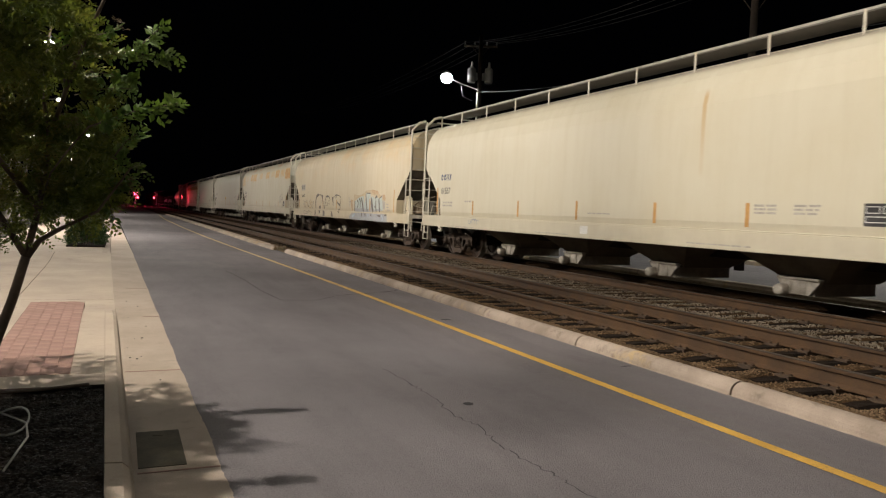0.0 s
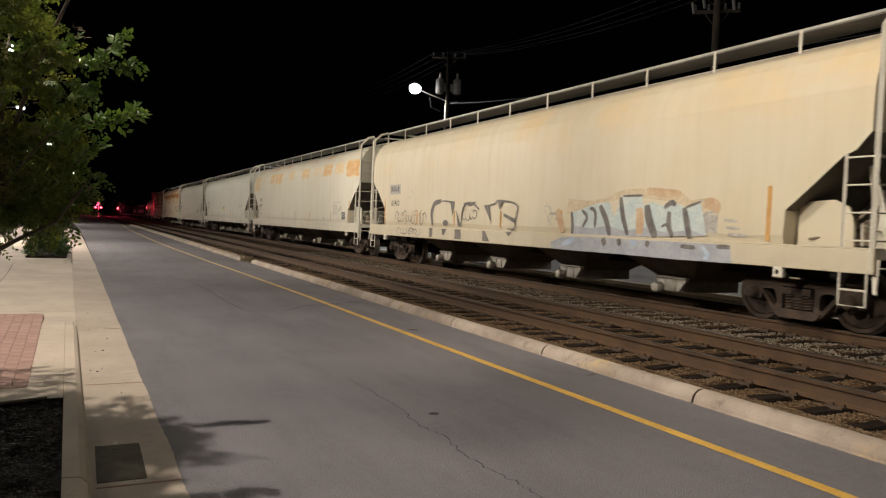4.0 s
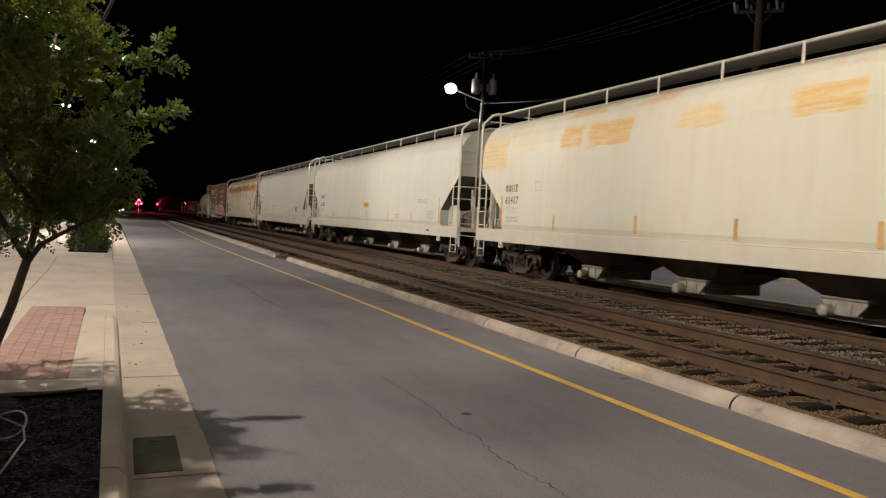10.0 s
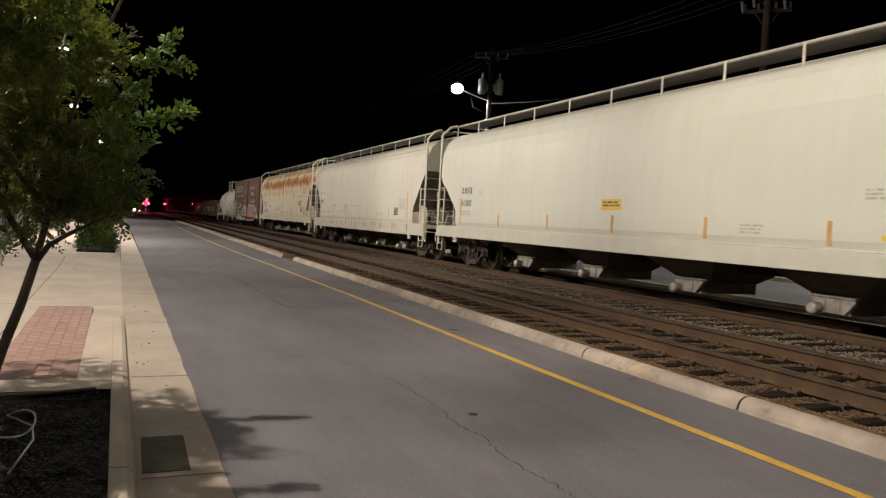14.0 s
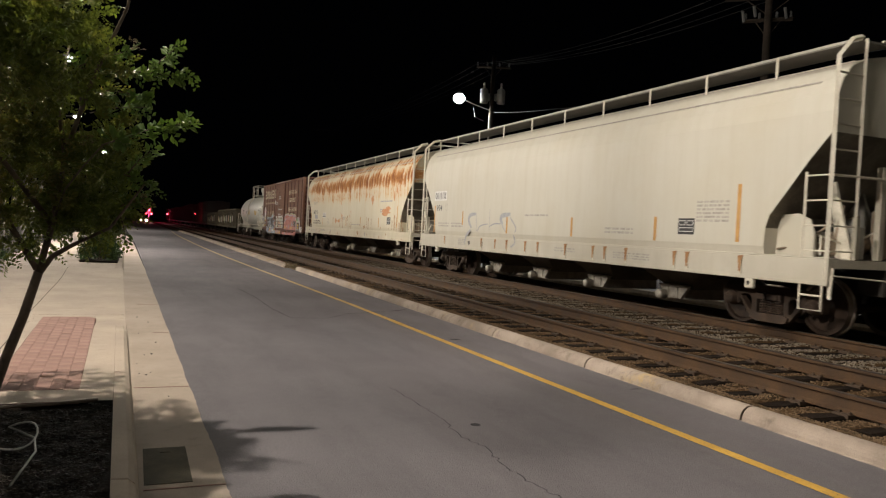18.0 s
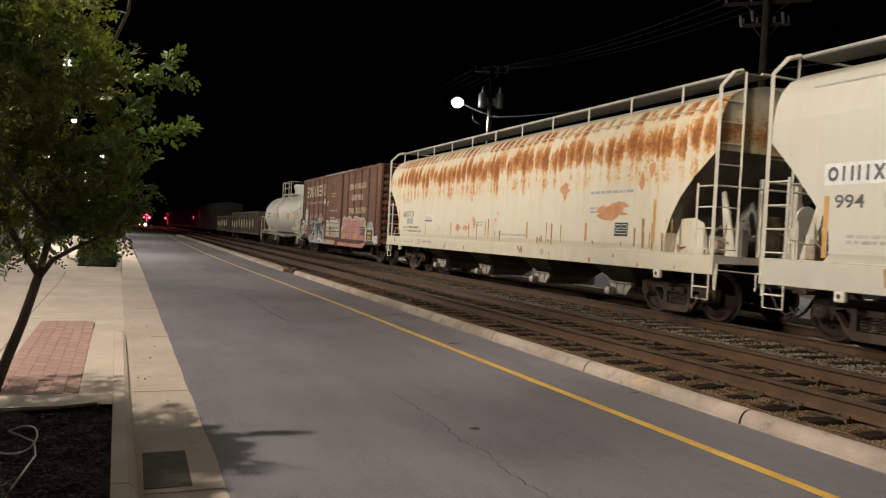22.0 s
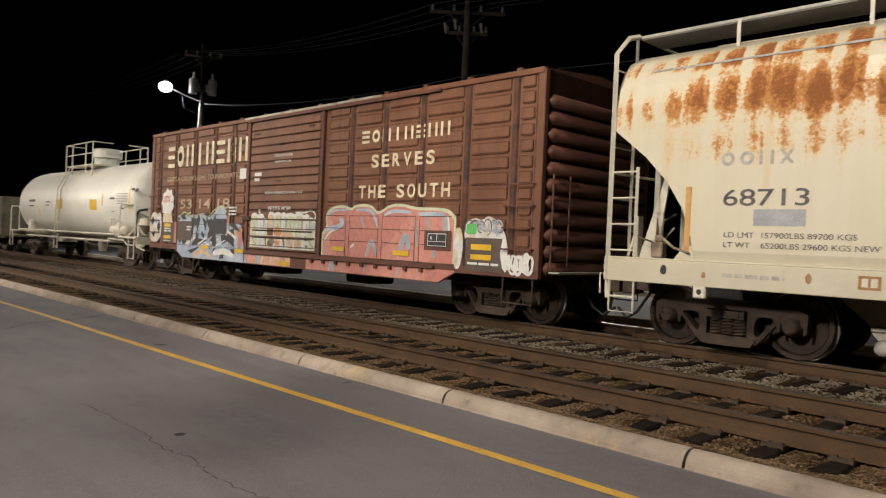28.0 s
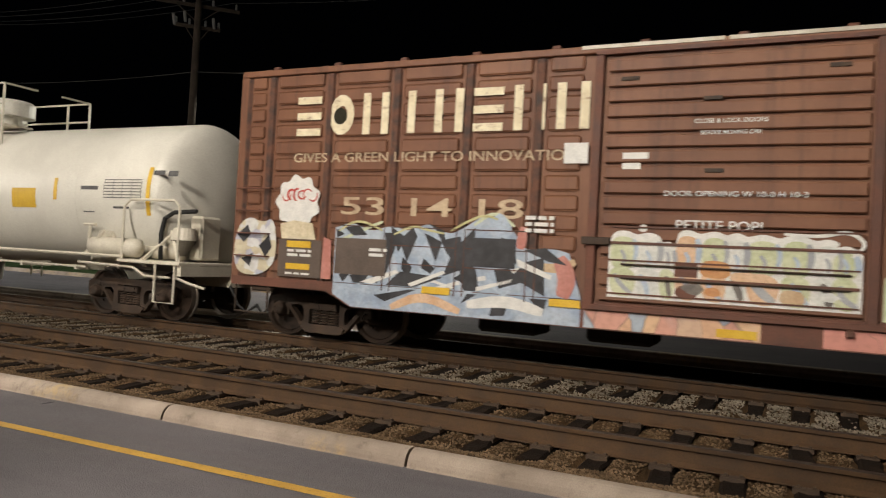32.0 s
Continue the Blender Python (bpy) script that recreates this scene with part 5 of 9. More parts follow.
decal(car_two, [[(-2.55, 1.35), (-2.65, 1.6), (-3.23, 1.56), (-3.81, 1.62), (-4.29, 1.53), (-4.92, 1.61), (-5.43, 1.53), (-6.07, 1.59), (-6.41, 1.5)]], "grey_blue", name="graffiti_letters", lift=0.0095)
for k, (pts, w) in enumerate([([(-2.55, 1.9), (-2.61, 1.65), (-2.6, 1.42)], 0.1), ([(-2.92, 1.93), (-3.15, 1.8), (-2.96, 1.58)], 0.09), ([(-3.19, 1.98), (-3.4, 1.93), (-3.38, 1.58)], 0.09), ([(-3.52, 2.03), (-3.75, 1.74), (-3.87, 1.43)], 0.15), ([(-4.16, 2.19), (-4.23, 1.84), (-4.41, 1.45)], 0.13), ([(-4.92, 2.03), (-4.99, 1.75), (-5.19, 1.43)], 0.2), ([(-5.39, 1.98), (-5.58, 2.09), (-5.67, 2.02)], 0.1), ([(-5.52, 1.91), (-5.5, 1.67), (-5.62, 1.45)], 0.12), ([(-5.88, 1.98), (-5.96, 1.72), (-6.04, 1.44)], 0.14), ([(-4.23, 2.21), (-4.79, 2.21)], 0.05), ([(-5.91, 1.98), (-6.27, 2.08)], 0.05), ([(-5.33, 1.64), (-5.58, 1.71)], 0.06)]):
    decal(car_two, swoosh(pts, w), "dark_spray", name="graffiti_stroke", lift=0.011 + 0.0002 * k)
for k, (pts, w) in enumerate([([(-2.02, 1.95), (-2.13, 1.72), (-2.27, 1.46)], 0.22), ([(-4.71, 1.98), (-4.75, 1.75), (-4.74, 1.47)], 0.22), ([(-4.9, 2.3), (-5.29, 2.25), (-5.78, 2.22)], 0.16), ([(-6.33, 2.06), (-6.62, 2.02), (-6.56, 1.91)], 0.22)]):
    decal(car_two, swoosh(pts, w), "tan_spray", name="graffiti_stroke", lift=0.0102 + 0.0002 * k)
for k, (pts, w) in enumerate([([(-1.71, 1.86), (-2.06, 1.85), (-1.96, 1.72)], 0.07), ([(-6.25, 2.1), (-6.62, 2.11), (-6.71, 1.94), (-6.33, 1.87)], 0.06), ([(-6.79, 1.77), (-7.07, 1.75)], 0.05), ([(-6.83, 1.65), (-7.12, 1.63)], 0.05), ([(-6.88, 1.54), (-7.26, 1.53)], 0.05), ([(-1.96, 1.22), (-1.84, 1.14), (-2.08, 1.09)], 0.06)]):
    decal(car_two, swoosh(pts, w), "faint", name="graffiti_stroke", lift=0.010 + 0.0002 * k)
decal(car_two, [[(-1.83, 1.21), (-2.28, 1.35), (-3.23, 1.38), (-4.12, 1.37), (-5.28, 1.37), (-6.08, 1.37), (-6.68, 1.37), (-6.97, 1.32), (-7.01, 1.07), (-5.79, 1.06), (-4.15, 1.07), (-2.3, 1.07), (-1.88, 1.08)]], "grey_blue", sill, "graffiti_letters")
for k, (pts, w) in enumerate([([(-2.73, 1.32), (-2.29, 1.18)], 0.12), ([(-3.69, 1.37), (-3.77, 1.23)], 0.14), ([(-4.17, 1.37), (-4.23, 1.24)], 0.12), ([(-4.62, 1.35), (-4.6, 1.26)], 0.14), ([(-5.03, 1.36), (-4.99, 1.25)], 0.12), ([(-5.86, 1.3), (-6.21, 1.29)], 0.08), ([(-6.36, 1.32), (-6.54, 1.16), (-6.41, 1.11)], 0.08), ([(-6.69, 1.33), (-6.97, 1.33)], 0.08)]):
    decal(car_two, swoosh(pts, w), "dark_spray" if k % 3 else "pale_blue", sill, "graffiti_stroke", lift=0.008 + 0.0002 * k)
decal(car_two, [rect(-6.15, -6.65, 1.55, 1.86)], "faint", name="stencil_panel", label="grey stencil panel")
strips(car_two, [(-7.62, 1.46, 2.31)])
# third hopper
owner_mark(car_three, 8.14, 2.43, 0.70, 0.20, "ink")
words("61417", car_three, "ink", -SIDE, 8.14, 2.12, 0.20, 0.70, "car_number")
decal(car_three, scribble(8.1, 7.45, 1.82, 2.05, 17, 6, 0.018), "faint", name="graffiti_tag", label="thin grey pen drawing")
decal(car_three, [rect(6.58, 6.30, 2.44, 2.455), rect(6.58, 6.30, 2.665, 2.68), rect(6.58, 6.565, 2.44, 2.68), rect(6.315, 6.30, 2.44, 2.68)], "faint", name="stencil_frame")
strips(car_three, [(8.38, 1.47, 2.33), (5.68, 1.48, 1.83), (2.57, 1.48, 1.86), (-0.11, 1.48, 1.85), (-2.72, 1.48, 1.85), (-6.01, 1.48, 1.86), (-8.4, 1.48, 2.3)])
print_rows(car_three, [(8.05, 1.72, 0.65, 2, 0.05), (-6.32, 2.23, 1.0, 1, 0.045), (-6.32, 2.12, 0.6, 6, 0.045), (-4.8, 1.58, 0.4, 2, 0.04), (-7.0, 1.95, 0.25, 3, 0.03)])
decal(car_three, [blob(-7.35, 2.02, 0.10, 0.10, 2, 20, 0.01)], "faint", name="round_decal")
stencil_panel(car_three, -7.5, 1.55, 0.45, 0.3)
# fourth hopper
owner_mark(car_four, 7.81, 2.43, 0.8, 0.20, "ink")
words("61380", car_four, "ink", -SIDE, 7.80, 2.06, 0.20, 0.70, "car_number")
M["placard"] = surface("yellow_placard", (0.62, 0.38, 0.02), (0.70, 0.46, 0.04), 0.5, 0, 5, 60)
decal(car_four, [rect(0.33, -0.39, 1.97, 2.21)], "placard", name="yellow_placard", label="yellow warning placard")
print_rows(car_four, [(0.27, 2.12, 0.6, 2, 0.04)], "ink", -SIDE - 0.003)
strips(car_four, [(7.9, 1.48, 2.3), (5.29, 1.48, 1.83), (2.63, 1.48, 1.84), (-0.06, 1.48, 1.86), (-2.86, 1.48, 1.86), (-5.43, 1.48, 1.84), (-7.98, 1.48, 2.31)])
print_rows(car_four, [(7.8, 1.86, 0.7, 2, 0.05), (-6.01, 2.27, 0.95, 3, 0.035), (-7.05, 1.86, 0.55, 5, 0.035), (-3.72, 1.72, 0.5, 3, 0.035), (6.6, 2.5, 0.22, 3, 0.03)])
decal(car_four, [blob(-6.35, 1.62, 0.05, 0.05, 3, 10, 0.02)], "placard", name="yellow_dot")
decal(car_four, [rect(-7.05, -7.3, 1.21, 1.27)], "panel", sill, "stencil_panel")
# fifth hopper
decal(car_five, [rect(7.42, 6.38, 2.56, 2.88)], "white", name="paint_patch", label="white painted patch behind the mark")
part("owner_mark", plain_marks(bmesh.new(), -SIDE, 7.36, 2.61, 0.22, 0.245, "ollx", 0.045, 0.009), "ink", car_five)
decal(car_five, [rect(6.43, 6.25, 2.23, 2.245), rect(6.43, 6.25, 2.43, 2.445), rect(6.43, 6.415, 2.23, 2.445), rect(6.265, 6.25, 2.23, 2.445)], "faint", name="stencil_frame")
words("994", car_five, "ink", -SIDE, 7.22, 2.22, 0.20, 0.48, "car_number")
strips(car_five, [(7.40, 1.48, 2.40), (5.06, 1.76, 2.20), (2.06, 1.56, 2.02), (-1.22, 1.56, 2.01), (-4.25, 1.56, 2.03), (-6.42, 1.6, 2.59)])
print_rows(car_five, [(7.0, 1.78, 0.9, 2, 0.05), (5.9, 1.78, 0.9, 2, 0.05), (1.02, 2.04, 1.2, 1, 0.045), (-2.6, 1.75, 1.0, 2, 0.045), (-5.44, 2.28, 0.8, 6, 0.04)])
print_rows(car_five, [(-0.6, 1.25, 0.9, 2, 0.035), (-3.0, 1.25, 1.2, 3, 0.03), (5.2, 1.3, 0.5, 4, 0.03)], x=sill)
stencil_panel(car_five, -4.96, 1.70, 0.44, 0.30)
for k, (pts, w) in enumerate([([(4.04, 2.11), (4.5, 2.08), (4.59, 1.91), (4.34, 1.68)], 0.12), ([(4.04, 2.11), (3.96, 1.58)], 0.03), ([(3.9, 1.58), (3.79, 1.73), (3.52, 1.79), (3.19, 1.81)], 0.04), ([(3.1, 1.74), (2.79, 1.83), (2.38, 1.82)], 0.04), ([(1.83, 2.09), (2.35, 2.06), (2.42, 1.95), (2.27, 1.8)], 0.14), ([(2.31, 1.81), (2.1, 1.6)], 0.04), ([(1.86, 2.01), (1.44, 1.72), (1.53, 1.59)], 0.05), ([(3.13, 2.26), (3.1, 1.62)], 0.02)]):
    decal(car_five, swoosh(pts, w), "grey_blue", name="graffiti_stroke", label="faded grey graffiti outline", lift=0.004 + 0.0002 * k)
for k, (pts, w) in enumerate([([(4.34, 1.62), (4.66, 1.43), (4.71, 1.15)], 0.09), ([(1.55, 1.52), (1.39, 1.31), (1.69, 1.19)], 0.06)]):
    decal(car_five, swoosh(pts, w), "grey_blue", sill, "graffiti_stroke", lift=0.004 + 0.0002 * k)
decal(car_five, [blob(4.4, 1.22, 0.08, 0.07, 2), blob(3.5, 1.22, 0.07, 0.08, 3)], "dark_spray", sill, "graffiti_outline")
for y in (6.3, 3.5, 2.6, 1.9, 0.85, 0.2, -1.1, -2.25, -2.7, -3.45, -4.95, -5.3, -6.6):
    part("rib_stub", boxes((sill - 0.012, sill + 0.01, y - 0.02, y + 0.02, 1.06, 1.37)), "frame_white", car_five)
    decal(car_five, [[(y + 0.06, 1.375), (y - 0.07, 1.385), (y - 0.03, 1.3), (y - 0.01, 1.12), (y + 0.03, 1.1)]], "rust_line", sill, "rust_run", lift=0.015)
# sixth hopper
owner_mark(car_six, 7.30, 2.68, 1.0, 0.18, "faint", "oolx")
words("68713", car_six, "ink", -SIDE, 7.25, 2.16, 0.22, 1.08, "car_number", weight=0.008)
words("LD LMT  157900LBS 89700 KGS", car_six, "ink", -SIDE, 7.22, 1.745, 0.072, 1.60, "load_limit", weight=0.0)
words("LT WT    65200LBS 29600 KGS NEW", car_six, "ink", -SIDE, 7.22, 1.615, 0.072, 1.85, "light_weight", weight=0.0)
decal(car_six, [rect(6.84, 6.20, 1.90, 2.11)], "grey_blue", name="paint_patch", label="pale grey painted-over patch")
decal(car_six, [rect(5.01, 4.27, 1.96, 2.22)], "white", name="white_placard", label="white placard with black print")
print_rows(car_six, [(4.95, 2.14, 0.6, 2, 0.03)], "faint", -SIDE - 0.004)
print_rows(car_six, [(4.97, 1.99, 0.66, 1, 0.07)], "ink", -SIDE - 0.004)
strips(car_six, [(7.78, 1.55, 2.42), (4.97, 1.53, 1.95), (2.70, 1.55, 1.98), (0.17, 1.57, 2.0), (-2.30, 1.57, 2.0), (-5.02, 1.57, 1.97), (-7.40, 1.58, 2.45)])
decal(car_six, [rect(5.58, 5.34, 1.18, 1.34)], "rust_line", sill, "builder_plate", "small rusty framed plate")
decal(car_six, [rect(5.545, 5.475, 1.21, 1.31), rect(5.445, 5.375, 1.21, 1.31)], "frame_white", sill, "builder_plate_window", lift=0.008)
print_rows(car_six, [(5.17, 1.24, 0.95, 1, 0.08), (7.2, 1.22, 0.8, 1, 0.05)], "faint", sill)
decal(car_six, [blob(8.05, 1.27, 0.05, 0.07, 2, 14, 0.02)], "panel", sill, "sill_hole")
decal(car_six, [blob(-4.1, 2.75, 0.18, 0.20, 2, 16, 0.45), blob(-6.0, 2.22, 0.50, 0.14, 3, 22, 0.5), blob(-6.3, 2.36, 0.30, 0.09, 9, 14, 0.5), blob(-7.0, 2.85, 0.10, 0.17, 4, 14, 0.45), blob(-7.3, 3.05, 0.09, 0.13, 5, 12, 0.45)], "primer", name="primer_patch", label="bare red primer patches")
decal(car_six, [blob(2.1, 1.80, 0.18, 0.10, 6, 16, 0.5), blob(1.55, 1.80, 0.22, 0.09, 7, 16, 0.5), blob(0.9, 1.95, 0.08, 0.2, 8, 10, 0.3)], "primer", name="primer_patch")
print_rows(car_six, [(0.8, 1.95, 0.5, 2, 0.05), (-0.8, 1.62, 1.6, 1, 0.05), (-5.2, 2.28, 0.5, 2, 0.05)], "faint")
print_rows(car_six, [(-5.2, 2.62, 1.6, 1, 0.06)], "grey_blue")
stencil_panel(car_six, -6.15, 1.70, 0.46, 0.29)
decal(car_six, scribble(4.1, 3.5, 1.58, 1.95, 9, 5, 0.02), "faint", name="graffiti_tag", label="thin grey pen drawing")
for car, half in ((car_five, half_five), (car_six, half_six)):
    part("roof_seam", boxes((-1.50, -1.455, -half + 0.6, half - 0.6, 4.10, 4.125)), "faint", car, "dark seam along the roof edge")
for y in (3.0, -3.2):
    decal(car_six, [blob(y, 1.24, 0.09, 0.1, 5, 14, 0.05)], "faint", sill, "round_stencil")
for car, dy in zip(HOPPERS, (-0.275, -0.225, -0.05, -0.05, -0.125, 0.05)):
    for ob in car.children:
        if ob not in bare:
            ob.location.y += dy

drip_rng = random.Random(77)
for k in range(22):
    y, top = drip_rng.uniform(-8.2, 1.5), drip_rng.uniform(1.55, 2.1)
    w, low = drip_rng.uniform(0.02, 0.05), drip_rng.uniform(1.44, 1.5)
    decal(car_six, [[(y + w, top), (y - w, top - 0.03), (y - w * 0.5, low), (y + w * 0.4, low)]], "rust_line", name="rust_run", lift=0.0046 + 0.0001 * k)
for k in range(14):
    y, w = drip_rng.uniform(-8.4, 8.2), drip_rng.uniform(0.02, 0.06)
    decal(car_six, [blob(y, drip_rng.uniform(1.13, 1.33), w, w * 1.6, k, 9, 0.35)], "rust_line", sill, "rust_spot", lift=0.006)

# ---- boxcar ----
M["post_rust"] = surface("scabbed_post_paint", (0.036, 0.020, 0.015), (0.135, 0.055, 0.033), 0.75, 0, 5.0, 22, 0.3, 0.01)
# grimy end paint, darkened further to hold the shade on the car's ends
M["box_end"] = surface("shaded_grimy_end_paint", (0.028, 0.014, 0.010), (0.060, 0.028, 0.019), 0.9, 0, 2, 30, 0.3, 0.01)
M["galv_rust"] = surface("rusting_roof_edge", (0.30, 0.26, 0.20), (0.52, 0.50, 0.45), 0.55, 0.2, 2.5, 20)
PANEL, POST, DOOR = -1.600, -1.636, -1.655
boxcar, hb = car_thing("boxcar", 124.0, 139.15, "rust-red boxcar with cream lettering and graffiti along its lower side", "boxcar")
part("body", boxes((PANEL, -PANEL, -hb + 0.05, hb - 0.05, 1.0, 4.36)), "box", boxcar)
POSTS = (-7.5, -6.98, -5.87, -4.69, -3.58, -2.5, 2.5, 3.54, 4.70, 5.87, 6.98, 7.5)
for s in (-1, 1):
    for y in POSTS:
        bm = bmesh.new()
        w = 0.075 if abs(y) < 7.4 else 0.1
        extruded = [(y - w, PANEL + 0.002), (y - w * 0.6, POST), (y + w * 0.6, POST), (y + w, PANEL + 0.002)]
        a = [bm.verts.new((-s * x, yy, 1.02)) for yy, x in extruded]
        b = [bm.verts.new((-s * x, yy, 4.32)) for yy, x in extruded]
        for k in range(4):
            bm.faces.new((a[k], a[(k + 1) % 4], b[(k + 1) % 4], b[k]))
        bm.faces.new(a), bm.faces.new(b)
        part("side_post", bm, "post_rust", boxcar)
    edges = sorted([y for y in POSTS])
    for y0, y1 in zip(edges, edges[1:]):
        if y1 - y0 < 0.3:
            continue
        spans = [(1.79, 2.5), (-2.5, -1.56)] if y0 < 0 < y1 else [(y0, y1)]
        for k in range(12):
            z = 1.22 + 0.265 * k
            for u, v in spans:
                bm = boxes((s * -PANEL * 0.999, s * (-PANEL + 0.03), u + 0.12, v - 0.12, z, z + 0.205), bevel=0.026)
                part("pressed_panel", bm, "box", boxcar)
    part("side_sill", plate(bmesh.new(), [(-hb, 1.12), (-hb, 0.98), (-5.75, 0.98), (-5.3, 0.77), (5.3, 0.77), (5.75, 0.98), (hb, 0.98), (hb, 1.12)], s * 1.60, s * 1.645), "box_dark", boxcar)
    part("eave", boxes((s * 1.56, s * 1.66, -hb, hb, 4.33, 4.43), bevel=0.012), "box", boxcar)
    for u, v in ((1.95, 0.2), (0.15, -1.9), (-1.95, -3.45)):
        part("eave_strip", boxes((s * 1.657, s * 1.672, v, u, 4.385, 4.432)), "galv_rust", boxcar, "bare galvanised roof edge")
    # door with its pressings, tracks, rods and corner posts
    door = part("door", boxes((s * 1.602, s * 1.622, -1.42, 1.62, 1.12, 4.30), bevel=0.006), "box", boxcar)
    for k in range(16):
        z = 1.15 + 0.195 * k
        part("door_pressing", boxes((s * 1.620, s * 1.672, -1.38, 1.58, z, z + 0.155), bevel=0.014), "box", door)
    for y in (-1.47, 1.70):
        part("door_post", boxes((s * 1.60, s * 1.675, y - 0.055, y + 0.055, 1.05, 4.34), bevel=0.008), "box_dark", boxcar)
    part("door_track", boxes((s * 1.60, s * 1.70, -5.2, 1.75, 1.02, 1.09), bevel=0.006), "box_dark", boxcar)
    part("top_track", boxes((s * 1.60, s * 1.69, -5.2, 1.75, 4.30, 4.35)), "box_dark", boxcar)
    for k in range(9):
        part("track_bracket", boxes((s * 1.60, s * 1.705, -4.9 + 0.45 * k, -4.82 + 0.45 * k, 0.94, 1.02)), "box_dark", boxcar)
    for z in (1.45, 1.62):
        part("lock_rod", bars([(s * 1.70, 1.3, z), (s * 1.70, -1.25, z)], radius=0.014), "truck", door)
    part("door_latch", boxes((s * 1.66, s * 1.72, 1.45, 1.82, 1.85, 1.95), bevel=0.01), "truck", door)
    for y, z in ((1.3, 3.95), (-1.05, 3.98), (0.25, 2.78), (0.3, 3.66)):
        part("door_handle", boxes((s * 1.668, s * 1.69, y - 0.11, y + 0.11, z, z + 0.045)), "truck", door)
# roof in pressed sheets
bm = bmesh.new()
extrude_y(bm, [(-1.62, 4.42), (0, 4.56), (1.62, 4.42), (1.62, 4.39), (-1.62, 4.39)], -hb + 0.02, hb - 0.02)
part("roof", bm, "box_dark", boxcar)
for k in range(14):
    y = -hb + 0.5 + k * (2 * hb - 1.0) / 13
    part("roof_rib", extrude_y(bmesh.new(), [(-1.64, 4.44), (0, 4.60), (1.64, 4.44), (1.64, 4.40), (0, 4.55), (-1.64, 4.40)], y - 0.05, y + 0.05), "box_dark", boxcar)
for k in range(13):
    y = -hb + 0.6 + k * (2 * hb - 1.2) / 12
    part("roof_knob", boxes((-1.58, -1.48, y - 0.06, y + 0.06, 4.44, 4.50), bevel=0.015), "box_dark", boxcar)
# ends with deep corrugations, ladders and brake gear
for e in (-1, 1):
    # wall darker than its ridges: shade and catching light put into the paint
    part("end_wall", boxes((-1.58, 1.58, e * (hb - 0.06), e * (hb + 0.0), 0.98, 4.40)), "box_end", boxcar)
    for k in range(11):
        z = 1.15 + 0.275 * k
        bm = bmesh.new()
        lathe(bm, [(-1.52, 0.02), (-1.42, 0.115), (1.42, 0.115), (1.52, 0.02)], "X", (0, e * hb, z), 10)
        part("end_corrugation", bm, "box_dark", boxcar, smooth=True)
    for s in (-1, 1):
        part("corner_post", boxes((s * 1.53, s * 1.64, e * (hb - 0.12), e * (hb + 0.03), 0.98, 4.40), bevel=0.012), "box", boxcar)
    for s in (-1, 1):
        yy = e * (hb - 0.72), e * (hb - 0.08)
        for k in range(4):
            part("grab_iron", bars([(s * 1.64, yy[0], 1.45 + 0.36 * k), (s * 1.71, yy[0], 1.45 + 0.36 * k), (s * 1.71, yy[1], 1.45 + 0.36 * k), (s * 1.64, yy[1], 1.45 + 0.36 * k)], radius=0.014), "box_dark", boxcar)
        part("stirrup", bars([(s * 1.62, yy[0], 1.0), (s * 1.62, yy[0], 0.55), (s * 1.62, yy[1], 0.55), (s * 1.62, yy[1], 1.0)], radius=0.018), "truck", boxcar)
    for x in (-1.45, -1.0):
        part("end_ladder_stile", bars([(x, e * (hb + 0.13), 1.2), (x, e * (hb + 0.13), 2.7)], radius=0.016), "box_dark", boxcar)
    for k in range(5):
        part("end_rung", bars([(-1.45, e * (hb + 0.13), 1.3 + 0.33 * k), (-1.0, e * (hb + 0.13), 1.3 + 0.33 * k)], radius=0.013), "box_dark", boxcar)
part("crossover_platform", boxes((-1.45, 1.45, -hb - 0.32, -hb - 0.1, 1.08, 1.11)), "galv", boxcar)
part("centre_sill", boxes((-0.35, 0.35, -hb, hb, 0.75, 1.0)), "under", boxcar)
part("floor_frame", boxes((-1.5, 1.5, -hb + 0.1, hb - 0.1, 0.95, 1.02)), "under", boxcar)
for y in (-2.2, 1.4, 3.0):
    part("underframe_tank", boxes((-1.1, -0.4, y - 0.45, y + 0.45, 0.55, 0.85), bevel=0.05), "under", boxcar)
trucks(boxcar, (-6.15, 6.15))
coupler(boxcar, hb)

# lettering
LET = PANEL - 0.031
for k, kind in enumerate("eolilell"):
    part("name_block", plain_marks(bmesh.new(), LET, 6.46 - 0.60 * k, 3.36, 0.62, 0.60, kind, 0.125), "cream_old", boxcar, "large worn cream painted shape")
decal(boxcar, [blob(5.66, 3.65, 0.12, 0.13, 2, 20, 0.02)], "soil", LET, "green_dot", "dark green dot inside a letter", 0.008)
words("GIVES A GREEN LIGHT TO INNOVATION", boxcar, "cream_worn", LET, 6.48, 2.95, 0.145, 4.55, "slogan")
words("53 14 18", boxcar, "cream_worn", LET, 5.55, 2.16, 0.27, 2.9, "car_number")
for k, kind in enumerate("eolilell"):
    part("name_block", plain_marks(bmesh.new(), LET, -2.85 - 0.335 * k, 3.48, 0.26, 0.335, kind, 0.062), "cream_old", boxcar, "cream painted shape")
spaced_words("SERVES", boxcar, "cream_old", LET, -3.20, 2.98, 0.255, 0.328, 0.225)
spaced_words("THE", boxcar, "cream_old", LET, -2.82, 2.36, 0.26, 0.315, 0.225)
spaced_words("SOUTH", boxcar, "cream_old", LET, -4.02, 2.36, 0.26, 0.315, 0.225)
DL = DOOR - 0.018
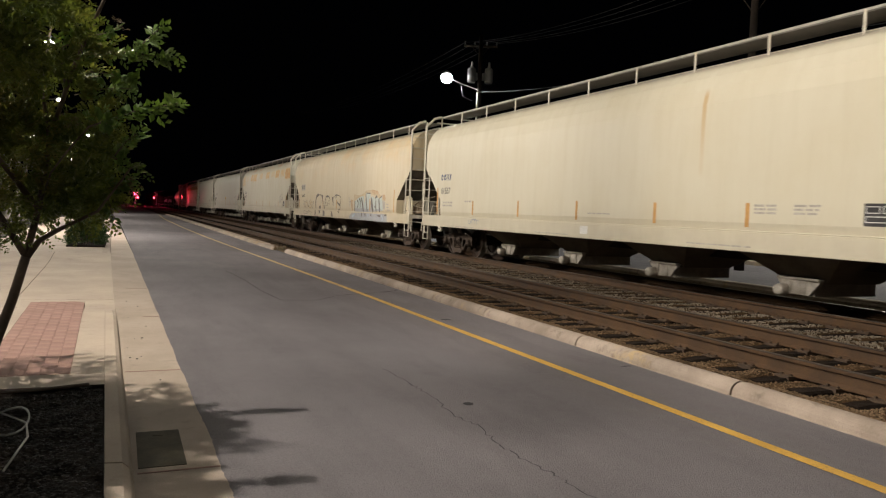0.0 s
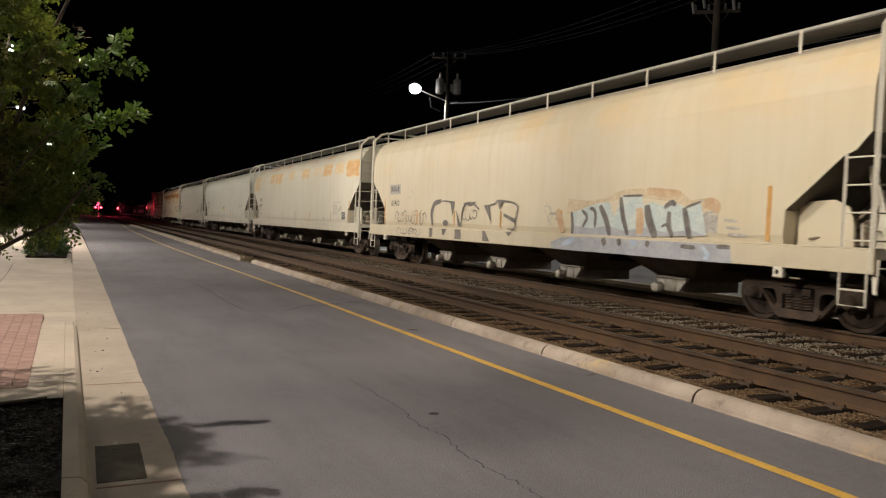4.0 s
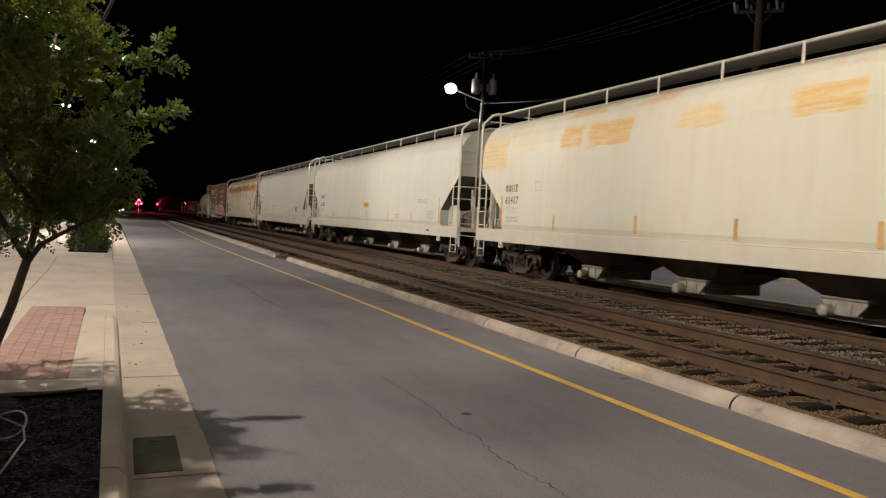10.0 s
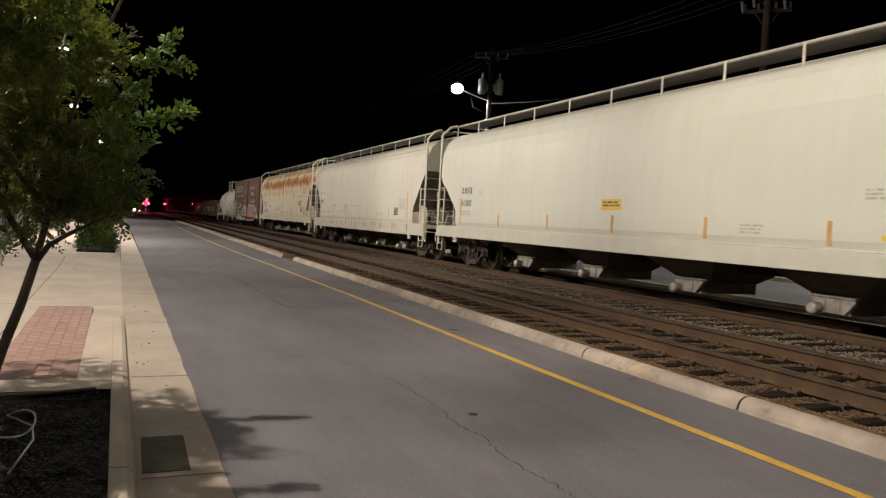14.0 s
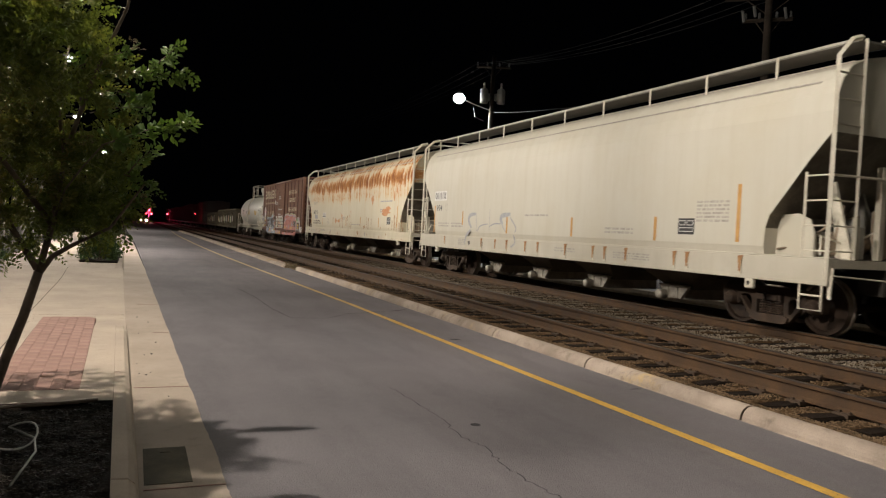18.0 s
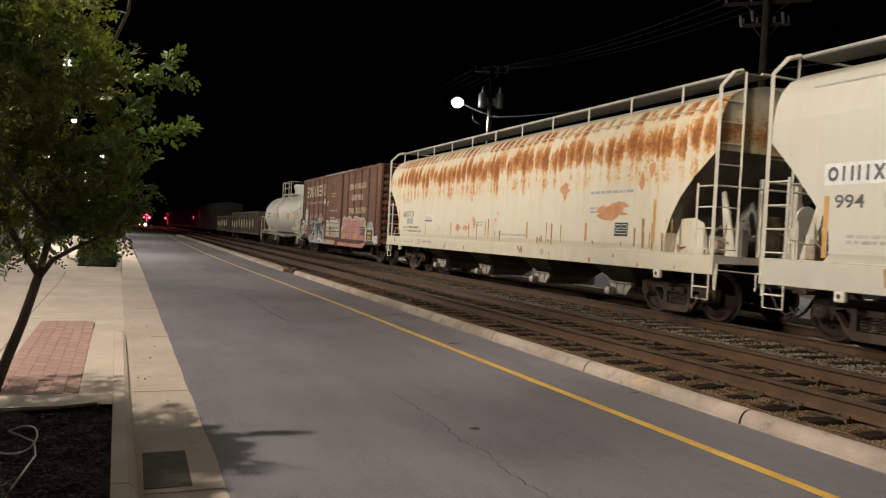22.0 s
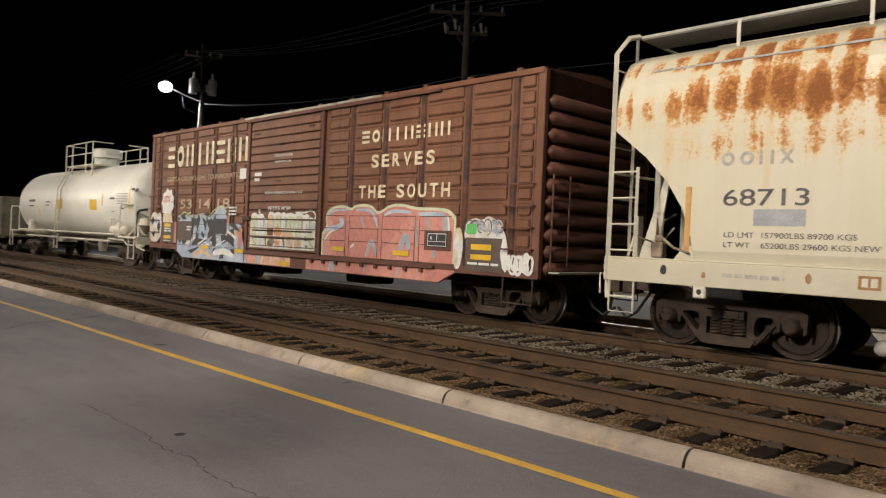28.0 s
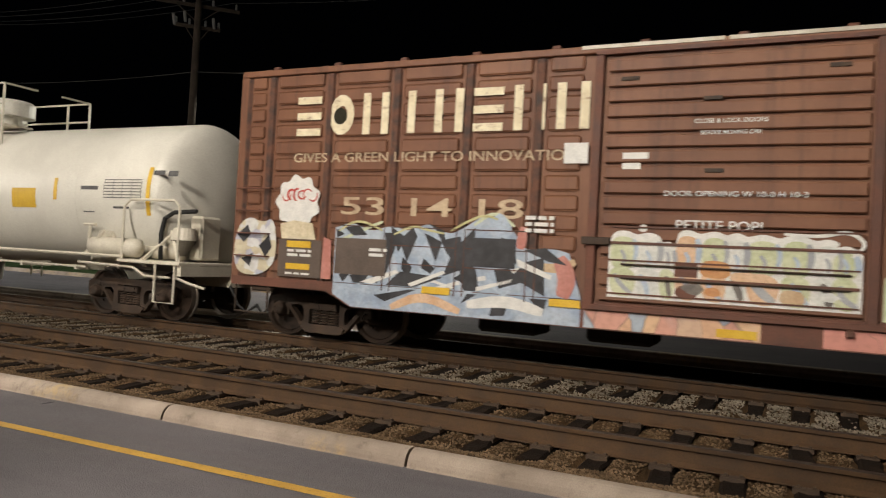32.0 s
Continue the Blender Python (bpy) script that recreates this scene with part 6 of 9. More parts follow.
words("DOOR OPENING W 10-0 H 10-3", boxcar, "white", DL, 0.82, 2.49, 0.065, 1.60, "door_stencil")
words("CLOSE & LOCK DOORS", boxcar, "white", DL, 0.50, 3.38, 0.055, 0.82, "door_stencil")
words("BEFORE MOVING CAR", boxcar, "white", DL, 0.42, 3.24, 0.05, 0.68, "door_stencil")
decal(boxcar, [rect(2.12, 1.80, 2.90, 3.17)], "white", LET, "paper_placard", "torn white paper placard", 0.03)
decal(boxcar, [rect(1.35, 1.03, 2.95, 3.03), rect(1.35, 1.12, 2.82, 2.90)], "white", DL, "paper_placard")
# graffiti: pieces along the lower side
GR = POST - 0.006
SILL = -1.646
top = smooth_line([(5.62, 1.95), (5.3, 2.05), (5.0, 1.9), (4.65, 2.02), (4.35, 1.92), (4.05, 2.08), (3.75, 1.9), (3.5, 2.0), (3.15, 2.24), (2.75, 2.0), (2.6, 1.72), (2.2, 1.78), (1.98, 1.72)])
decal(boxcar, [[(5.62, 1.13)] + top + [(1.80, 1.13)]], "blue_worn", GR, "graffiti_letters", "sharp blue, white and black graffiti letters")
decal(boxcar, [[(5.62, 1.12), (1.8, 1.12), (1.8, 0.78), (5.28, 0.78), (5.62, 0.95)]], "blue_worn", SILL, "graffiti_letters")
for pts, w, m in (([(5.2, 1.15), (4.85, 1.45), (4.5, 1.95)], 0.16, "pale_blue"), ([(4.75, 1.95), (4.45, 1.6), (4.4, 1.2)], 0.20, "pale_blue"), ([(4.3, 1.98), (4.05, 1.65), (4.0, 1.3), (4.15, 1.15)], 0.18, "pale_blue"),
                  ([(3.95, 1.95), (3.7, 1.7), (3.65, 1.45)], 0.16, "pale_blue"), ([(3.45, 1.35), (3.3, 1.15)], 0.26, "pale_blue"), ([(3.1, 1.42), (2.8, 1.15)], 0.22, "pale_blue"), ([(3.05, 2.18), (2.85, 1.9)], 0.26, "pale_blue"),
                  ([(4.6, 1.16), (4.1, 1.28), (3.6, 1.16)], 0.04, "white"), ([(3.9, 1.14), (3.4, 1.28), (3.0, 1.36), (2.6, 1.5)], 0.06, "white"), ([(5.55, 1.75), (5.1, 1.95), (4.8, 2.06)], 0.05, "pale_green"), ([(3.35, 2.05), (3.05, 2.26), (2.75, 2.05)], 0.05, "pale_green"),
                  ([(2.55, 1.55), (2.1, 1.5), (1.9, 1.62)], 0.12, "tan_spray"), ([(2.05, 1.14), (1.98, 1.4), (2.12, 1.66)], 0.24, "pink"), ([(2.62, 2.05), (2.66, 1.75)], 0.14, "pink")):
    decal(boxcar, swoosh(pts, w), m, GR, "graffiti_stroke", lift=0.008 + 0.002 * w)
SHARDS = (
    [(4.76, 1.9), (4.55, 1.91), (4.57, 1.69), (4.72, 1.26), (4.72, 1.69)], [(4.51, 1.8), (4.29, 2.0), (4.22, 1.86), (4.37, 1.49)], [(4.11, 1.92), (3.82, 1.8), (3.91, 1.52), (4.01, 1.72)],
    [(3.82, 1.83), (3.54, 1.89), (3.46, 1.44), (3.79, 1.32), (3.69, 1.58)], [(5.33, 1.25), (4.96, 1.35), (5.07, 1.14), (5.26, 1.14)], [(4.48, 1.35), (3.78, 1.30), (4.23, 1.14), (4.7, 1.14)],
    [(3.29, 1.45), (3.22, 1.14), (3.46, 1.14), (3.51, 1.38)], [(2.81, 1.33), (2.57, 1.58), (2.32, 1.65), (2.29, 1.14), (2.6, 1.29)], [(3.59, 1.74), (3.33, 2.02), (3.30, 1.5), (3.5, 1.24)],
    [(5.60, 1.94), (5.45, 1.86), (5.58, 1.80)], [(4.66, 2.0), (4.40, 1.84), (4.52, 1.62), (4.60, 1.80)], [(4.05, 2.06), (3.92, 1.96), (3.72, 1.60), (3.80, 1.96)], [(4.95, 1.62), (4.80, 1.22), (4.86, 1.14), (5.05, 1.44)], [(4.44, 1.56), (4.28, 1.42), (4.34, 1.24), (4.46, 1.40)],
    [(4.10, 1.56), (3.92, 1.42), (3.98, 1.34), (4.14, 1.42)], [(3.02, 1.46), (2.80, 1.48), (2.62, 1.30), (2.94, 1.20)], [(2.60, 1.74), (2.30, 1.78), (2.00, 1.56), (2.26, 1.60)], [(5.52, 1.24), (5.36, 1.42), (5.30, 1.30), (5.44, 1.14)], [(3.62, 1.30), (3.44, 1.42), (3.30, 1.46), (3.46, 1.24)],
    [(5.45, 1.96), (5.2, 2.0), (5.05, 1.86), (5.3, 1.84)], [(2.95, 1.9), (2.75, 1.85), (2.70, 1.55), (2.88, 1.6)])
for k, shard in enumerate(SHARDS):
    decal(boxcar, [shard], "black_spray", GR, "graffiti_shard", lift=0.0088 + 0.00012 * k)
for k, shard in enumerate(([(4.9, 0.98), (4.3, 1.10), (4.2, 1.10), (4.7, 0.9)], [(3.5, 0.95), (3.25, 1.1), (3.4, 1.1)], [(3.01, 1.07), (2.76, 1.10), (2.84, 0.84), (3.05, 0.82)], [(2.5, 1.1), (2.25, 1.1), (2.3, 0.9)])):
    decal(boxcar, [shard], "black_spray", SILL, "graffiti_shard", lift=0.006 + 0.0001 * k)
for k, shard in enumerate(([(5.14, 1.16), (4.54, 1.37), (4.48, 1.33), (4.94, 1.14)], [(3.27, 1.2), (2.75, 1.34), (2.78, 1.29), (3.27, 1.14)], [(4.34, 1.18), (3.78, 1.40), (3.75, 1.36), (4.28, 1.14)], [(2.7, 1.62), (2.2, 1.42), (2.22, 1.36), (2.68, 1.52)])):
    decal(boxcar, [shard], "white", GR, "graffiti_shard", lift=0.0105 + 0.0001 * k)
for pts in ([(5.55, 1.9), (5.3, 2.06), (5.05, 2.04), (4.8, 1.93)], [(4.6, 1.88), (4.3, 2.02), (4.05, 1.96), (3.8, 1.92)], [(3.7, 1.96), (3.45, 2.1), (3.2, 2.2), (3.0, 2.14)]):
    decal(boxcar, swoosh(pts, 0.035), "yellow_spray", GR, "graffiti_stroke", lift=0.0125)
decal(boxcar, swoosh([(4.6, 0.82), (4.1, 1.04), (3.5, 0.84)], 0.13), "peach", SILL, "graffiti_stroke", lift=0.008)
decal(boxcar, swoosh([(3.4, 0.95), (2.8, 1.05), (2.3, 0.92)], 0.16), "white", SILL, "graffiti_stroke", lift=0.008)
cloud = [(6.35 + (0.40 + 0.03 * math.cos(9 * q)) * math.cos(q), 2.33 + (0.40 + 0.035 * math.cos(9 * q)) * math.sin(q)) for q in (2 * math.pi * k / 72 for k in range(72))]
decal(boxcar, [cloud], "white", GR, "graffiti_ground", "white scalloped cloud with a red tag", 0.004)
decal(boxcar, [[(y, z) for y, z in ((6.62, 1.75), (6.66, 1.98), (6.40, 2.04), (6.05, 2.0), (5.98, 1.75))]], "cream", GR, "graffiti_ground", "cream foot under the cloud", 0.006)
decal(boxcar, scribble(6.62, 6.02, 2.33, 2.55, 6, 6, 0.035), "red_spray", GR, "graffiti_tag", lift=0.010)
decal(boxcar, [smooth_line([(7.55, 1.2), (7.55, 1.85), (7.3, 2.1), (7.0, 1.98), (6.8, 2.08), (6.7, 1.7), (6.75, 1.3), (7.1, 1.12)], True)], "shards_end", GR - 0.006, "graffiti_letters", "white blots at the car's end", 0.004)
for k, shard in enumerate(([(7.50, 1.78), (7.30, 1.95), (7.22, 1.80), (7.36, 1.66)], [(7.05, 1.62), (6.86, 1.80), (6.80, 1.60), (6.92, 1.44)], [(7.40, 1.40), (7.16, 1.50), (7.22, 1.28)])):
    decal(boxcar, [shard], "black_spray", GR - 0.006, "graffiti_shard", lift=0.008 + 0.0002 * k)
decal(boxcar, [[(5.84, 1.16), (5.66, 1.16), (5.68, 1.75), (5.82, 1.80)]], "pink", GR, "graffiti_stroke", lift=0.018)
# bubble letters across the door
BUBBLES = ((1.46, 0.38, 2.02, "yellow_green"), (1.14, 0.36, 2.00, "white"), (0.84, 0.22, 1.90, "white"), (0.66, 0.32, 2.05, "peach"), (0.36, 0.34, 2.04, "yellow_green"), (0.08, 0.28, 2.03, "white"),
           (-0.14, 0.42, 2.02, "yellow_green"), (-0.52, 0.36, 2.03, "yellow_green"), (-0.86, 0.32, 1.99, "white"), (-1.04, 0.31, 1.92, "yellow_green"))
edge = [(1.46, 1.88)]
for y, w, z, m in BUBBLES:
    edge += [(y - 0.12 * w, z), (y - 0.5 * w, z + 0.035), (y - 0.88 * w, z - 0.02)]
decal(boxcar, [[(1.46, 1.20)] + smooth_line(edge, False, 2) + [(-1.36, 1.84), (-1.36, 1.20)]], "white", DL, "graffiti_letters", "row of white and pale green bubble letters across the door")
for k, (y, w, z, m) in enumerate(BUBBLES):
    g = random.Random(200 + k)
    top_z = z - 0.05
    body = [(y - 0.06 * w, 1.62), (y - 0.05 * w, top_z - 0.08), (y - 0.25 * w, top_z), (y - 0.65 * w, top_z), (y - 0.93 * w, top_z - 0.07), (y - 0.90 * w, 1.66), (y - 0.72 * w, 1.56), (y - 0.30 * w, 1.55)]
    foot = [(y - 0.02 * w, 1.56), (y - 0.55 * w, 1.60), (y - 0.95 * w, 1.50), (y - 0.85 * w, 1.24), (y - 0.5 * w, 1.21), (y - 0.12 * w, 1.26)]
    decal(boxcar, [smooth_line(body, True)], m if m != "white" else "pale_white", DL, "graffiti_letters", lift=0.006 + 0.0001 * k)
    decal(boxcar, [smooth_line(foot, True)], ("yellow_green", "pale_white", "yellow_green", "peach", "peach", "pale_white", "peach", "yellow_green", "pale_white", "yellow_green")[k], DL, "graffiti_letters", lift=0.0074 + 0.0001 * k)
    decal(boxcar, swoosh([(y - 0.80 * w, top_z - 0.03), (y - 0.92 * w, top_z - 0.16), (y - 0.84 * w, 1.66)], 0.055 + 0.02 * (k % 2)), "grey_blue" if k % 3 else "pale_blue", DL, "graffiti_stroke", lift=0.0088)
    decal(boxcar, swoosh([(y - 0.40 * w, 1.80), (y - 0.55 * w, 1.72), (y - 0.48 * w, 1.64)], 0.045), "pale_blue" if k % 2 else "grey_blue", DL, "graffiti_stroke", lift=0.0092)
    decal(boxcar, swoosh([(y - g.uniform(0.2, 0.5) * w, 1.50), (y - g.uniform(0.3, 0.7) * w, 1.38), (y - g.uniform(0.5, 0.9) * w, 1.26)], g.uniform(0.05, 0.11)), ("grey_blue", "pale_blue", "dark_spray")[k % 3], DL, "graffiti_stroke", lift=0.0096)
for k, (y0, y1, z0, z1, m) in enumerate(((0.36, 0.0, 1.50, 1.72, "orange_spray"), (0.02, -0.34, 1.46, 1.60, "peach"), (0.64, 0.37, 1.24, 1.40, "box_dark"), (-0.52, -0.80, 1.24, 1.42, "tan_spray"), (0.30, 0.10, 1.28, 1.40, "orange_spray"))):
    decal(boxcar, [smooth_line([(y0, z0 + 0.03), (y0 - 0.02, z1 - 0.02), ((y0 + y1) / 2, z1), (y1 + 0.02, z1 - 0.03), (y1, z0 + 0.02), ((y0 + y1) / 2, z0)], True, 1)], m, DL, "graffiti_stroke", lift=0.0102 + 0.0002 * k)
decal(boxcar, [blob(0.42, 1.36, 0.13, 0.07, 41, 12, 0.25)], "dark_spray", DL, "graffiti_stroke", lift=0.0116)
decal(boxcar, [blob(-0.98, 1.36, 0.17, 0.06, 42, 12, 0.3)], "pale_white", DL, "graffiti_stroke", lift=0.0116)
decal(boxcar, [blob(1.05, 2.08, 0.06, 0.05, 43, 10, 0.2)], "white", DL, "graffiti_stroke", lift=0.0050)
decal(boxcar, [rect(0.65, 0.38, 1.50, 1.68)], "box_dark", DL, "bare_patch", lift=0.012)
words("PETITE POP!", boxcar, "white", DL, 0.66, 2.08, 0.12, 0.98, "graffiti_tag")
decal(boxcar, swoosh([(-0.55, 2.06), (-0.95, 2.04), (-1.2, 2.12), (-1.4, 1.98), (-1.25, 1.82)], 0.045), "white", DL, "graffiti_tag", lift=0.012)
decal(boxcar, [rect(1.75, -0.35, 0.785, 1.015)], "shards_sill", SILL, "graffiti_ground", "tan and salmon overspray on the sill", 0.004)
decal(boxcar, [rect(-0.4, -1.0, 0.785, 1.015)], "box_dark", SILL, "repainted_panel", lift=0.004)
# dark strips for door rods and the painted-in shade of the grooves
for k in range(5):
    z = 1.24 + 0.21 * k
    part("door_groove", boxes((DL - 0.018, DL - 0.006, -1.34, 1.46, z, z + (0.035 if k % 2 else 0.02))), "box_dark", boxcar)
# big salmon letters
shape = [(-1.62, 1.13), (-1.62, 1.55), (-1.80, 1.72), (-1.72, 1.95), (-1.95, 2.14), (-2.35, 2.17), (-2.62, 2.08), (-2.72, 2.17), (-3.25, 2.18), (-3.45, 2.02), (-3.62, 2.05), (-3.85, 2.17), (-4.25, 2.18), (-4.62, 2.10), (-5.2, 2.10), (-5.50, 2.06), (-5.66, 1.92), (-5.66, 1.13)]
big = [shape[0]] + smooth_line(shape[1:-1]) + [shape[-1]]
decal(boxcar, [[(y - (0.05 if y < -5 else -0.05 if y > -2 else 0), z + (0.055 if z > 1.2 else 0)) for y, z in big]], "pale_green", GR, "graffiti_outline", "pale green outline of large letters", 0.003)
decal(boxcar, [big], "shards_pink", GR, "graffiti_letters", "large salmon pink graffiti letters", 0.006)
# shade of the panel creases and post edges, drawn as dark post-paint lines
for y0, y1 in ((-2.42, -1.62), (-3.50, -2.58), (-4.61, -3.66), (-5.60, -4.77), (4.62, 3.62), (3.46, 2.58), (5.55, 4.78)):
    for k in range(3):
        z = 1.45 + 0.265 * k
        decal(boxcar, [rect(y0, y1, z, z + 0.014)], "post_rust", GR, "panel_crease", lift=0.0125)
for y in (-2.5, -3.58, -4.69, 2.5, 3.54, 4.70):
    for w in (-0.07, 0.055):
        decal(boxcar, [[(y + w, 1.05), (y + w + 0.02, 1.05), (y + w + 0.016, 2.0), (y + w + 0.004, 2.0)]], "post_rust", GR, "post_crease", lift=0.013)
decal(boxcar, [[(-1.0, 0.785), (-5.3, 0.785), (-5.72, 0.99), (-5.72, 1.015), (-1.0, 1.015)]], "shards_pink", SILL, "graffiti_letters")
LETTER_EDGES = (([(-1.75, 2.0), (-2.0, 2.1), (-2.5, 2.12)], 0.05, "pale_blue"), ([(-2.78, 2.1), (-3.25, 2.12), (-3.42, 1.95), (-3.5, 1.75)], 0.07, "pale_blue"), ([(-3.7, 2.0), (-3.95, 2.1), (-4.5, 2.06)], 0.07, "pale_blue"), ([(-4.7, 2.03), (-5.4, 2.03)], 0.08, "pale_blue"),
)
LETTER_SHADES = (([(-1.72, 1.68), (-1.95, 1.72), (-2.2, 1.75), (-2.38, 1.86), (-2.2, 1.92)], 0.11, "pale_blue"), ([(-1.68, 1.45), (-1.85, 1.62), (-2.1, 1.70)], 0.05, "white"), ([(-2.95, 1.98), (-3.05, 1.75)], 0.07, "grey_blue"), ([(-3.18, 1.16), (-3.26, 1.42), (-3.34, 1.5), (-3.5, 1.2)], 0.10, "grey_blue"), ([(-3.15, 1.16), (-3.24, 1.48)], 0.03, "white"),
                  ([(-4.2, 1.22), (-4.25, 1.5), (-4.4, 1.62), (-4.48, 1.35)], 0.16, "grey_blue"), ([(-4.15, 1.2), (-4.2, 1.5), (-4.38, 1.66)], 0.03, "white"), ([(-4.62, 1.95), (-4.68, 1.4)], 0.06, "grey_blue"), ([(-4.95, 2.0), (-5.0, 1.72)], 0.07, "grey_blue"), ([(-5.42, 2.0), (-5.46, 1.72)], 0.14, "grey_blue"), ([(-5.5, 2.0), (-5.55, 1.7)], 0.05, "white"), ([(-5.2, 1.36), (-5.15, 1.22)], 0.10, "grey_blue"),
                  ([(-2.62, 1.33), (-2.75, 1.40)], 0.05, "white"))
for pts, w, m in LETTER_EDGES + LETTER_SHADES:
    decal(boxcar, swoosh(pts, w), m, GR, "graffiti_stroke", lift=0.011 + 0.01 * w)
for pts, w, m in (([(-1.95, 0.8), (-2.02, 1.0)], 0.22, "grey_blue"), ([(-1.88, 0.8), (-1.95, 1.0)], 0.04, "white"), ([(-3.1, 0.82), (-3.15, 1.0)], 0.05, "grey_blue"), ([(-4.1, 0.8), (-4.2, 1.0)], 0.06, "grey_blue")):
    decal(boxcar, swoosh(pts, w), m, SILL, "graffiti_stroke", lift=0.007)
decal(boxcar, [smooth_line([(-5.68, 1.05), (-5.66, 1.75), (-5.85, 1.82), (-5.92, 1.5), (-5.86, 1.05)], True)], "shards_end", GR, "graffiti_letters", lift=0.008)
decal(boxcar, [smooth_line([(-5.95, 1.5), (-5.93, 1.85), (-6.15, 1.98), (-6.35, 1.92), (-6.5, 2.02), (-6.75, 1.9), (-6.9, 1.7), (-7.0, 1.35), (-6.85, 1.3), (-6.85, 1.6)], True)], "shards_end", GR, "graffiti_letters", "white and cream graffiti at the car's end", 0.010)
decal(boxcar, [rect(-6.0, -6.23, 1.69, 1.86)], "green_sticker", GR, "green_sticker", "bright green sticker", 0.022)
decal(boxcar, scribble(-6.9, -7.5, 1.03, 1.42, 31, 7, 0.075), "white", GR, "graffiti_tag", "white scribbled tag at the car's corner", 0.012)
decal(boxcar, scribble(-6.92, -7.48, 1.02, 1.36, 33, 5, 0.05), "white", GR, "graffiti_tag", lift=0.016)
decal(boxcar, scribble(-5.98, -6.85, 1.66, 1.96, 35, 6, 0.03), "dark_spray", GR, "graffiti_tag", lift=0.016)
decal(boxcar, scribble(-6.2, -6.8, 1.72, 1.94, 37, 4, 0.05), "grey_blue", GR, "graffiti_tag", lift=0.019)
decal(boxcar, [[(-6.84, 1.62), (-6.80, 1.35), (-6.86, 1.12), (-6.93, 1.05), (-6.97, 1.3), (-6.93, 1.6)]], "white", GR, "graffiti_stroke", lift=0.018)
# painted-out panels, amber patches and the stencil panel
decal(boxcar, [rect(6.66, 5.86, 1.16, 1.74), rect(5.60, 4.72, 1.26, 1.80), rect(-5.98, -6.85, 1.04, 1.62)], "panel_brown", GR, "repainted_panel", "dull brown repainted panel", 0.013)
decal(boxcar, [rect(3.36, 2.72, 1.48, 1.88)], "black_spray", GR, "repainted_panel", "blacked-out panel", 0.013)
decal(boxcar, [rect(a, b, c, d) for a, b, c, d in ((6.5, 6.05, 1.62, 1.72), (6.5, 6.05, 1.28, 1.37), (4.1, 3.66, 1.06, 1.16), (2.22, 1.80, 1.02, 1.12), (-1.96, -2.42, 1.24, 1.33), (-4.02, -4.48, 1.22, 1.32), (-6.12, -6.6, 1.41, 1.51), (-6.12, -6.6, 1.24, 1.33))], "placard", GR, "amber_reflector", "yellow reflective patches", 0.024)
decal(boxcar, [rect(0.14, -0.31, 0.81, 0.91)], "placard", -1.646, "amber_reflector", lift=0.012)
print_rows(boxcar, [(6.48, 1.55, 0.45, 2, 0.04), (6.5, 1.2, 0.45, 1, 0.03), (5.0, 1.62, 0.3, 2, 0.045), (-6.05, 1.15, 0.75, 1, 0.04), (2.6, 2.15, 0.4, 3, 0.05)], "white", GR - 0.024)
decal(boxcar, [rect(-4.9, -5.62, 1.36, 1.72)], "box_dark", GR, "repainted_panel", lift=0.017)
decal(boxcar, [rect(-4.97, -5.52, 1.42, 1.69)], "panel", GR, "stencil_panel", "black stencil panel with white grid", 0.021)
decal(boxcar, [rect(-5.0, -5.49, 1.66, 1.675), rect(-5.0, -5.49, 1.52, 1.53), rect(-5.0, -5.49, 1.44, 1.45), rect(-5.0, -5.012, 1.44, 1.67), rect(-5.24, -5.255, 1.52, 1.67), rect(-5.48, -5.492, 1.44, 1.67), rect(-5.08, -5.11, 1.56, 1.62)], "white", GR, "panel_grid", lift=0.025)

# ---- tank car ----
tank_car, ht = car_thing("tank_car", 140.35, 154.85, "clean white tank car with a railed top platform", "tank car")
R, ZC = 1.46, 2.46
L = 6.35
dome = [(-L - 0.42 * math.cos(a), R * math.sin(a) + 1e-4) for a in np.linspace(0.02, math.pi / 2, 9)]
shell = lathe(bmesh.new(), dome + [(-2, R), (2, R)] + [(-y, rr) for y, rr in reversed(dome)], "Y", (0, 0, ZC), 56)
part("shell", shell, "tank", tank_car, smooth=True)
for y in (-4.4, -1.4, 1.5, 4.4):
    part("weld_band", lathe(bmesh.new(), [(y - 0.02, R + 0.004), (y + 0.02, R + 0.004)], "Y", (0, 0, ZC), 56, False), "tank", tank_car)
bm = lathe(bmesh.new(), [(3.75, 0.46), (4.30, 0.46), (4.34, 0.40), (4.36, 0.02)], "Z", (0, 0, 0), 24)
part("manway", bm, "tank", tank_car)
part("dome_cover", lathe(bmesh.new(), [(4.30, 0.56), (4.60, 0.56), (4.66, 0.50), (4.68, 0.02)], "Z", (0, -0.1, 0), 28), "tank", tank_car, "white valve housing")
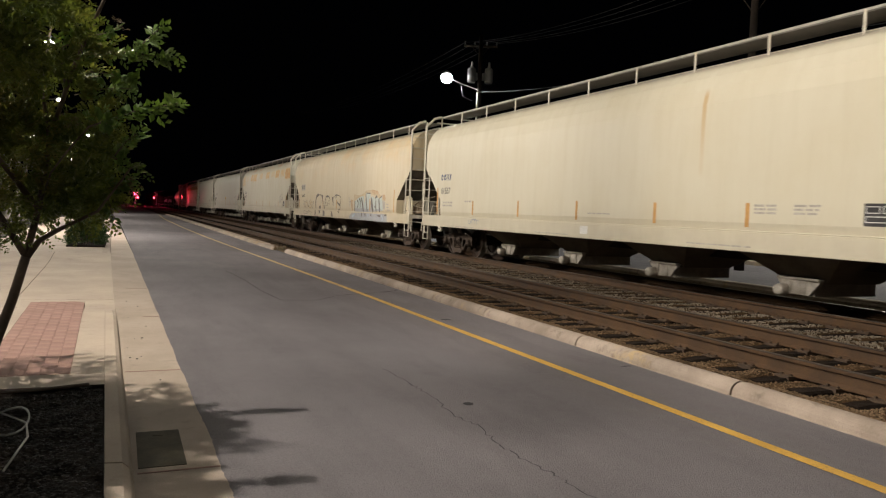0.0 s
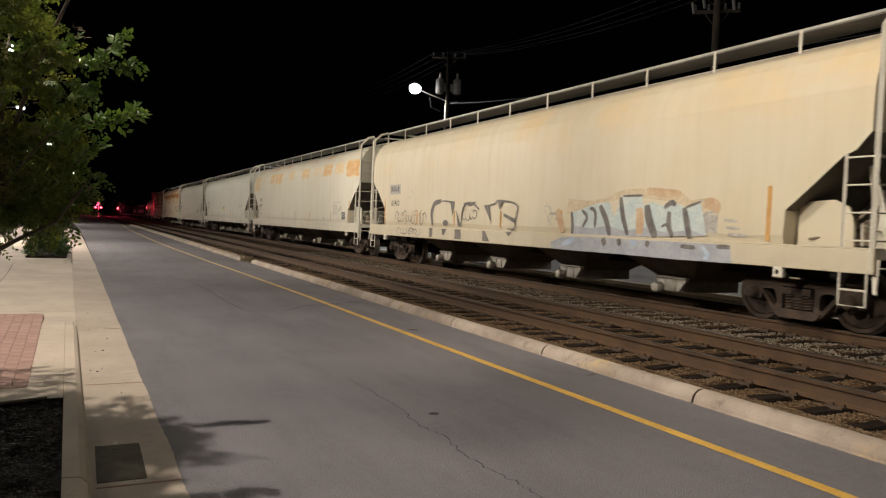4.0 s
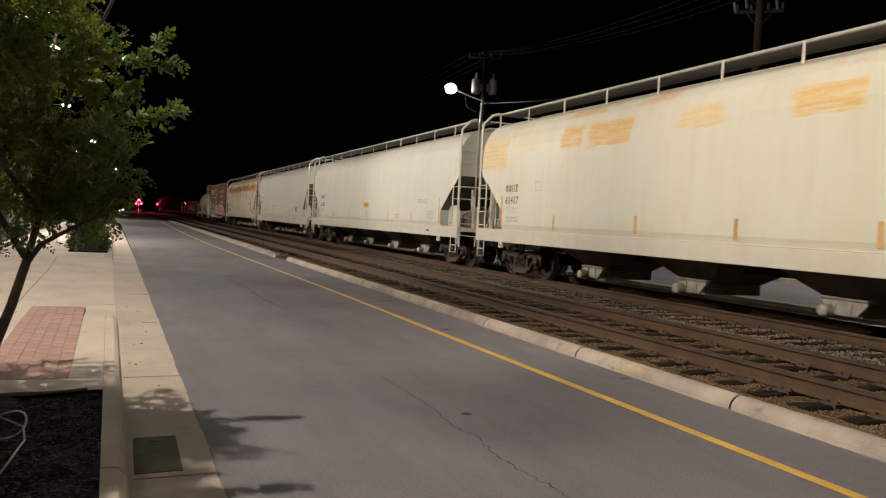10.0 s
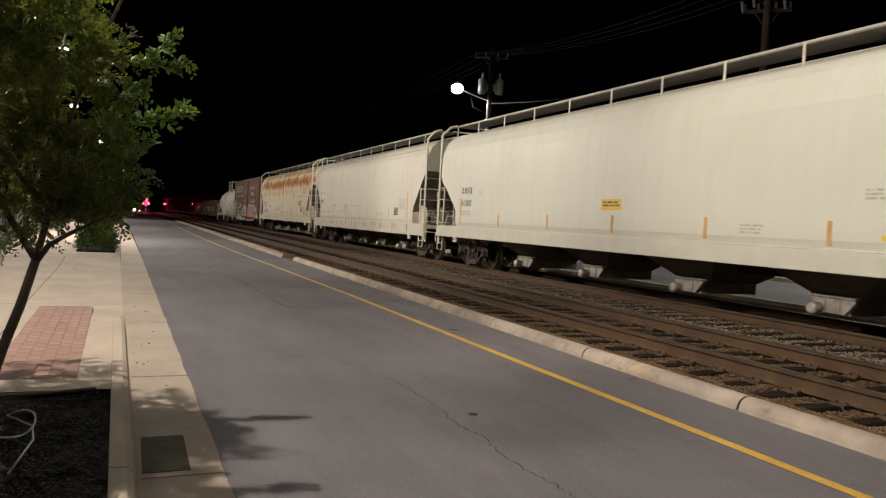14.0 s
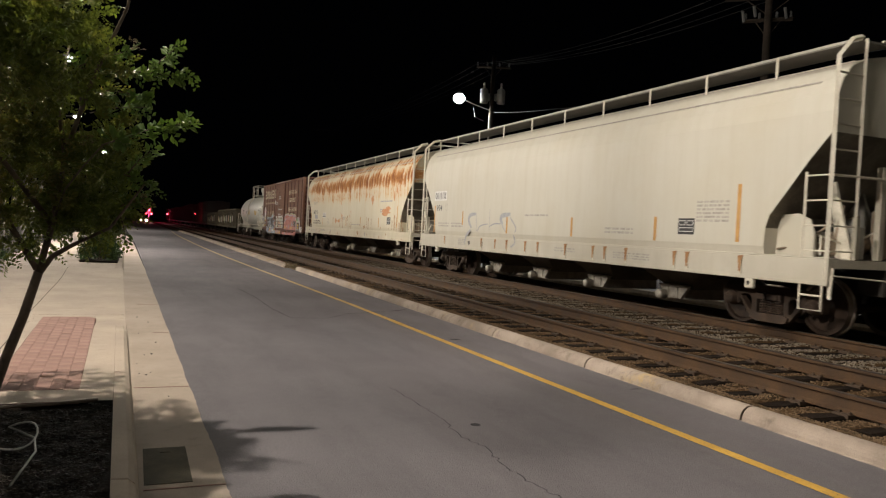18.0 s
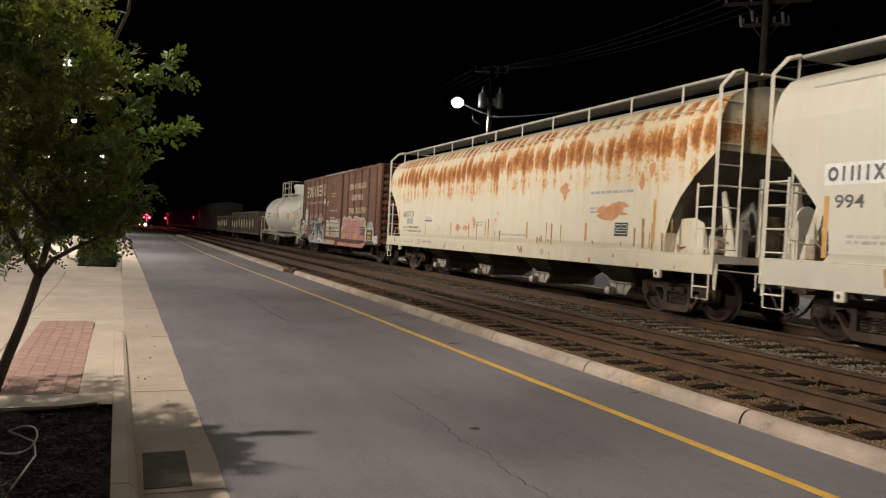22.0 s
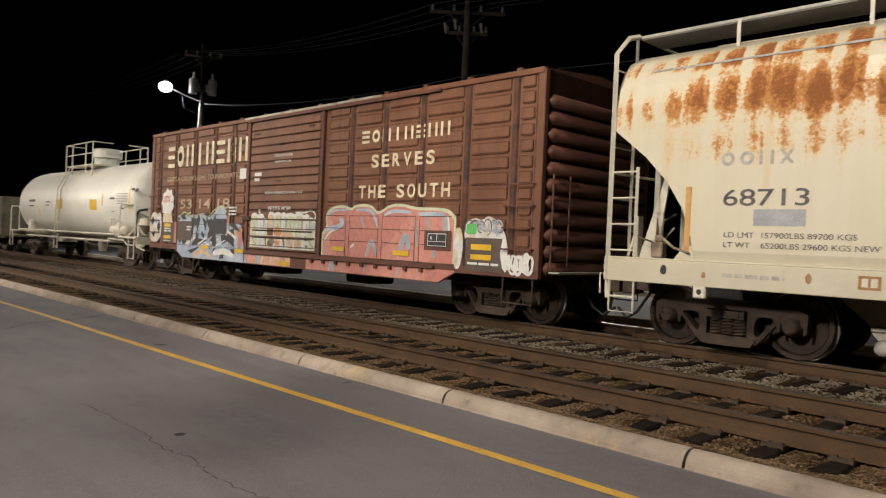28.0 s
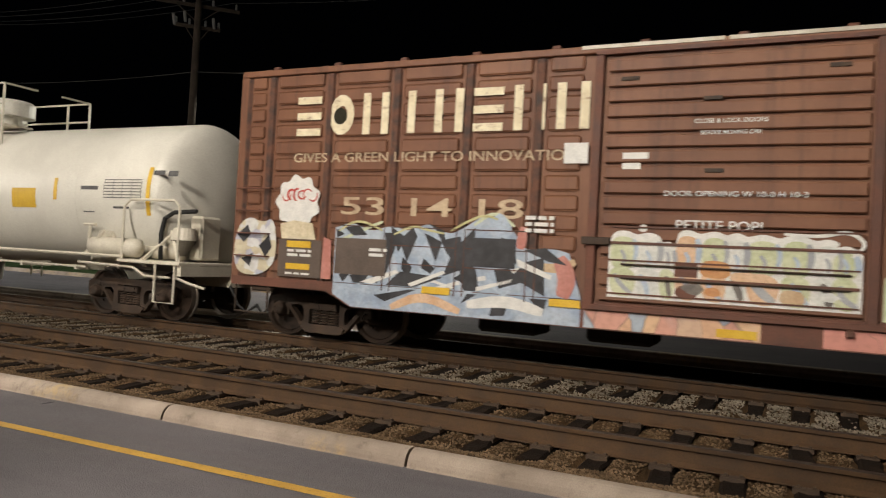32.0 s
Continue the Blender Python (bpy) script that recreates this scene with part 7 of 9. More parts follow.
for s in (-1, 1):
    part("platform", boxes((s * 0.35, s * 1.05, -1.5, 1.5, 3.90, 3.94)), "frame_white", tank_car)
    for y in (-1.5, -0.75, 0.75, 1.5):
        part("rail_post", bars([(s * 1.05, y, 3.2 if abs(y) > 1 else 3.6), (s * 1.05, y, 4.78)], radius=0.026), "frame_white", tank_car)
    for z in (4.78, 4.35):
        part("safety_rail", bars([(s * 1.05, -1.5, z), (s * 1.05, 1.5, z)], radius=0.022), "frame_white", tank_car)
    for e in (-1, 1):
        part("safety_rail", bars([(s * 1.05, e * 1.5, 4.78), (s * 0.3, e * 1.5, 4.78)], radius=0.022), "frame_white", tank_car)
    for yy in (0.55, 0.95):
        part("ladder_stile", bars([(s * 1.05, yy, 3.9), (s * 1.50, yy, 3.0), (s * 1.55, yy, 2.2), (s * 1.58, yy, 0.6)], radius=0.022), "frame_white", tank_car)
    for k in range(9):
        z = 0.7 + 0.37 * k
        x = 1.58 if z < 2.2 else 1.55 - 0.5 * max(0, (z - 2.9))
        part("rung", bars([(s * x, 0.55, z), (s * x, 0.95, z)], radius=0.013), "frame_white", tank_car)
    # side walkway, rails and end platforms
    part("side_rail", bars([(s * 1.55, -ht + 1.4, 1.30), (s * 1.55, ht - 1.4, 1.30)], radius=0.032), "frame_white", tank_car)
    part("side_rail", bars([(s * 1.5, -ht + 2.4, 1.06), (s * 1.5, ht - 2.4, 1.06)], radius=0.022), "frame_white", tank_car)
    for k in range(7):
        y = -4.6 + 9.2 * k / 6
        part("rail_bracket", boxes((s * 0.9, s * 1.52, y - 0.03, y + 0.03, 1.0, 1.10)), "frame_white", tank_car)
    for e in (-1, 1):
        part("end_platform", boxes((s * 0.3, s * 1.60, e * (ht - 1.5), e * ht, 1.20, 1.26), bevel=0.01), "frame_white", tank_car)
        part("hand_rail", bars([(s * 1.58, e * (ht - 1.4), 1.26), (s * 1.58, e * (ht - 1.4), 2.2), (s * 1.58, e * (ht - 1.25), 2.32), (s * 1.58, e * (ht - 0.2), 2.32), (s * 1.58, e * (ht - 0.08), 2.2), (s * 1.58, e * (ht - 0.08), 1.26)], radius=0.024), "frame_white", tank_car)
        part("stirrup", bars([(s * 1.6, e * (ht - 0.1), 1.2), (s * 1.6, e * (ht - 0.1), 0.55), (s * 1.6, e * (ht - 0.55), 0.55), (s * 1.6, e * (ht - 0.55), 1.2)], radius=0.022), "frame_white", tank_car)
        part("saddle_web", plate(bmesh.new(), [(e * (ht - 1.75), 1.2), (e * (ht - 2.5), 1.2), (e * (ht - 2.3), 1.75), (e * (ht - 2.0), 1.75)], s * 1.25, s * 1.33), "frame_white", tank_car)
for e in (-1, 1):
    bm = bmesh.new()
    extrude_y(bm, [(-1.3, 1.15), (1.3, 1.15), (1.3, 1.62), (0.8, 1.25), (0, 1.06), (-0.8, 1.25), (-1.3, 1.62)], e * (ht - 1.75), e * (ht - 2.5))
    part("saddle", bm, "frame_white", tank_car)
    part("stub_sill", boxes((-0.3, 0.3, e * (ht - 3.2), e * ht, 0.82, 1.15)), "frame_white", tank_car)
    part("end_sill", boxes((-1.55, 1.55, e * (ht - 0.12), e * ht, 1.02, 1.2)), "frame_white", tank_car)
part("air_reservoir", lathe(bmesh.new(), [(-0.5, 0.05), (-0.45, 0.17), (0.45, 0.17), (0.5, 0.05)], "Y", (-0.95, -ht + 1.0, 1.45), 16), "frame_white", tank_car, smooth=True)
part("brake_gear", boxes((-0.9, -0.4, -ht + 0.2, -ht + 0.5, 1.3, 2.1), bevel=0.04), "frame_white", tank_car)
part("brake_hose", bars([(-1.3, -ht + 0.75, 1.28), (-1.3, -ht + 0.77, 1.75), (-1.3, -ht + 0.70, 2.02), (-1.28, -ht + 0.5, 2.13), (-1.25, -ht + 0.02, 2.16)], radius=0.04, sides=8), "cable", tank_car, "black rubber hose", smooth=True)
part("funnel", lathe(bmesh.new(), [(1.36, 0.05), (1.62, 0.21), (1.64, 0.22)], "Z", (-1.1, -ht + 0.42, 0), 18), "slope_dark", tank_car, "dark funnel under a pale lid")
part("funnel_lid", lathe(bmesh.new(), [(1.645, 0.23), (1.70, 0.22), (1.86, 0.18), (1.87, 0.02)], "Z", (-1.1, -ht + 0.42, 0), 18), "frame_white", tank_car)
for y0, y1 in ((1.05, 0.5), (0.15, 0.62)):
    part("diagonal_brace", bars([(-1.45, -ht + y0, 1.24), (-1.2, -ht + y1, 1.80)], radius=0.035, sides=4), "frame_white", tank_car)
part("side_reservoir", lathe(bmesh.new(), [(-0.62, 0.04), (-0.55, 0.17), (0.55, 0.17), (0.62, 0.04)], "Y", (-1.42, -ht + 1.75, 1.46), 18), "frame_white", tank_car, smooth=True)
part("hand_valve", bars([(-1.5, -ht + 2.35, 1.3), (-1.5, -ht + 2.35, 1.85)], [(-1.5, -ht + 2.2, 1.85), (-1.5, -ht + 2.5, 1.85)], [(-1.5, -ht + 2.45, 1.3), (-1.5, -ht + 1.95, 1.75)], radius=0.03), "frame_white", tank_car)
part("pipe_run", bars([(-1.5, -ht + 2.6, 1.15), (-1.5, -ht + 1.2, 1.12), (-1.5, -ht + 0.9, 0.98), (-1.5, -ht + 0.3, 0.98)], [(-1.5, -ht + 0.2, 1.0), (-1.52, -ht - 0.1, 0.92), (-1.5, -ht - 0.5, 0.84)], radius=0.024), "frame_white", tank_car)
part("bottom_outlet", lathe(bmesh.new(), [(0.55, 0.16), (1.05, 0.2)], "Z", (0, 0, 0), 14), "gate", tank_car)


def on_shell(rows, material, name, label="", lift=0.006):
    """Marks bent round the tank's shell."""
    bm = bmesh.new()
    for j, (y0, y1, z0, z1) in enumerate(rows):
        n = max(1, int(abs(z1 - z0) / 0.08))
        prev = None
        for k in range(n + 1):
            z = z0 + (z1 - z0) * k / n
            x = -math.sqrt(max(0, (R + lift) ** 2 - (z - ZC) ** 2))
            now = [bm.verts.new((x, y0, z)), bm.verts.new((x, y1, z))]
            if prev:
                bm.faces.new((prev[0], prev[1], now[1], now[0]))
            prev = now
    return part(name, bm, material, tank_car, label)


on_shell([(-6.22, -6.32, 2.05, 2.92), (-3.78, -3.88, 2.30, 2.72), (3.6, 3.5, 1.9, 2.3)], "amber", "reflective_strip", "yellow reflective strips")
on_shell([(-2.56, -3.27, 2.14, 2.52), (1.1, 0.5, 2.2, 2.6)], "placard", "yellow_placard", "yellow warning placards")
rows = []
for k in range(7):
    rows.append((-5.15, -6.1, 2.68 - 0.055 * k, 2.695 - 0.055 * k))
for k in range(5):
    rows.append((-5.15 - 0.235 * k, -5.16 - 0.235 * k, 2.35, 2.695))
rows += [(-4.54, -5.0, 2.50, 2.57), (-7.0 + 0.3, -6.95 + 0.02, 2.75, 2.85), (-6.3 - 0.05, -6.62, 2.78, 2.86), (-5.4, -5.8, 2.16, 2.2), (-4.6, -4.9, 2.08, 2.1)]
rows += [(4.9 - 0.0, 4.0, 2.5, 2.6), (4.9, 4.2, 2.3, 2.36), (2.6, 2.0, 2.45, 2.5), (2.6, 2.1, 2.32, 2.36)]
on_shell(rows, "ink", "stencil_print", "black stencilled data table")
trucks(tank_car, (-ht + 1.75, ht - 1.75))
coupler(tank_car, ht)


# ---- gondolas and the far end of the train ----
def gondola(start, end, top, label, marks):
    car, half = car_thing("gondola_car", start, end, label, "gondola")
    for s in (-1, 1):
        part("side_wall", boxes((s * 1.50, s * 1.56, -half, half, 1.0, top)), "gondola", car)
        part("top_chord", boxes((s * 1.48, s * 1.64, -half, half, top - 0.12, top), bevel=0.02), "gondola", car)
        part("side_sill", boxes((s * 1.48, s * 1.62, -half, half, 0.82, 1.0)), "gondola", car)
        n = round(2 * half / 1.1)
        for k in range(n + 1):
            y = -half + 0.06 + (2 * half - 0.12) * k / n
            part("side_post", boxes((s * 1.55, s * 1.64, y - 0.05, y + 0.05, 1.0, top - 0.12)), "gondola", car)
    for e in (-1, 1):
        part("end_wall", boxes((-1.5, 1.5, e * half, e * (half - 0.08), 0.9, top)), "gondola", car)
    part("floor", boxes((-1.5, 1.5, -half + 0.09, half - 0.09, 0.85, 0.99)), "under", car)
    r = random.Random(len(label))
    for k in range(marks):
        y = half - 1.2 - (2 * half - 2.4) * k / marks
        decal(car, [blob(y, 1.65 + r.uniform(-0.1, 0.2), 0.45, 0.38, 70 + k, 12, 0.3)], ("cream_worn", "pale_green", "faint")[k % 3], -1.645, "graffiti_letters")
    trucks(car, (-half + 1.7, half - 1.7), turning=False)
    coupler(car, half)
    return car


gondola(156.2, 174.2, 2.80, "rust-brown gondola car with pale graffiti", 9)
gondola(175.4, 188.2, 2.52, "low brown gondola car with faded graffiti", 6)


def far_boxcar(start, end, top, label):
    car, half = car_thing("far_boxcar", start, end, label, "boxcar")
    part("body", boxes((-1.55, 1.55, -half, half, 1.0, top), bevel=0.03), "far_car", car)
    part("roof", extrude_y(bmesh.new(), [(-1.6, top), (0, top + 0.16), (1.6, top), (1.6, top - 0.03), (-1.6, top - 0.03)], -half, half), "far_car", car)
    n = 13
    for k in range(n + 1):
        y = -half + 0.06 + (2 * half - 0.12) * k / n
        part("side_post", boxes((-1.55, -1.63, y - 0.05, y + 0.05, 1.0, top - 0.03)), "far_car", car)
    part("side_sill", boxes((-1.60, 1.60, -half, half, 0.80, 1.0)), "under", car)
    trucks(car, (-half + 1.7, half - 1.7), turning=False)
    return car


far_at = 189.6
for k in range(9):
    far_boxcar(far_at, far_at + 15.4, (4.2, 3.9, 4.3)[k % 3], "dark red boxcar far down the train")
    far_at += 16.6

# ---- road marks ----
line_pts = [(-14, 4.10), (3, 4.08), (8, 4.02), (14, 3.97), (20, 3.84), (26, 3.69), (34, 3.54), (46, 3.46), (60, 3.50), (74, 3.62), (88, 3.95)]


def ribbon(points, width, z, material, name, label, category, kind="structure"):
    bm = bmesh.new()
    prev = None
    for y, x in points:
        now = [bm.verts.new((x - width / 2, y, z)), bm.verts.new((x + width / 2, y, z))]
        if prev:
            bm.faces.new((prev[0], prev[1], now[1], now[0]))
        prev = now
    return tagged(finish(bm, name, material), label, category, "", kind)


ribbon(line_pts, 0.105, 0.004, "yellow", "edge_line", "solid yellow edge line painted on the asphalt", "road marking")


def crack(points, width, seed, label):
    r = random.Random(seed)
    bm = bmesh.new()
    prev = None
    for (x0, y0), (x1, y1) in zip(points, points[1:]):
        for k in range(8):
            f = k / 8
            x, y = x0 + (x1 - x0) * f + r.uniform(-0.022, 0.022), y0 + (y1 - y0) * f
            w = width * r.uniform(0.3, 1.3)
            d = Vector((y1 - y0, x0 - x1)).normalized() * w / 2
            now = [bm.verts.new((x - d.x, y - d.y, 0.003)), bm.verts.new((x + d.x, y + d.y, 0.003))]
            if prev:
                bm.faces.new((prev[0], prev[1], now[1], now[0]))
            prev = now
    return tagged(finish(bm, "road_crack", "stain"), label, "crack", "", "structure")


crack([(2.31, 6.6), (2.34, 5.9), (2.36, 5.56), (2.28, 4.96), (2.36, 4.64), (2.28, 4.26), (2.29, 4.02), (2.33, 3.74), (2.35, 3.5), (2.37, 3.0), (2.3, 2.0)], 0.010, 1, "long dark crack down the lane")
crack([(2.2, 17.2), (2.3, 15.0), (2.3, 13.0), (2.37, 11.9), (2.91, 11.8), (3.45, 12.4)], 0.022, 2, "branching crack across the lane")
crack([(3.45, 12.44), (4.05, 12.71), (4.6, 13.0), (4.92, 13.3)], 0.04, 3, "crack from the line to the kerb")


def spot(x, y, rx, ry, seed, label):
    r = random.Random(seed)
    bm = bmesh.new()
    bm.faces.new([bm.verts.new((x + rx * math.cos(a) * r.uniform(0.85, 1.1), y + ry * math.sin(a) * r.uniform(0.85, 1.1), 0.0045)) for a in (2 * math.pi * k / 16 for k in range(16))])
    return tagged(finish(bm, "tar_spot", "stain"), label, "stain", "", "structure")


spot(2.54, 5.22, 0.045, 0.045, 1, "dark tar spot on the lane")
spot(4.23, 9.5, 0.08, 0.05, 3, "dark scrap of tar by the line")
spot(4.80, 6.17, 0.07, 0.02, 4, "small twig-like tar mark by the kerb")
litter_rng = random.Random(61)
for k in range(11):
    y = litter_rng.uniform(5.4, 12.0)
    x = walk_shift(y) + litter_rng.uniform(0.07, 0.45)
    pebble = bmesh.new()
    bmesh.ops.create_icosphere(pebble, subdivisions=1, radius=litter_rng.uniform(0.004, 0.009), matrix=pose(x, y, 0.007, 0, 0, 40 * k) @ Matrix.Diagonal((1.6, 1, 0.7, 1)))
    tagged(finish(pebble, "pebble", "stain"), "small dark pebble lying in the gutter", "pebble", "pebbles in the gutter")

# gutter joints and the worn iron inlet plate
for y, x0 in ((10.29, 0.27), (6.97, 0.05), (4.33, 0.1), (1.3, 0.1), (13.6, 0.1)):
    tagged(finish(boxes((x0, road_edge(y) - 0.02, y - 0.008, y + 0.008, 0.0, 0.0045)), "gutter_joint", "sand"), "narrow joint across the gutter", "joint", "", "structure")
M["inlet"] = surface("worn_iron", (0.060, 0.054, 0.036), (0.105, 0.095, 0.066), 0.95, 0.0, 6, 50)
inlet = thing("gutter_inlet_cover", pose(0.235, 4.76, 0.002), "dull iron inlet cover set in the gutter", "drain cover")
part("cover_plate", boxes((-0.13, 0.13, -0.35, 0.35, 0.0, 0.0035), bevel=0.001), "inlet", inlet)
part("lift_ring", boxes((-0.03, 0.03, 0.24, 0.27, 0.0035, 0.006)), "inlet", inlet)

# ---- brick panel in the pavement ----
panel = thing("brick_panel", Matrix(), "red brick pavers laid in a strip in the pavement", "paving", "", "structure")
lean(part("sand_bed", boxes((-0.973, -0.335, 6.452, 10.995, 0.0, 0.1175)), "sand", panel))
paver_mesh = make_mesh("paver", boxes((-0.0508, 0.0508, -0.1008, 0.1008, -0.03, 0), bevel=0.0025), "paver")
half_paver = make_mesh("paver", boxes((-0.0508, 0.0508, -0.0492, 0.0492, -0.03, 0), bevel=0.0025), "paver")
r = random.Random(8)
for i in range(6):
    for j in range(23):
        x, y = -0.920 + 0.1062 * i, 6.557 + 0.2058 * j - (0.103 if i % 2 else 0)
        mesh = paver_mesh
        if y < 6.5:
            mesh, y = half_paver, y + 0.051
        if y > 10.94:
            mesh, y = half_paver, y - 0.051
        if y > 10.96:
            continue
        ob = new("paver", mesh)
        ob.matrix_basis = pose(x + walk_shift(y), y, 0.122 + r.uniform(-0.002, 0.002), r.uniform(-0.5, 0.5), r.uniform(-0.5, 0.5), 0.95 + r.uniform(-0.4, 0.4))
        ob.parent = panel

# ---- planting bed with mulch ----
bm = sheet(bmesh.new(), -4.2, -0.087, -6.0, 6.025, 0, 60, 180, lambda x, y: 0.085 + 0.022 * relief.noise((2.6 * x, 2.6 * y, 2)) + 0.014 * relief.noise((7 * x, 7 * y, 8)) + 0.008 * math.sin(5 * x + 2 * y) * math.sin(3.3 * y - x) + 0.012 * math.sin(17 * x) * math.sin(13 * y))
planting_bed = finish(bm, "planting_bed", "mulch", smooth=True)
lean(planting_bed)
tagged(planting_bed, "dark mulch bed beside the kerb", "planting bed", "", "structure")
rng2 = np.random.default_rng(12)
n = 26000
px, py = rng2.uniform(-2.6, -0.10, n), rng2.uniform(2.2, 6.0, n)
pz = np.array([0.085 + 0.022 * relief.noise((2.6 * a, 2.6 * b, 2)) + 0.014 * relief.noise((7 * a, 7 * b, 8)) for a, b in zip(px, py)])
px += 0.09 - 0.0165 * py
v, f = chips(rng2, np.stack([px, py, pz + rng2.uniform(0.0, 0.018, n)], 1), rng2.uniform(0.004, 0.017, n), 0.35)
mesh_object("mulch_chips", v, f, "bark_chip", "loose bark chips on the bed", "mulch", "stuff")
M["hose"] = surface("pale_hose", (0.28, 0.28, 0.26), (0.40, 0.40, 0.37), 0.5, 0, 6, 60)
loop = [(-0.66 + 0.17 * math.cos(a) + 0.05 * a / 6, 4.98 + 0.24 * math.sin(a), 0.17 + 0.03 * math.sin(2 * a)) for a in np.linspace(-2.4, 1.7, 16)]
loop += [(-0.50, 4.95, 0.16), (-0.47, 4.73, 0.14), (-0.50, 4.45, 0.13), (-0.53, 4.25, 0.11)]
tagged(finish(bars(loop, radius=0.006), "drip_hose", "hose", smooth=True), "thin pale drip hose looped on the mulch", "hose")
tagged(finish(bars([(-0.95, 5.86, 0.13), (-0.5, 5.90, 0.135), (-0.2, 5.97, 0.14)], radius=0.012), "fallen_twig", "bark"), "dark twig lying on the bed's edge", "twig")


# ---- trees and shrubs ----
def leaves_mesh(name, sprigs, rng, material, leaf=0.05, per=14, parent=None):
    """Sprigs with leaves in two ranks; sprigs are (start, direction, length)."""
    verts, faces = [], []
    for start, d, length in sprigs:
        d = d / np.linalg.norm(d)
        side = np.cross(d, rng.normal(size=3))
        side /= np.linalg.norm(side)
        up = np.cross(side, d)
        for k in range(per):
            s = (k + 0.6) / per
            p = start + d * length * s + np.array([0, 0, -0.12 * length * s * s])
            way = side * (1 if k % 2 else -1) * 0.8 + d * 0.55 + up * rng.uniform(-0.35, 0.35) + rng.normal(0, 0.12, 3)
            way /= np.linalg.norm(way)
            nrm = np.cross(way, d)
            nn = np.linalg.norm(nrm)
            nrm = nrm / nn if nn > 1e-6 else up
            wid = np.cross(nrm, way)
            ln = leaf * rng.uniform(0.65, 1.25) * (1.15 - 0.5 * s)
            b = len(verts)
            w = ln * 0.27
            verts += [p, p + way * ln * 0.5 + wid * w + nrm * 0.1 * ln, p + way * ln, p + way * ln * 0.5 - wid * w + nrm * 0.1 * ln]
            faces += [(b, b + 1, b + 2), (b, b + 2, b + 3)]
    mesh = bpy.data.meshes.new(name)
    mesh.from_pydata([tuple(v) for v in verts], [], faces)
    mesh.materials.append(M[material])
    ob = new(name, mesh)
    ob.parent = parent
    return ob


tree = thing("street_tree", Matrix(), "small leaning street tree with dense fine green leaves", "tree")
limbs = [([(-0.97, 5.48, 0.06), (-0.80, 5.55, 0.34), (-0.75, 5.57, 0.52), (-0.66, 5.6, 0.80), (-0.58, 5.6, 1.10)], 0.036, 0.029),
         ([(-0.585, 5.6, 1.08), (-0.50, 5.58, 1.21), (-0.38, 5.5, 1.29), (-0.15, 5.42, 1.42), (0.05, 5.3, 1.72)], 0.022, 0.006),
         ([(-0.585, 5.6, 1.08), (-0.51, 5.6, 1.42), (-0.45, 5.6, 1.9), (-0.30, 5.52, 2.4), (-0.1, 5.45, 2.9), (-0.05, 5.4, 3.4)], 0.024, 0.007),
         ([(-0.59, 5.6, 1.12), (-0.85, 5.68, 1.55), (-1.15, 5.78, 2.2), (-1.35, 5.85, 2.9), (-1.4, 5.9, 3.6)], 0.022, 0.007),
         ]
limbs += [([(-0.51, 5.6, 1.42), (-0.42, 5.3, 1.65), (-0.3, 4.9, 1.78), (-0.18, 4.6, 1.90)], 0.007, 0.004),
         ([(-0.36, 5.54, 2.25), (-0.4, 5.8, 2.42), (-0.42, 6.05, 2.56)], 0.010, 0.005),
         ([(-0.51, 5.6, 1.42), (-0.75, 5.2, 1.8), (-0.9, 4.95, 2.3), (-0.95, 4.8, 3.0)], 0.020, 0.006),
         ([(-0.45, 5.6, 1.9), (-0.55, 6.1, 2.3), (-0.5, 6.4, 2.9)], 0.018, 0.006)]
for k, (pts, r0, r1) in enumerate(limbs):
    part("trunk" if k == 0 else "limb", tube(bmesh.new(), pts, r0, 10, r1), "bark", tree, smooth=True)
rl = np.random.default_rng(21)
CLUMPS = [  # middle, radii across, in depth and up, sprigs
    (-0.70, 5.6, 2.63, 0.47, 0.5, 0.34, 210), (-0.39, 5.6, 2.49, 0.26, 0.4, 0.22, 80), (-0.81, 5.8, 2.20, 0.49, 0.6, 0.36, 230), (-0.46, 5.7, 2.15, 0.31, 0.5, 0.26, 140),
    (-0.59, 5.8, 1.76, 0.56, 0.7, 0.36, 320), (-0.23, 5.6, 1.74, 0.24, 0.4, 0.26, 150), (-0.18, 5.5, 2.02, 0.17, 0.3, 0.16, 45), (-0.26, 5.7, 1.49, 0.24, 0.4, 0.16, 120),
    (-0.66, 5.9, 1.44, 0.41, 0.6, 0.20, 170), (-1.11, 5.7, 2.08, 0.44, 0.6, 0.60, 200), (-1.19, 5.7, 2.62, 0.48, 0.6, 0.35, 120)]
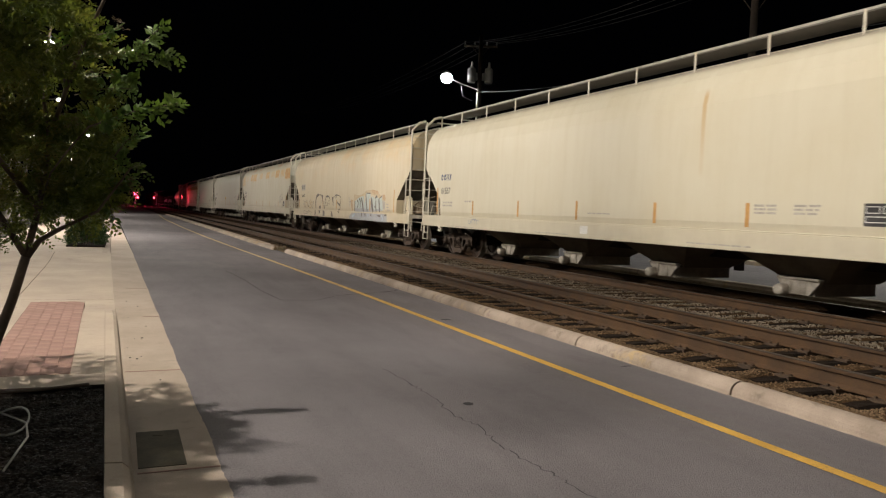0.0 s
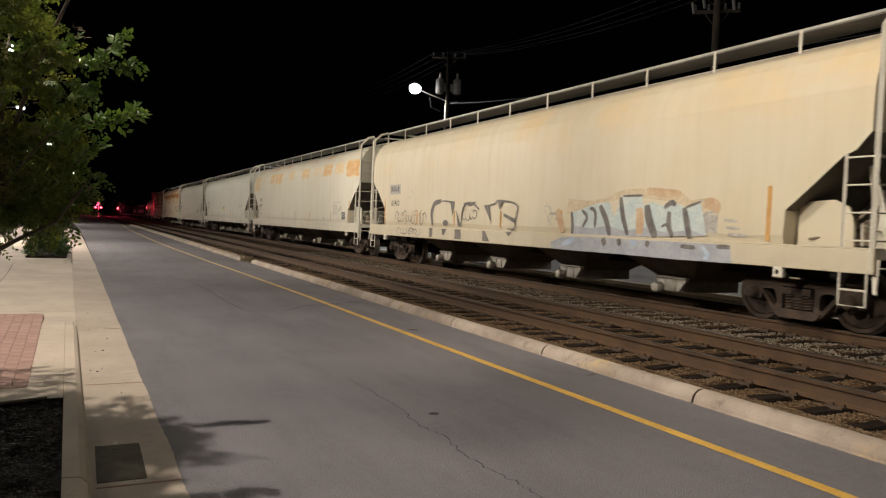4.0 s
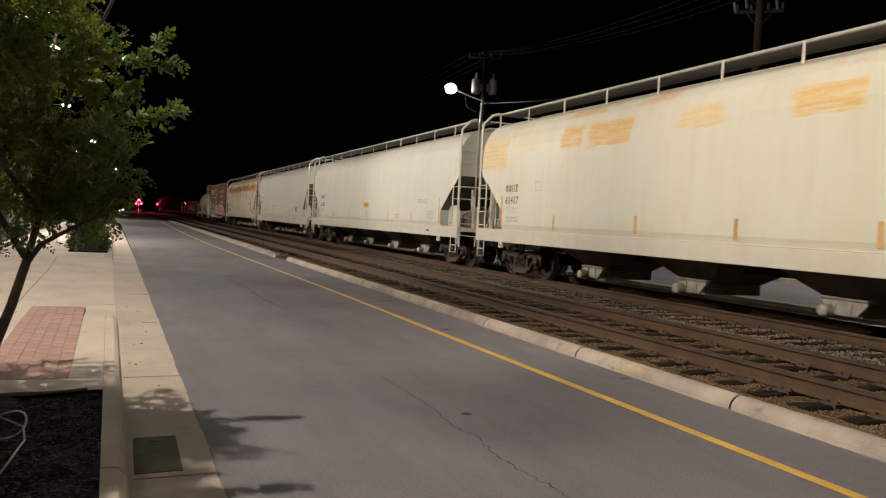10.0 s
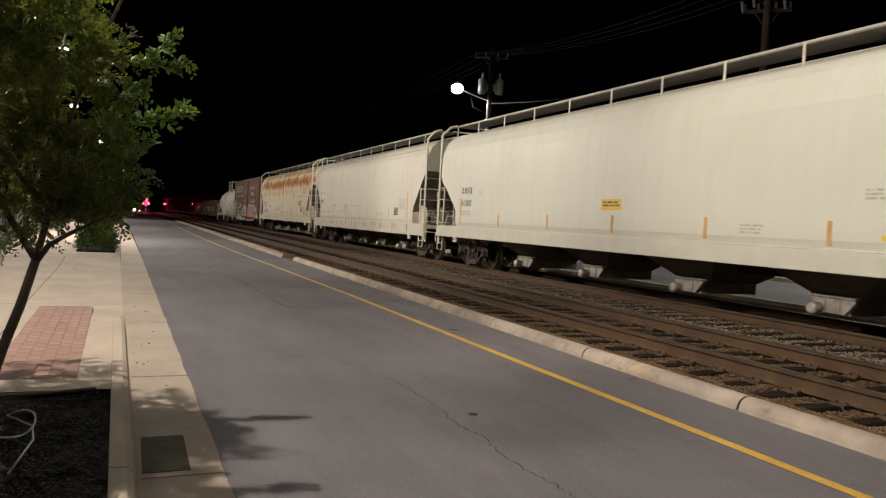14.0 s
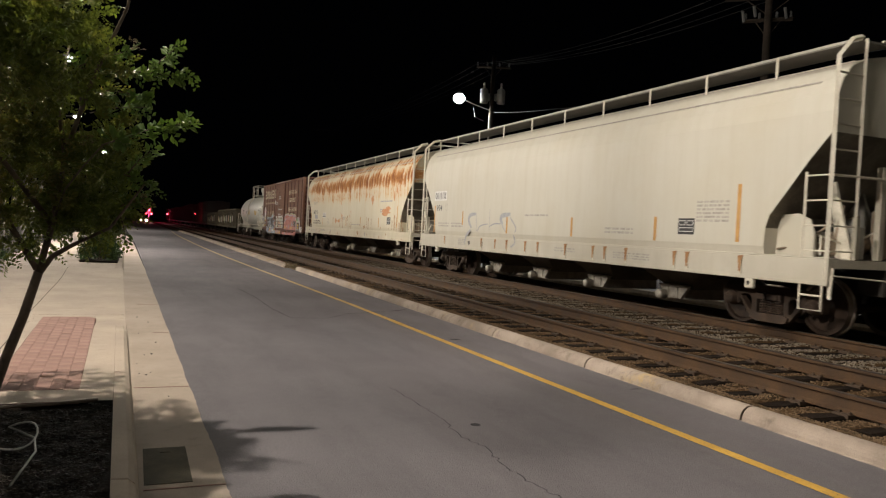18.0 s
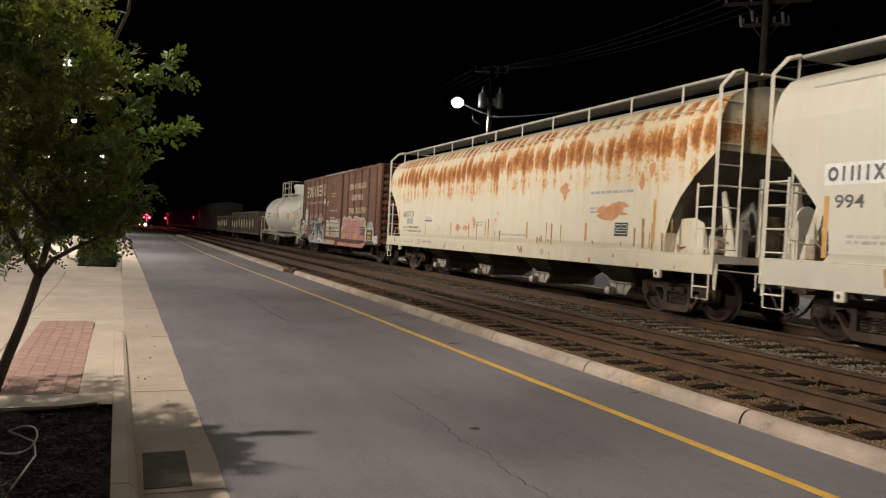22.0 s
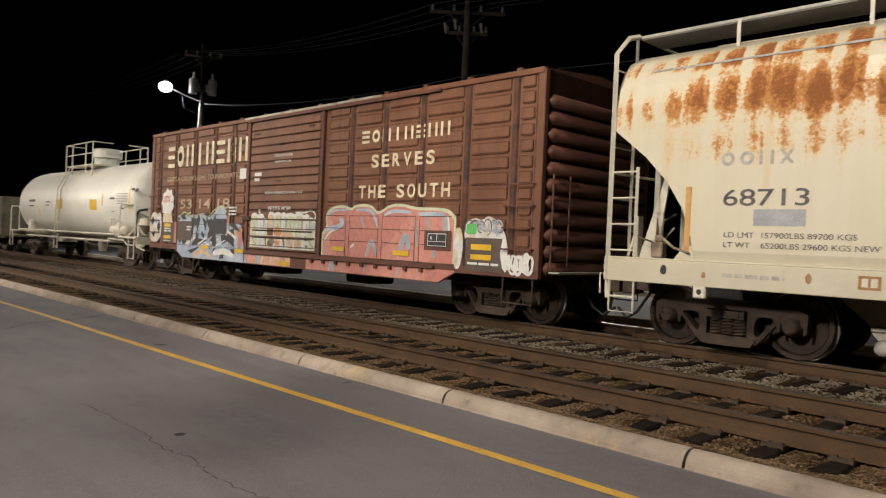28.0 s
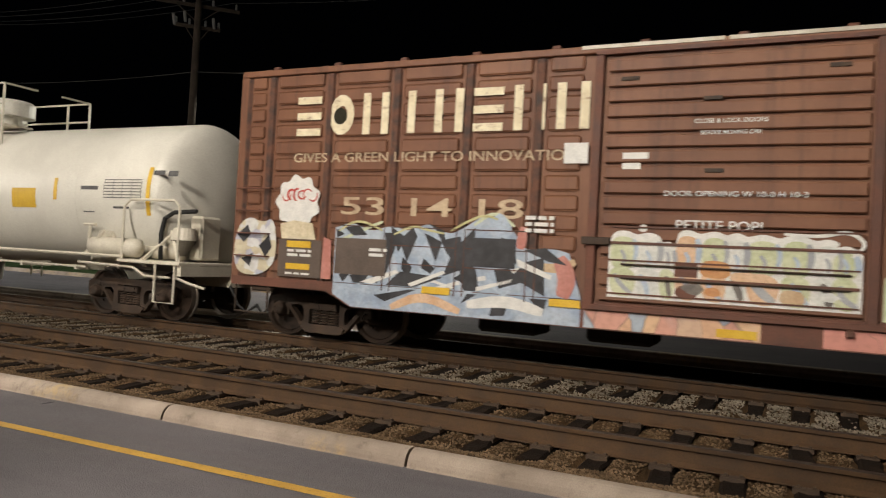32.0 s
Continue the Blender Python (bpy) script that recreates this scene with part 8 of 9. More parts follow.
HIGH_CLUMPS = [
    (-0.42, 5.8, 2.90, 0.22, 0.4, 0.16, 70), (-0.73, 5.7, 3.25, 0.50, 0.6, 0.35, 150), (-0.74, 5.5, 1.22, 0.17, 0.2, 0.07, 16), (-0.75, 6.5, 2.2, 0.50, 0.45, 0.55, 170), (-1.35, 6.4, 2.4, 0.5, 0.5, 0.6, 130),
    (-0.68, 4.9, 2.9, 0.34, 0.3, 0.25, 130), (-0.60, 5.1, 2.55, 0.33, 0.35, 0.28, 150), (-0.42, 5.2, 2.32, 0.20, 0.3, 0.22, 90), (-1.35, 5.1, 2.65, 0.5, 0.4, 0.35, 200), (-1.0, 4.75, 2.6, 0.4, 0.3, 0.3, 130), (-0.78, 4.95, 2.70, 0.28, 0.28, 0.20, 130), (-0.66, 4.80, 2.35, 0.24, 0.22, 0.20, 90), (-0.30, 6.1, 2.05, 0.20, 0.4, 0.35, 70), (-0.95, 6.95, 2.3, 0.45, 0.40, 0.40, 130), (-1.5, 6.9, 2.2, 0.4, 0.4, 0.4, 90)]
sprigs, shoots = [], []
for cx, cy, cz, rx, ry, rz, count in CLUMPS + HIGH_CLUMPS:
    for k in range(count):
        q = rl.normal(size=3)
        q = q / np.linalg.norm(q) * rl.uniform(0.25, 1.0) ** 0.6
        start = np.array([cx + q[0] * rx, cy + q[1] * ry, cz + q[2] * rz])
        out = q * [rx, ry, rz] / max(rx, rz) + rl.normal(0, 0.5, 3) + [0.05, 0, 0.15]
        sprigs.append((start, out, rl.uniform(0.10, 0.20)))
# long shoots that reach out over the kerb, with larger leaves
for a, b, count, spread in (((-0.414, 5.9, 2.535), (0.335, 5.9, 2.56), 36, 0.035), ((0.04, 5.9, 2.535), (0.222, 5.9, 2.757), 14, 0.02), ((-0.22, 5.7, 2.37), (0.05, 5.7, 2.33), 15, 0.03), ((-0.4, 5.7, 2.51), (-0.08, 5.7, 2.66), 14, 0.03),
                            ((-0.19, 4.6, 1.895), (0.285, 4.6, 2.075), 26, 0.03), ((-0.05, 5.3, 1.79), (0.08, 5.3, 1.94), 8, 0.02), ((-0.08, 5.4, 1.78), (0.11, 5.4, 1.70), 9, 0.03), ((-0.09, 5.5, 1.57), (0.05, 5.5, 1.62), 8, 0.03),
                            ((-0.09, 5.5, 1.5), (-0.06, 5.5, 1.38), 6, 0.02), ((-0.31, 5.6, 2.19), (0.05, 5.6, 2.27), 12, 0.04)):
    a, b = np.array(a), np.array(b)
    part("twig", tube(bmesh.new(), [tuple(a), tuple((a + b) / 2 + [0, 0, 0.02]), tuple(b)], 0.005, 5, 0.002), "bark", tree)
    for k in range(count):
        s = a + (b - a) * (k + rl.uniform(0, 0.8)) / count + rl.normal(0, spread * 0.5, 3)
        way = (b - a) / np.linalg.norm(b - a) + rl.normal(0, 0.55, 3)
        shoots.append((s, way, rl.uniform(0.05, 0.11)))
# thin places in the crown, where the lamps behind it shine through
THIN = ((-0.0815, 0.183, 0.10), (-0.069, 0.1165, 0.13), (-0.0135, 0.044, 0.05))
sprigs = [s for s in sprigs if all(math.hypot(s[0][0] - a * s[0][1], s[0][2] - 1.5 - b * s[0][1]) > r for a, b, r in THIN)]
leaves_mesh("crown", sprigs, rl, "leaf", 0.046, 14, tree)
tagged(leaves_mesh("shoot_leaves", shoots, rl, "leaf_shoot", 0.062, 6, tree), "larger fresh green leaves on long shoots")
for x, y, z in ((-0.06, 5.7, 2.70), (-0.5, 5.3, 2.85), (-0.8, 5.1, 2.7), (0.05, 5.4, 1.62), (-0.3, 5.3, 2.0)):
    blooms = [(np.array([x, y, z]) + rl.normal(0, 0.03, 3), rl.normal(size=3), 0.05) for k in range(9)]
    tagged(leaves_mesh("seed_head", blooms, rl, "bloom", 0.018, 8, tree), "faded pale seed head")


def shrub(x, y, z, rx, ry, rz, count, seed, label, category="shrub"):
    ob = thing("shrub", pose(x, y, z), label, category, "shrubs along the pavement")
    g = np.random.default_rng(seed)
    rows = []
    for k in range(count):
        q = g.normal(size=3)
        q /= np.linalg.norm(q)
        q[2] = abs(q[2])
        rows.append((np.array([q[0] * rx, q[1] * ry, 0.02 + q[2] * rz]) * g.uniform(0.55, 0.95), q + g.normal(0, 0.4, 3), g.uniform(0.1, 0.2)))
    leaves_mesh("foliage", rows, g, "shrub", 0.06, 10, ob)
    for k in range(5):
        a = 2 * math.pi * k / 5
        part("stem", tube(bmesh.new(), [(0.05 * math.cos(a), 0.05 * math.sin(a), -0.05), (0.4 * rx * math.cos(a), 0.4 * ry * math.sin(a), rz * 0.7)], 0.015, 5, 0.005), "bark", ob)
    return ob


bed2 = finish(boxes((-1.4, -0.40, 23.4, 31, 0.05, 0.16)), "planting_bed_far", "mulch")
tagged(bed2, "small mulch bed at the driveway's far corner", "planting bed", "", "structure")
shrub(-0.95, 24.3, 0.15, 0.55, 0.7, 0.75, 420, 3, "dark rounded shrub at the driveway corner")
shrub(-0.85, 26.2, 0.15, 0.5, 0.8, 0.85, 330, 4, "dark rounded shrub behind the corner shrub")
lawn = finish(boxes((-14, -3.21, 21.21, 60, 0.0, 0.11)), "lawn", "soil")
tagged(lawn, "dark lawn beside the far pavement", "lawn", "", "structure")
for k in range(5):
    shrub(-3.9 - 1.7 * k, 23.0 + 0.3 * (k % 2), 0.11, 0.9, 0.6, 0.55 + 0.12 * (k % 2), 300, 30 + k, "low clipped dark hedge shrub")


def building():
    ob = thing("porch_building", pose(-9.5, 36, 0), "dim low building with white porch columns", "building")
    part("wall", boxes((-5, 3.0, -8, 8, 0, 3.6)), "box_dark", ob)
    part("roof", extrude_y(bmesh.new(), [(-5.6, 3.6), (-1, 5.4), (5.4, 3.5), (5.4, 3.35), (-1, 5.2), (-5.6, 3.45)], -8.5, 8.5), "under", ob)
    for k in range(6):
        part("column", lathe(bmesh.new(), [(0.1, 0.16), (0.25, 0.12), (3.3, 0.10), (3.45, 0.16)], "Z", (5.0, -7.6 + 3.0 * k, 0), 12), "slope", ob)
    for k in range(4):
        w = part("window", boxes((3.0, 3.04, -6.5 + 3.8 * k, -5.3 + 3.8 * k, 1.0, 2.5)), "white", ob)
        part("pane", boxes((3.04, 3.05, -6.4 + 3.8 * k, -5.4 + 3.8 * k, 1.1, 2.4)), "panel", w)


building()


# ---- street lamps ----
def street_lamp(x, y, z, base_x, label, lens="lens", size=1.0, ground=0.1):
    ob = thing("street_lamp", pose(base_x, y, ground), label, "street lamp", "street lamps along the pavement")
    dx, h = x - base_x, z - ground
    part("pole", tube(bmesh.new(), [(0, 0, 0), (0, 0, h * 0.5), (0, 0, h - 0.1)], 0.085, 12, 0.055), "steel", ob, smooth=True)
    part("base_collar", lathe(bmesh.new(), [(0, 0.17), (0.06, 0.17), (0.10, 0.12), (0.35, 0.11)], "Z", (0, 0, 0), 16), "steel", ob)
    part("arm", tube(bmesh.new(), [(0, 0, h - 0.45), (dx * 0.4, 0, h - 0.05), (dx * 0.85, 0, h + 0.03)], 0.03, 8), "steel", ob)
    s = 1 if dx > 0 else -1
    head = part("head", lathe(bmesh.new(), [(-0.32, 0.02), (-0.26, 0.10), (0.0, 0.15), (0.25, 0.13), (0.33, 0.03)], "X", (dx, 0, h + 0.05), 16), "steel", ob, smooth=True)
    part("lens", lathe(bmesh.new(), [(h - 0.11, 0.04), (h - 0.08, 0.13 * size), (h - 0.01, 0.17 * size), (h + 0.04, 0.15 * size)], "Z", (dx + s * 0.05, 0, 0), 16), lens, ob, "glowing lamp lens")
    return ob




# mast for one of the added fill lamps, always out of view
def fill_mast(x, y, z):
    ob = thing("floodlight_mast", pose(x, y, 0), "added unseen grey mast with a lit fill lamp", "floodlight", "floodlights in the lot")
    part("mast", tube(bmesh.new(), [(0, 0, 0), (0, 0, z * 0.5), (0, 0, z)], 0.10, 12, 0.07), "steel", ob, smooth=True)
    part("base_collar", lathe(bmesh.new(), [(0, 0.2), (0.05, 0.2), (0.1, 0.13)], "Z", (0, 0, 0), 16), "steel", ob)
    head = part("head", boxes((0.02, 0.22, -0.25, 0.25, z - 0.2, z + 0.2), bevel=0.03), "steel", ob)
    part("lens", boxes((0.222, 0.235, -0.2, 0.2, z - 0.15, z + 0.15)), "lens", head, "glowing fill lamp glass")


for x, y, z in FILL_LAMPS:
    fill_mast(x, y, z)
# includes the mast of the added fill lamp behind the viewer
for x, y, z in LAMPS:
    street_lamp(x, y, z, x - 1.5, "tall grey street lamp, lit", "lens", 1.5, 0.1 if 0 < y < 60 else -0.16)
street_lamp(*SIDE_FILL, SIDE_FILL[0] + 1.6, "grey street lamp of the far street, lit", ground=0.08)
street_lamp(-1.59, 140.0, 7.7, -3.0, "distant lit street lamp", "lens_far", ground=-0.16)
for x, y, z in ((129.5, 12.7, 8.3), (130.0, 3.9, 8.1), (136.0, 9.5, 8.0)):
    street_lamp(x, y, z, x - 1.2, "distant lit street lamp across the tracks", "lens_far", 2.2, -0.16)


# ---- wooden utility poles, wires ----
M["porcelain"] = surface("grimy_porcelain", (0.055, 0.055, 0.055), (0.10, 0.10, 0.098), 0.6, 0, 6, 50)


def utility_pole(x, y, top, arm_z, label, cans=False):
    ob = thing("utility_pole", pose(x, y, -0.15), label, "utility pole", "utility poles beyond the tracks")
    part("pole", tube(bmesh.new(), [(0, 0, 0), (0, 0, top * 0.5), (0, 0, top)], 0.17, 12, 0.11), "wood_pole", ob, smooth=True)
    a = Vector((0.72, -0.70, 0)) if not cans else Vector((0.9, -0.43, 0))
    u = Vector((-a.y, a.x, 0))
    for k, z in enumerate((arm_z,) if cans else (arm_z, arm_z - 0.75)):
        w = (0.95 if cans else 1.38) * (1 if k == 0 else 0.55)
        part("crossarm", bars([a * -w + u * 0.15 + Vector((0, 0, z)), a * w + u * 0.15 + Vector((0, 0, z))], radius=0.07, sides=4), "wood_pole", ob)
        for f in (-0.92, -0.35, 0.35, 0.92):
            p = a * (w * f) + u * 0.15
            part("insulator", lathe(bmesh.new(), [(z + 0.06, 0.03), (z + 0.12, 0.055), (z + 0.16, 0.03), (z + 0.22, 0.05), (z + 0.27, 0.02)], "Z", (p.x, p.y, 0), 10), "porcelain", ob)
        for sgn in (-1, 1):
            part("arm_brace", bars([a * (0.5 * sgn * w) + u * 0.15 + Vector((0, 0, z - 0.05)), u * 0.15 + Vector((0, 0, z - 0.6))], radius=0.02), "wood_pole", ob)
    if not cans:
        for f, dz in ((-0.8, -0.45), (-0.45, -0.3), (0.5, -0.4)):
            p = a * f
            part("cutout", bars([(p.x, p.y, arm_z + dz), (p.x + 0.08, p.y, arm_z + dz - 0.35)], radius=0.05), "porcelain", ob)
    return ob, a


pole_a, dir_a = utility_pole(18.12, 37.33, 11.6, 11.0, "wooden utility pole with transformers and a street light", True)
for f in (-0.45, 0.50):
    p = dir_a * f
    can = part("transformer", lathe(bmesh.new(), [(8.95, 0.20), (9.0, 0.23), (9.70, 0.23), (9.76, 0.17)], "Z", (p.x, p.y, 0), 20), "steel", pole_a, smooth=True)
    part("bushing", lathe(bmesh.new(), [(9.76, 0.05), (9.84, 0.08), (9.92, 0.05), (10.02, 0.06), (10.12, 0.02)], "Z", (p.x, p.y, 0), 10), "frame_grey", can)
    part("mount", boxes((p.x * 0.4 - 0.06, p.x * 0.4 + 0.06, p.y * 0.4 - 0.06, p.y * 0.4 + 0.06, 9.1, 9.5)), "steel", can)
off = Vector(FAR_LAMP) - Vector((18.12, 37.33, -0.15))
part("lamp_arm", bars([(0, 0, 8.55), (off.x * 0.5, off.y * 0.5, 8.85), (off.x * 0.88, off.y * 0.88, off.z + 0.02)], radius=0.03), "steel", pole_a)
part("lamp_head", lathe(bmesh.new(), [(off.z + 0.28, 0.20), (off.z + 0.34, 0.18), (off.z + 0.42, 0.10), (off.z + 0.45, 0.02)], "Z", (off.x, off.y, 0), 18), "steel", pole_a)
part("lamp_lens", lathe(bmesh.new(), [(off.z - 0.20, 0.05), (off.z - 0.16, 0.20), (off.z - 0.04, 0.30), (off.z + 0.12, 0.32), (off.z + 0.24, 0.26), (off.z + 0.30, 0.16)], "Z", (off.x, off.y, 0), 18), "lens", pole_a, "glowing lamp lens")
part("conduit", bars([(-0.15, -0.1, 0.1), (-0.15, -0.1, 8.4)], radius=0.05), "galv", pole_a, "pale conduit up the pole")
part("lamp_wire", bars([(off.x * 0.55, off.y * 0.55, 8.75), (off.x * 0.5, off.y * 0.5, 8.2), (off.x * 0.2, off.y * 0.2, 7.95)], radius=0.012), "cable", pole_a)
pole_b, dir_b = utility_pole(19.28, 18.95, 10.9, 10.1, "tall wooden utility pole with two crossarms")
pole_c, dir_c = utility_pole(20.3, -4.0, 11.2, 10.4, "wooden utility pole with crossarms beside the far street")


def wire(a, b, sag, radius, label):
    a, b = Vector(a), Vector(b)
    pts = [a.lerp(b, k / 14) - Vector((0, 0, sag * 4 * (k / 14) * (1 - k / 14))) for k in range(15)]
    tagged(finish(bars(pts, radius=radius, sides=5), "overhead_wire", "cable"), label, "wire", "overhead wires")


for f in (-0.9, -0.35, 0.35, 0.9):
    pa = Vector((18.12, 37.33, 11.0)) + dir_a * f
    pb = Vector((19.28, 18.95, 10.2)) + dir_b * f * 1.3
    pc = Vector((20.3, -4.0, 10.5)) + dir_c * f * 1.3
    wire(pa, pb, 0.5, 0.009, "black overhead wire between the poles")
    wire(pb, pc, 0.6, 0.009, "black overhead wire between the poles")
    wire(pa, pa + Vector((-1.0, 40, 0.4)), 0.8, 0.009, "black overhead wire running on down the street")
wire((18.12, 37.33, 8.3), (19.28, 18.95, 7.6), 0.4, 0.012, "thick overhead cable below the crossarms")
wire((19.28, 18.95, 7.6), (20.3, -4.0, 7.8), 0.5, 0.012, "thick overhead cable below the crossarms")

# ---- beyond the tracks ----
tagged(finish(extrude_y(bmesh.new(), kerb_outline(22.5, 0.3, 0.15), -60, 300), "kerb_opposite", "kerb"), "pale kerb of the far street", "kerb", "", "structure")
tagged(finish(extrude_y(bmesh.new(), kerb_outline(13.9, 0.3, 0.10), -60, 300), "kerb_beyond_track", "kerb"), "low kerb between ballast and far street", "kerb", "", "structure")
M["grass"] = surface("night_grass", (0.030, 0.055, 0.018), (0.055, 0.085, 0.030), 0.9, 0, 3, 40, 0.8, 0.03)
tagged(finish(boxes((22.8, 60, -60, 200, -0.1, 0.10)), "grass_verge", "grass"), "dark grass verge beyond the far street", "grass", "", "structure")
for k, (x, y) in enumerate(((112, 52), (120, 20), (115, -12), (125, 84))):
    ob = thing("verge_tree", pose(x, y, 0), "dark broad tree far across the street", "tree", "trees across the street")
    part("trunk", tube(bmesh.new(), [(0, 0, 0), (0.1, 0, 1.5), (0.0, 0.2, 3.2)], 0.22, 8, 0.12), "bark", ob)
    g = np.random.default_rng(90 + k)
    rows = []
    for i in range(260):
        q = g.normal(size=3)
        q /= np.linalg.norm(q)
        rows.append((np.array([q[0] * 2.6, q[1] * 2.8, 4.6 + q[2] * 2.0]) * [1, 1, 1] * 1.0, q + g.normal(0, 0.5, 3), 0.9))
    leaves_mesh("crown", rows, g, "shrub", 0.42, 8, ob)

# ---- level crossing in the distance ----
for x, y, z in ((3.8, 228.0, 2.5), (9.3, 224.0, 2.6)):
    ob = thing("crossing_signal", pose(x, y, 0), "level crossing signal with lit red lamps", "crossing signal", "crossing signals")
    part("mast", tube(bmesh.new(), [(0, 0, 0), (0, 0, 4.0)], 0.08, 10), "steel", ob)
    part("lamp_bar", bars([(-0.75, -0.1, z - 0.1), (0.75, -0.1, z - 0.1)], radius=0.04), "steel", ob)
    for s in (-1, 1):
        hood = part("hood", lathe(bmesh.new(), [(-0.12, 0.30), (0.05, 0.30)], "Y", (s * 0.7, -0.2, z - 0.1), 20), "under", ob)
        part("lens", lathe(bmesh.new(), [(-0.18, 0.17), (-0.13, 0.22)], "Y", (s * 0.7, -0.2, z - 0.1), 20), "red_lens", hood, "glowing red lens")
    for a in (-1, 1):
        part("crossbuck_board", bars([(-0.55, -0.12, 3.5 - 0.55 * a), (0.55, -0.12, 3.5 + 0.55 * a)], radius=0.09, sides=4), "white", ob)
near_signal = thing("crossing_signal", pose(8.3, 119, -0.1), "level crossing signal whose red lamps light the passing cars", "crossing signal", "crossing signals")
part("mast", tube(bmesh.new(), [(0, 0, 0), (0, 0, 3.4)], 0.07, 10), "under", near_signal)
part("lamp_bar", bars([(0.0, -0.6, 2.4), (0.0, 0.6, 2.4)], radius=0.04), "under", near_signal)
for dy in (-0.6, 0.6):
    hood = part("hood", lathe(bmesh.new(), [(0.0, 0.30), (0.16, 0.30)], "X", (0, dy, 2.4), 20), "under", near_signal)
    part("lens", lathe(bmesh.new(), [(0.13, 0.20), (0.2, 0.16)], "X", (0, dy, 2.4), 20), "red_lens", hood, "glowing red lens")
lamp("crossing_signal_light", (8.55, 119, 2.3), 90, (1.0, 0.06, 0.12), 0.15, 150, 0.3, (9.6, 120, 2.0))
# added red fill on the far cars; no signal stands at this one
lamp("crossing_signal_light", (8.0, 150, 2.6), 130, (1.0, 0.08, 0.10), 0.15, 150, 0.3, (9.6, 140, 2.0))
red = bpy.data.lights.new("crossing_glow", "POINT")
red.energy, red.color, red.shadow_soft_size = 2500, (1.0, 0.05, 0.14), 0.2
new("crossing_glow", red).location = (3.9, 226.6, 2.9)


def waiting_car(x, y, label):
    ob = thing("car", pose(x, y, 0), label, "car")
    part("body", boxes((-0.88, 0.88, -2.1, 2.1, 0.32, 0.85), bevel=0.12), "under", ob)
    part("cabin", boxes((-0.75, 0.75, -0.9, 1.5, 0.80, 1.42), bevel=0.2), "panel", ob)
    for s in (-1, 1):
        part("headlight", lathe(bmesh.new(), [(-2.14, 0.17), (-2.08, 0.19)], "Y", (s * 0.62, 0, 0.66), 14), "head_lens", ob, "lit headlight")
        for yy in (-1.35, 1.35):
            wheel = part("wheel", lathe(bmesh.new(), [(-0.1, 0.32), (0.1, 0.32)], "X", (s * 0.8, yy, 0.32), 18), "cable", ob)
            part("rim", lathe(bmesh.new(), [(-0.105, 0.18), (0.105, 0.18)], "X", (s * 0.8, yy, 0.32), 14), "steel", wheel)
    return ob


turning_car = waiting_car(1.0, 196, "dark car with lit headlights far down the street")
# weeds at the kerb's gap
weed = thing("kerb_weed", pose(4.95, 25.35, 0), "tuft of dry weeds in the gap of the kerb", "weed")
g = np.random.default_rng(5)
leaves_mesh("tuft", [(np.array([g.uniform(-0.15, 0.2), g.uniform(-0.15, 0.15), 0.0]), np.array([g.normal(0, 0.4), g.normal(0, 0.4), 1.0]), g.uniform(0.12, 0.3)) for k in range(60)], g, "bloom", 0.05, 8, weed)

# ---- ties, fastenings and stones ----
def worn_tie(seed, half=1.3):
    """A split, weathered tie with ragged long edges."""
    r = random.Random(seed)
    bm, rings = bmesh.new(), []
    for k in range(15):
        x = -half + 2 * half * k / 14 + r.uniform(-0.03, 0.03)
        w, e, top = 0.105 + r.uniform(-0.025, 0.012), 0.105 + r.uniform(-0.025, 0.012), r.uniform(-0.014, 0.0)
        rings.append([bm.verts.new(p) for p in ((x, -w, -0.16), (x, -w, top - 0.022), (x, -w + 0.025, top), (x, r.uniform(-0.03, 0.03), top - r.uniform(0, 0.012)), (x, e - 0.025, top), (x, e, top - 0.022), (x, e, -0.16))])
    for p, q in zip(rings, rings[1:]):
        for k in range(6):
            bm.faces.new((p[k], p[k + 1], q[k + 1], q[k]))
    bm.faces.new(rings[0]), bm.faces.new(rings[-1])
    return make_mesh("tie", bm, "tie")


tie_meshes = [worn_tie(k) for k in range(6)]
long_ties = [worn_tie(k + 6, 1.54) for k in range(6)]
rng = np.random.default_rng(4)
TIE_AT = ([], [])
for k, cx in enumerate(TRACKS):
    track = thing("track_ties", Matrix(), "dark wooden ties under the empty track" if k == 0 else "dark wooden ties under the train's track", "railway ties", "", "structure")
    plates = bmesh.new()
    late = bmesh.new()
    for i in range(280):
        y = -8 + 0.52 * i + rng.uniform(-0.02, 0.02)
        TIE_AT[k].append(y)
        turn, dz = rng.uniform(-2.0, 2.0), rng.uniform(-0.014, 0.004) - 0.012 * k
        if i < 110:
            ob = new("tie", (tie_meshes, long_ties)[k][i * 5 % 6])
            ob.matrix_basis = pose(cx - 0.22 * k + rng.uniform(-0.05, 0.05), y, TIE_TOP + dz - 0.002, 0, 0, turn)
            ob.parent = track
            for rx in (RAILS[2 * k], RAILS[2 * k + 1]):
                box(plates, rx - 0.16, rx + 0.16, y - 0.09, y + 0.09, TIE_TOP - 0.03, TIE_TOP + 0.008)
                for sx, sy in ((-0.1, 0.05), (0.1, -0.05), (-0.095, -0.06), (0.105, 0.055)):
                    box(plates, rx + sx - 0.014, rx + sx + 0.014, y + sy - 0.012, y + sy + 0.012, TIE_TOP - 0.02, TIE_TOP + 0.028)
        else:
            box(late, cx - 1.3, cx + 1.3, y - 0.115, y + 0.115, -0.16, TIE_TOP + dz)
    tagged(part("tie_rest", late, "tie", track), kind="stuff")
    tagged(part("rail_fastenings", plates, "spike", track, "rusty tie plates and spikes"), kind="stuff")


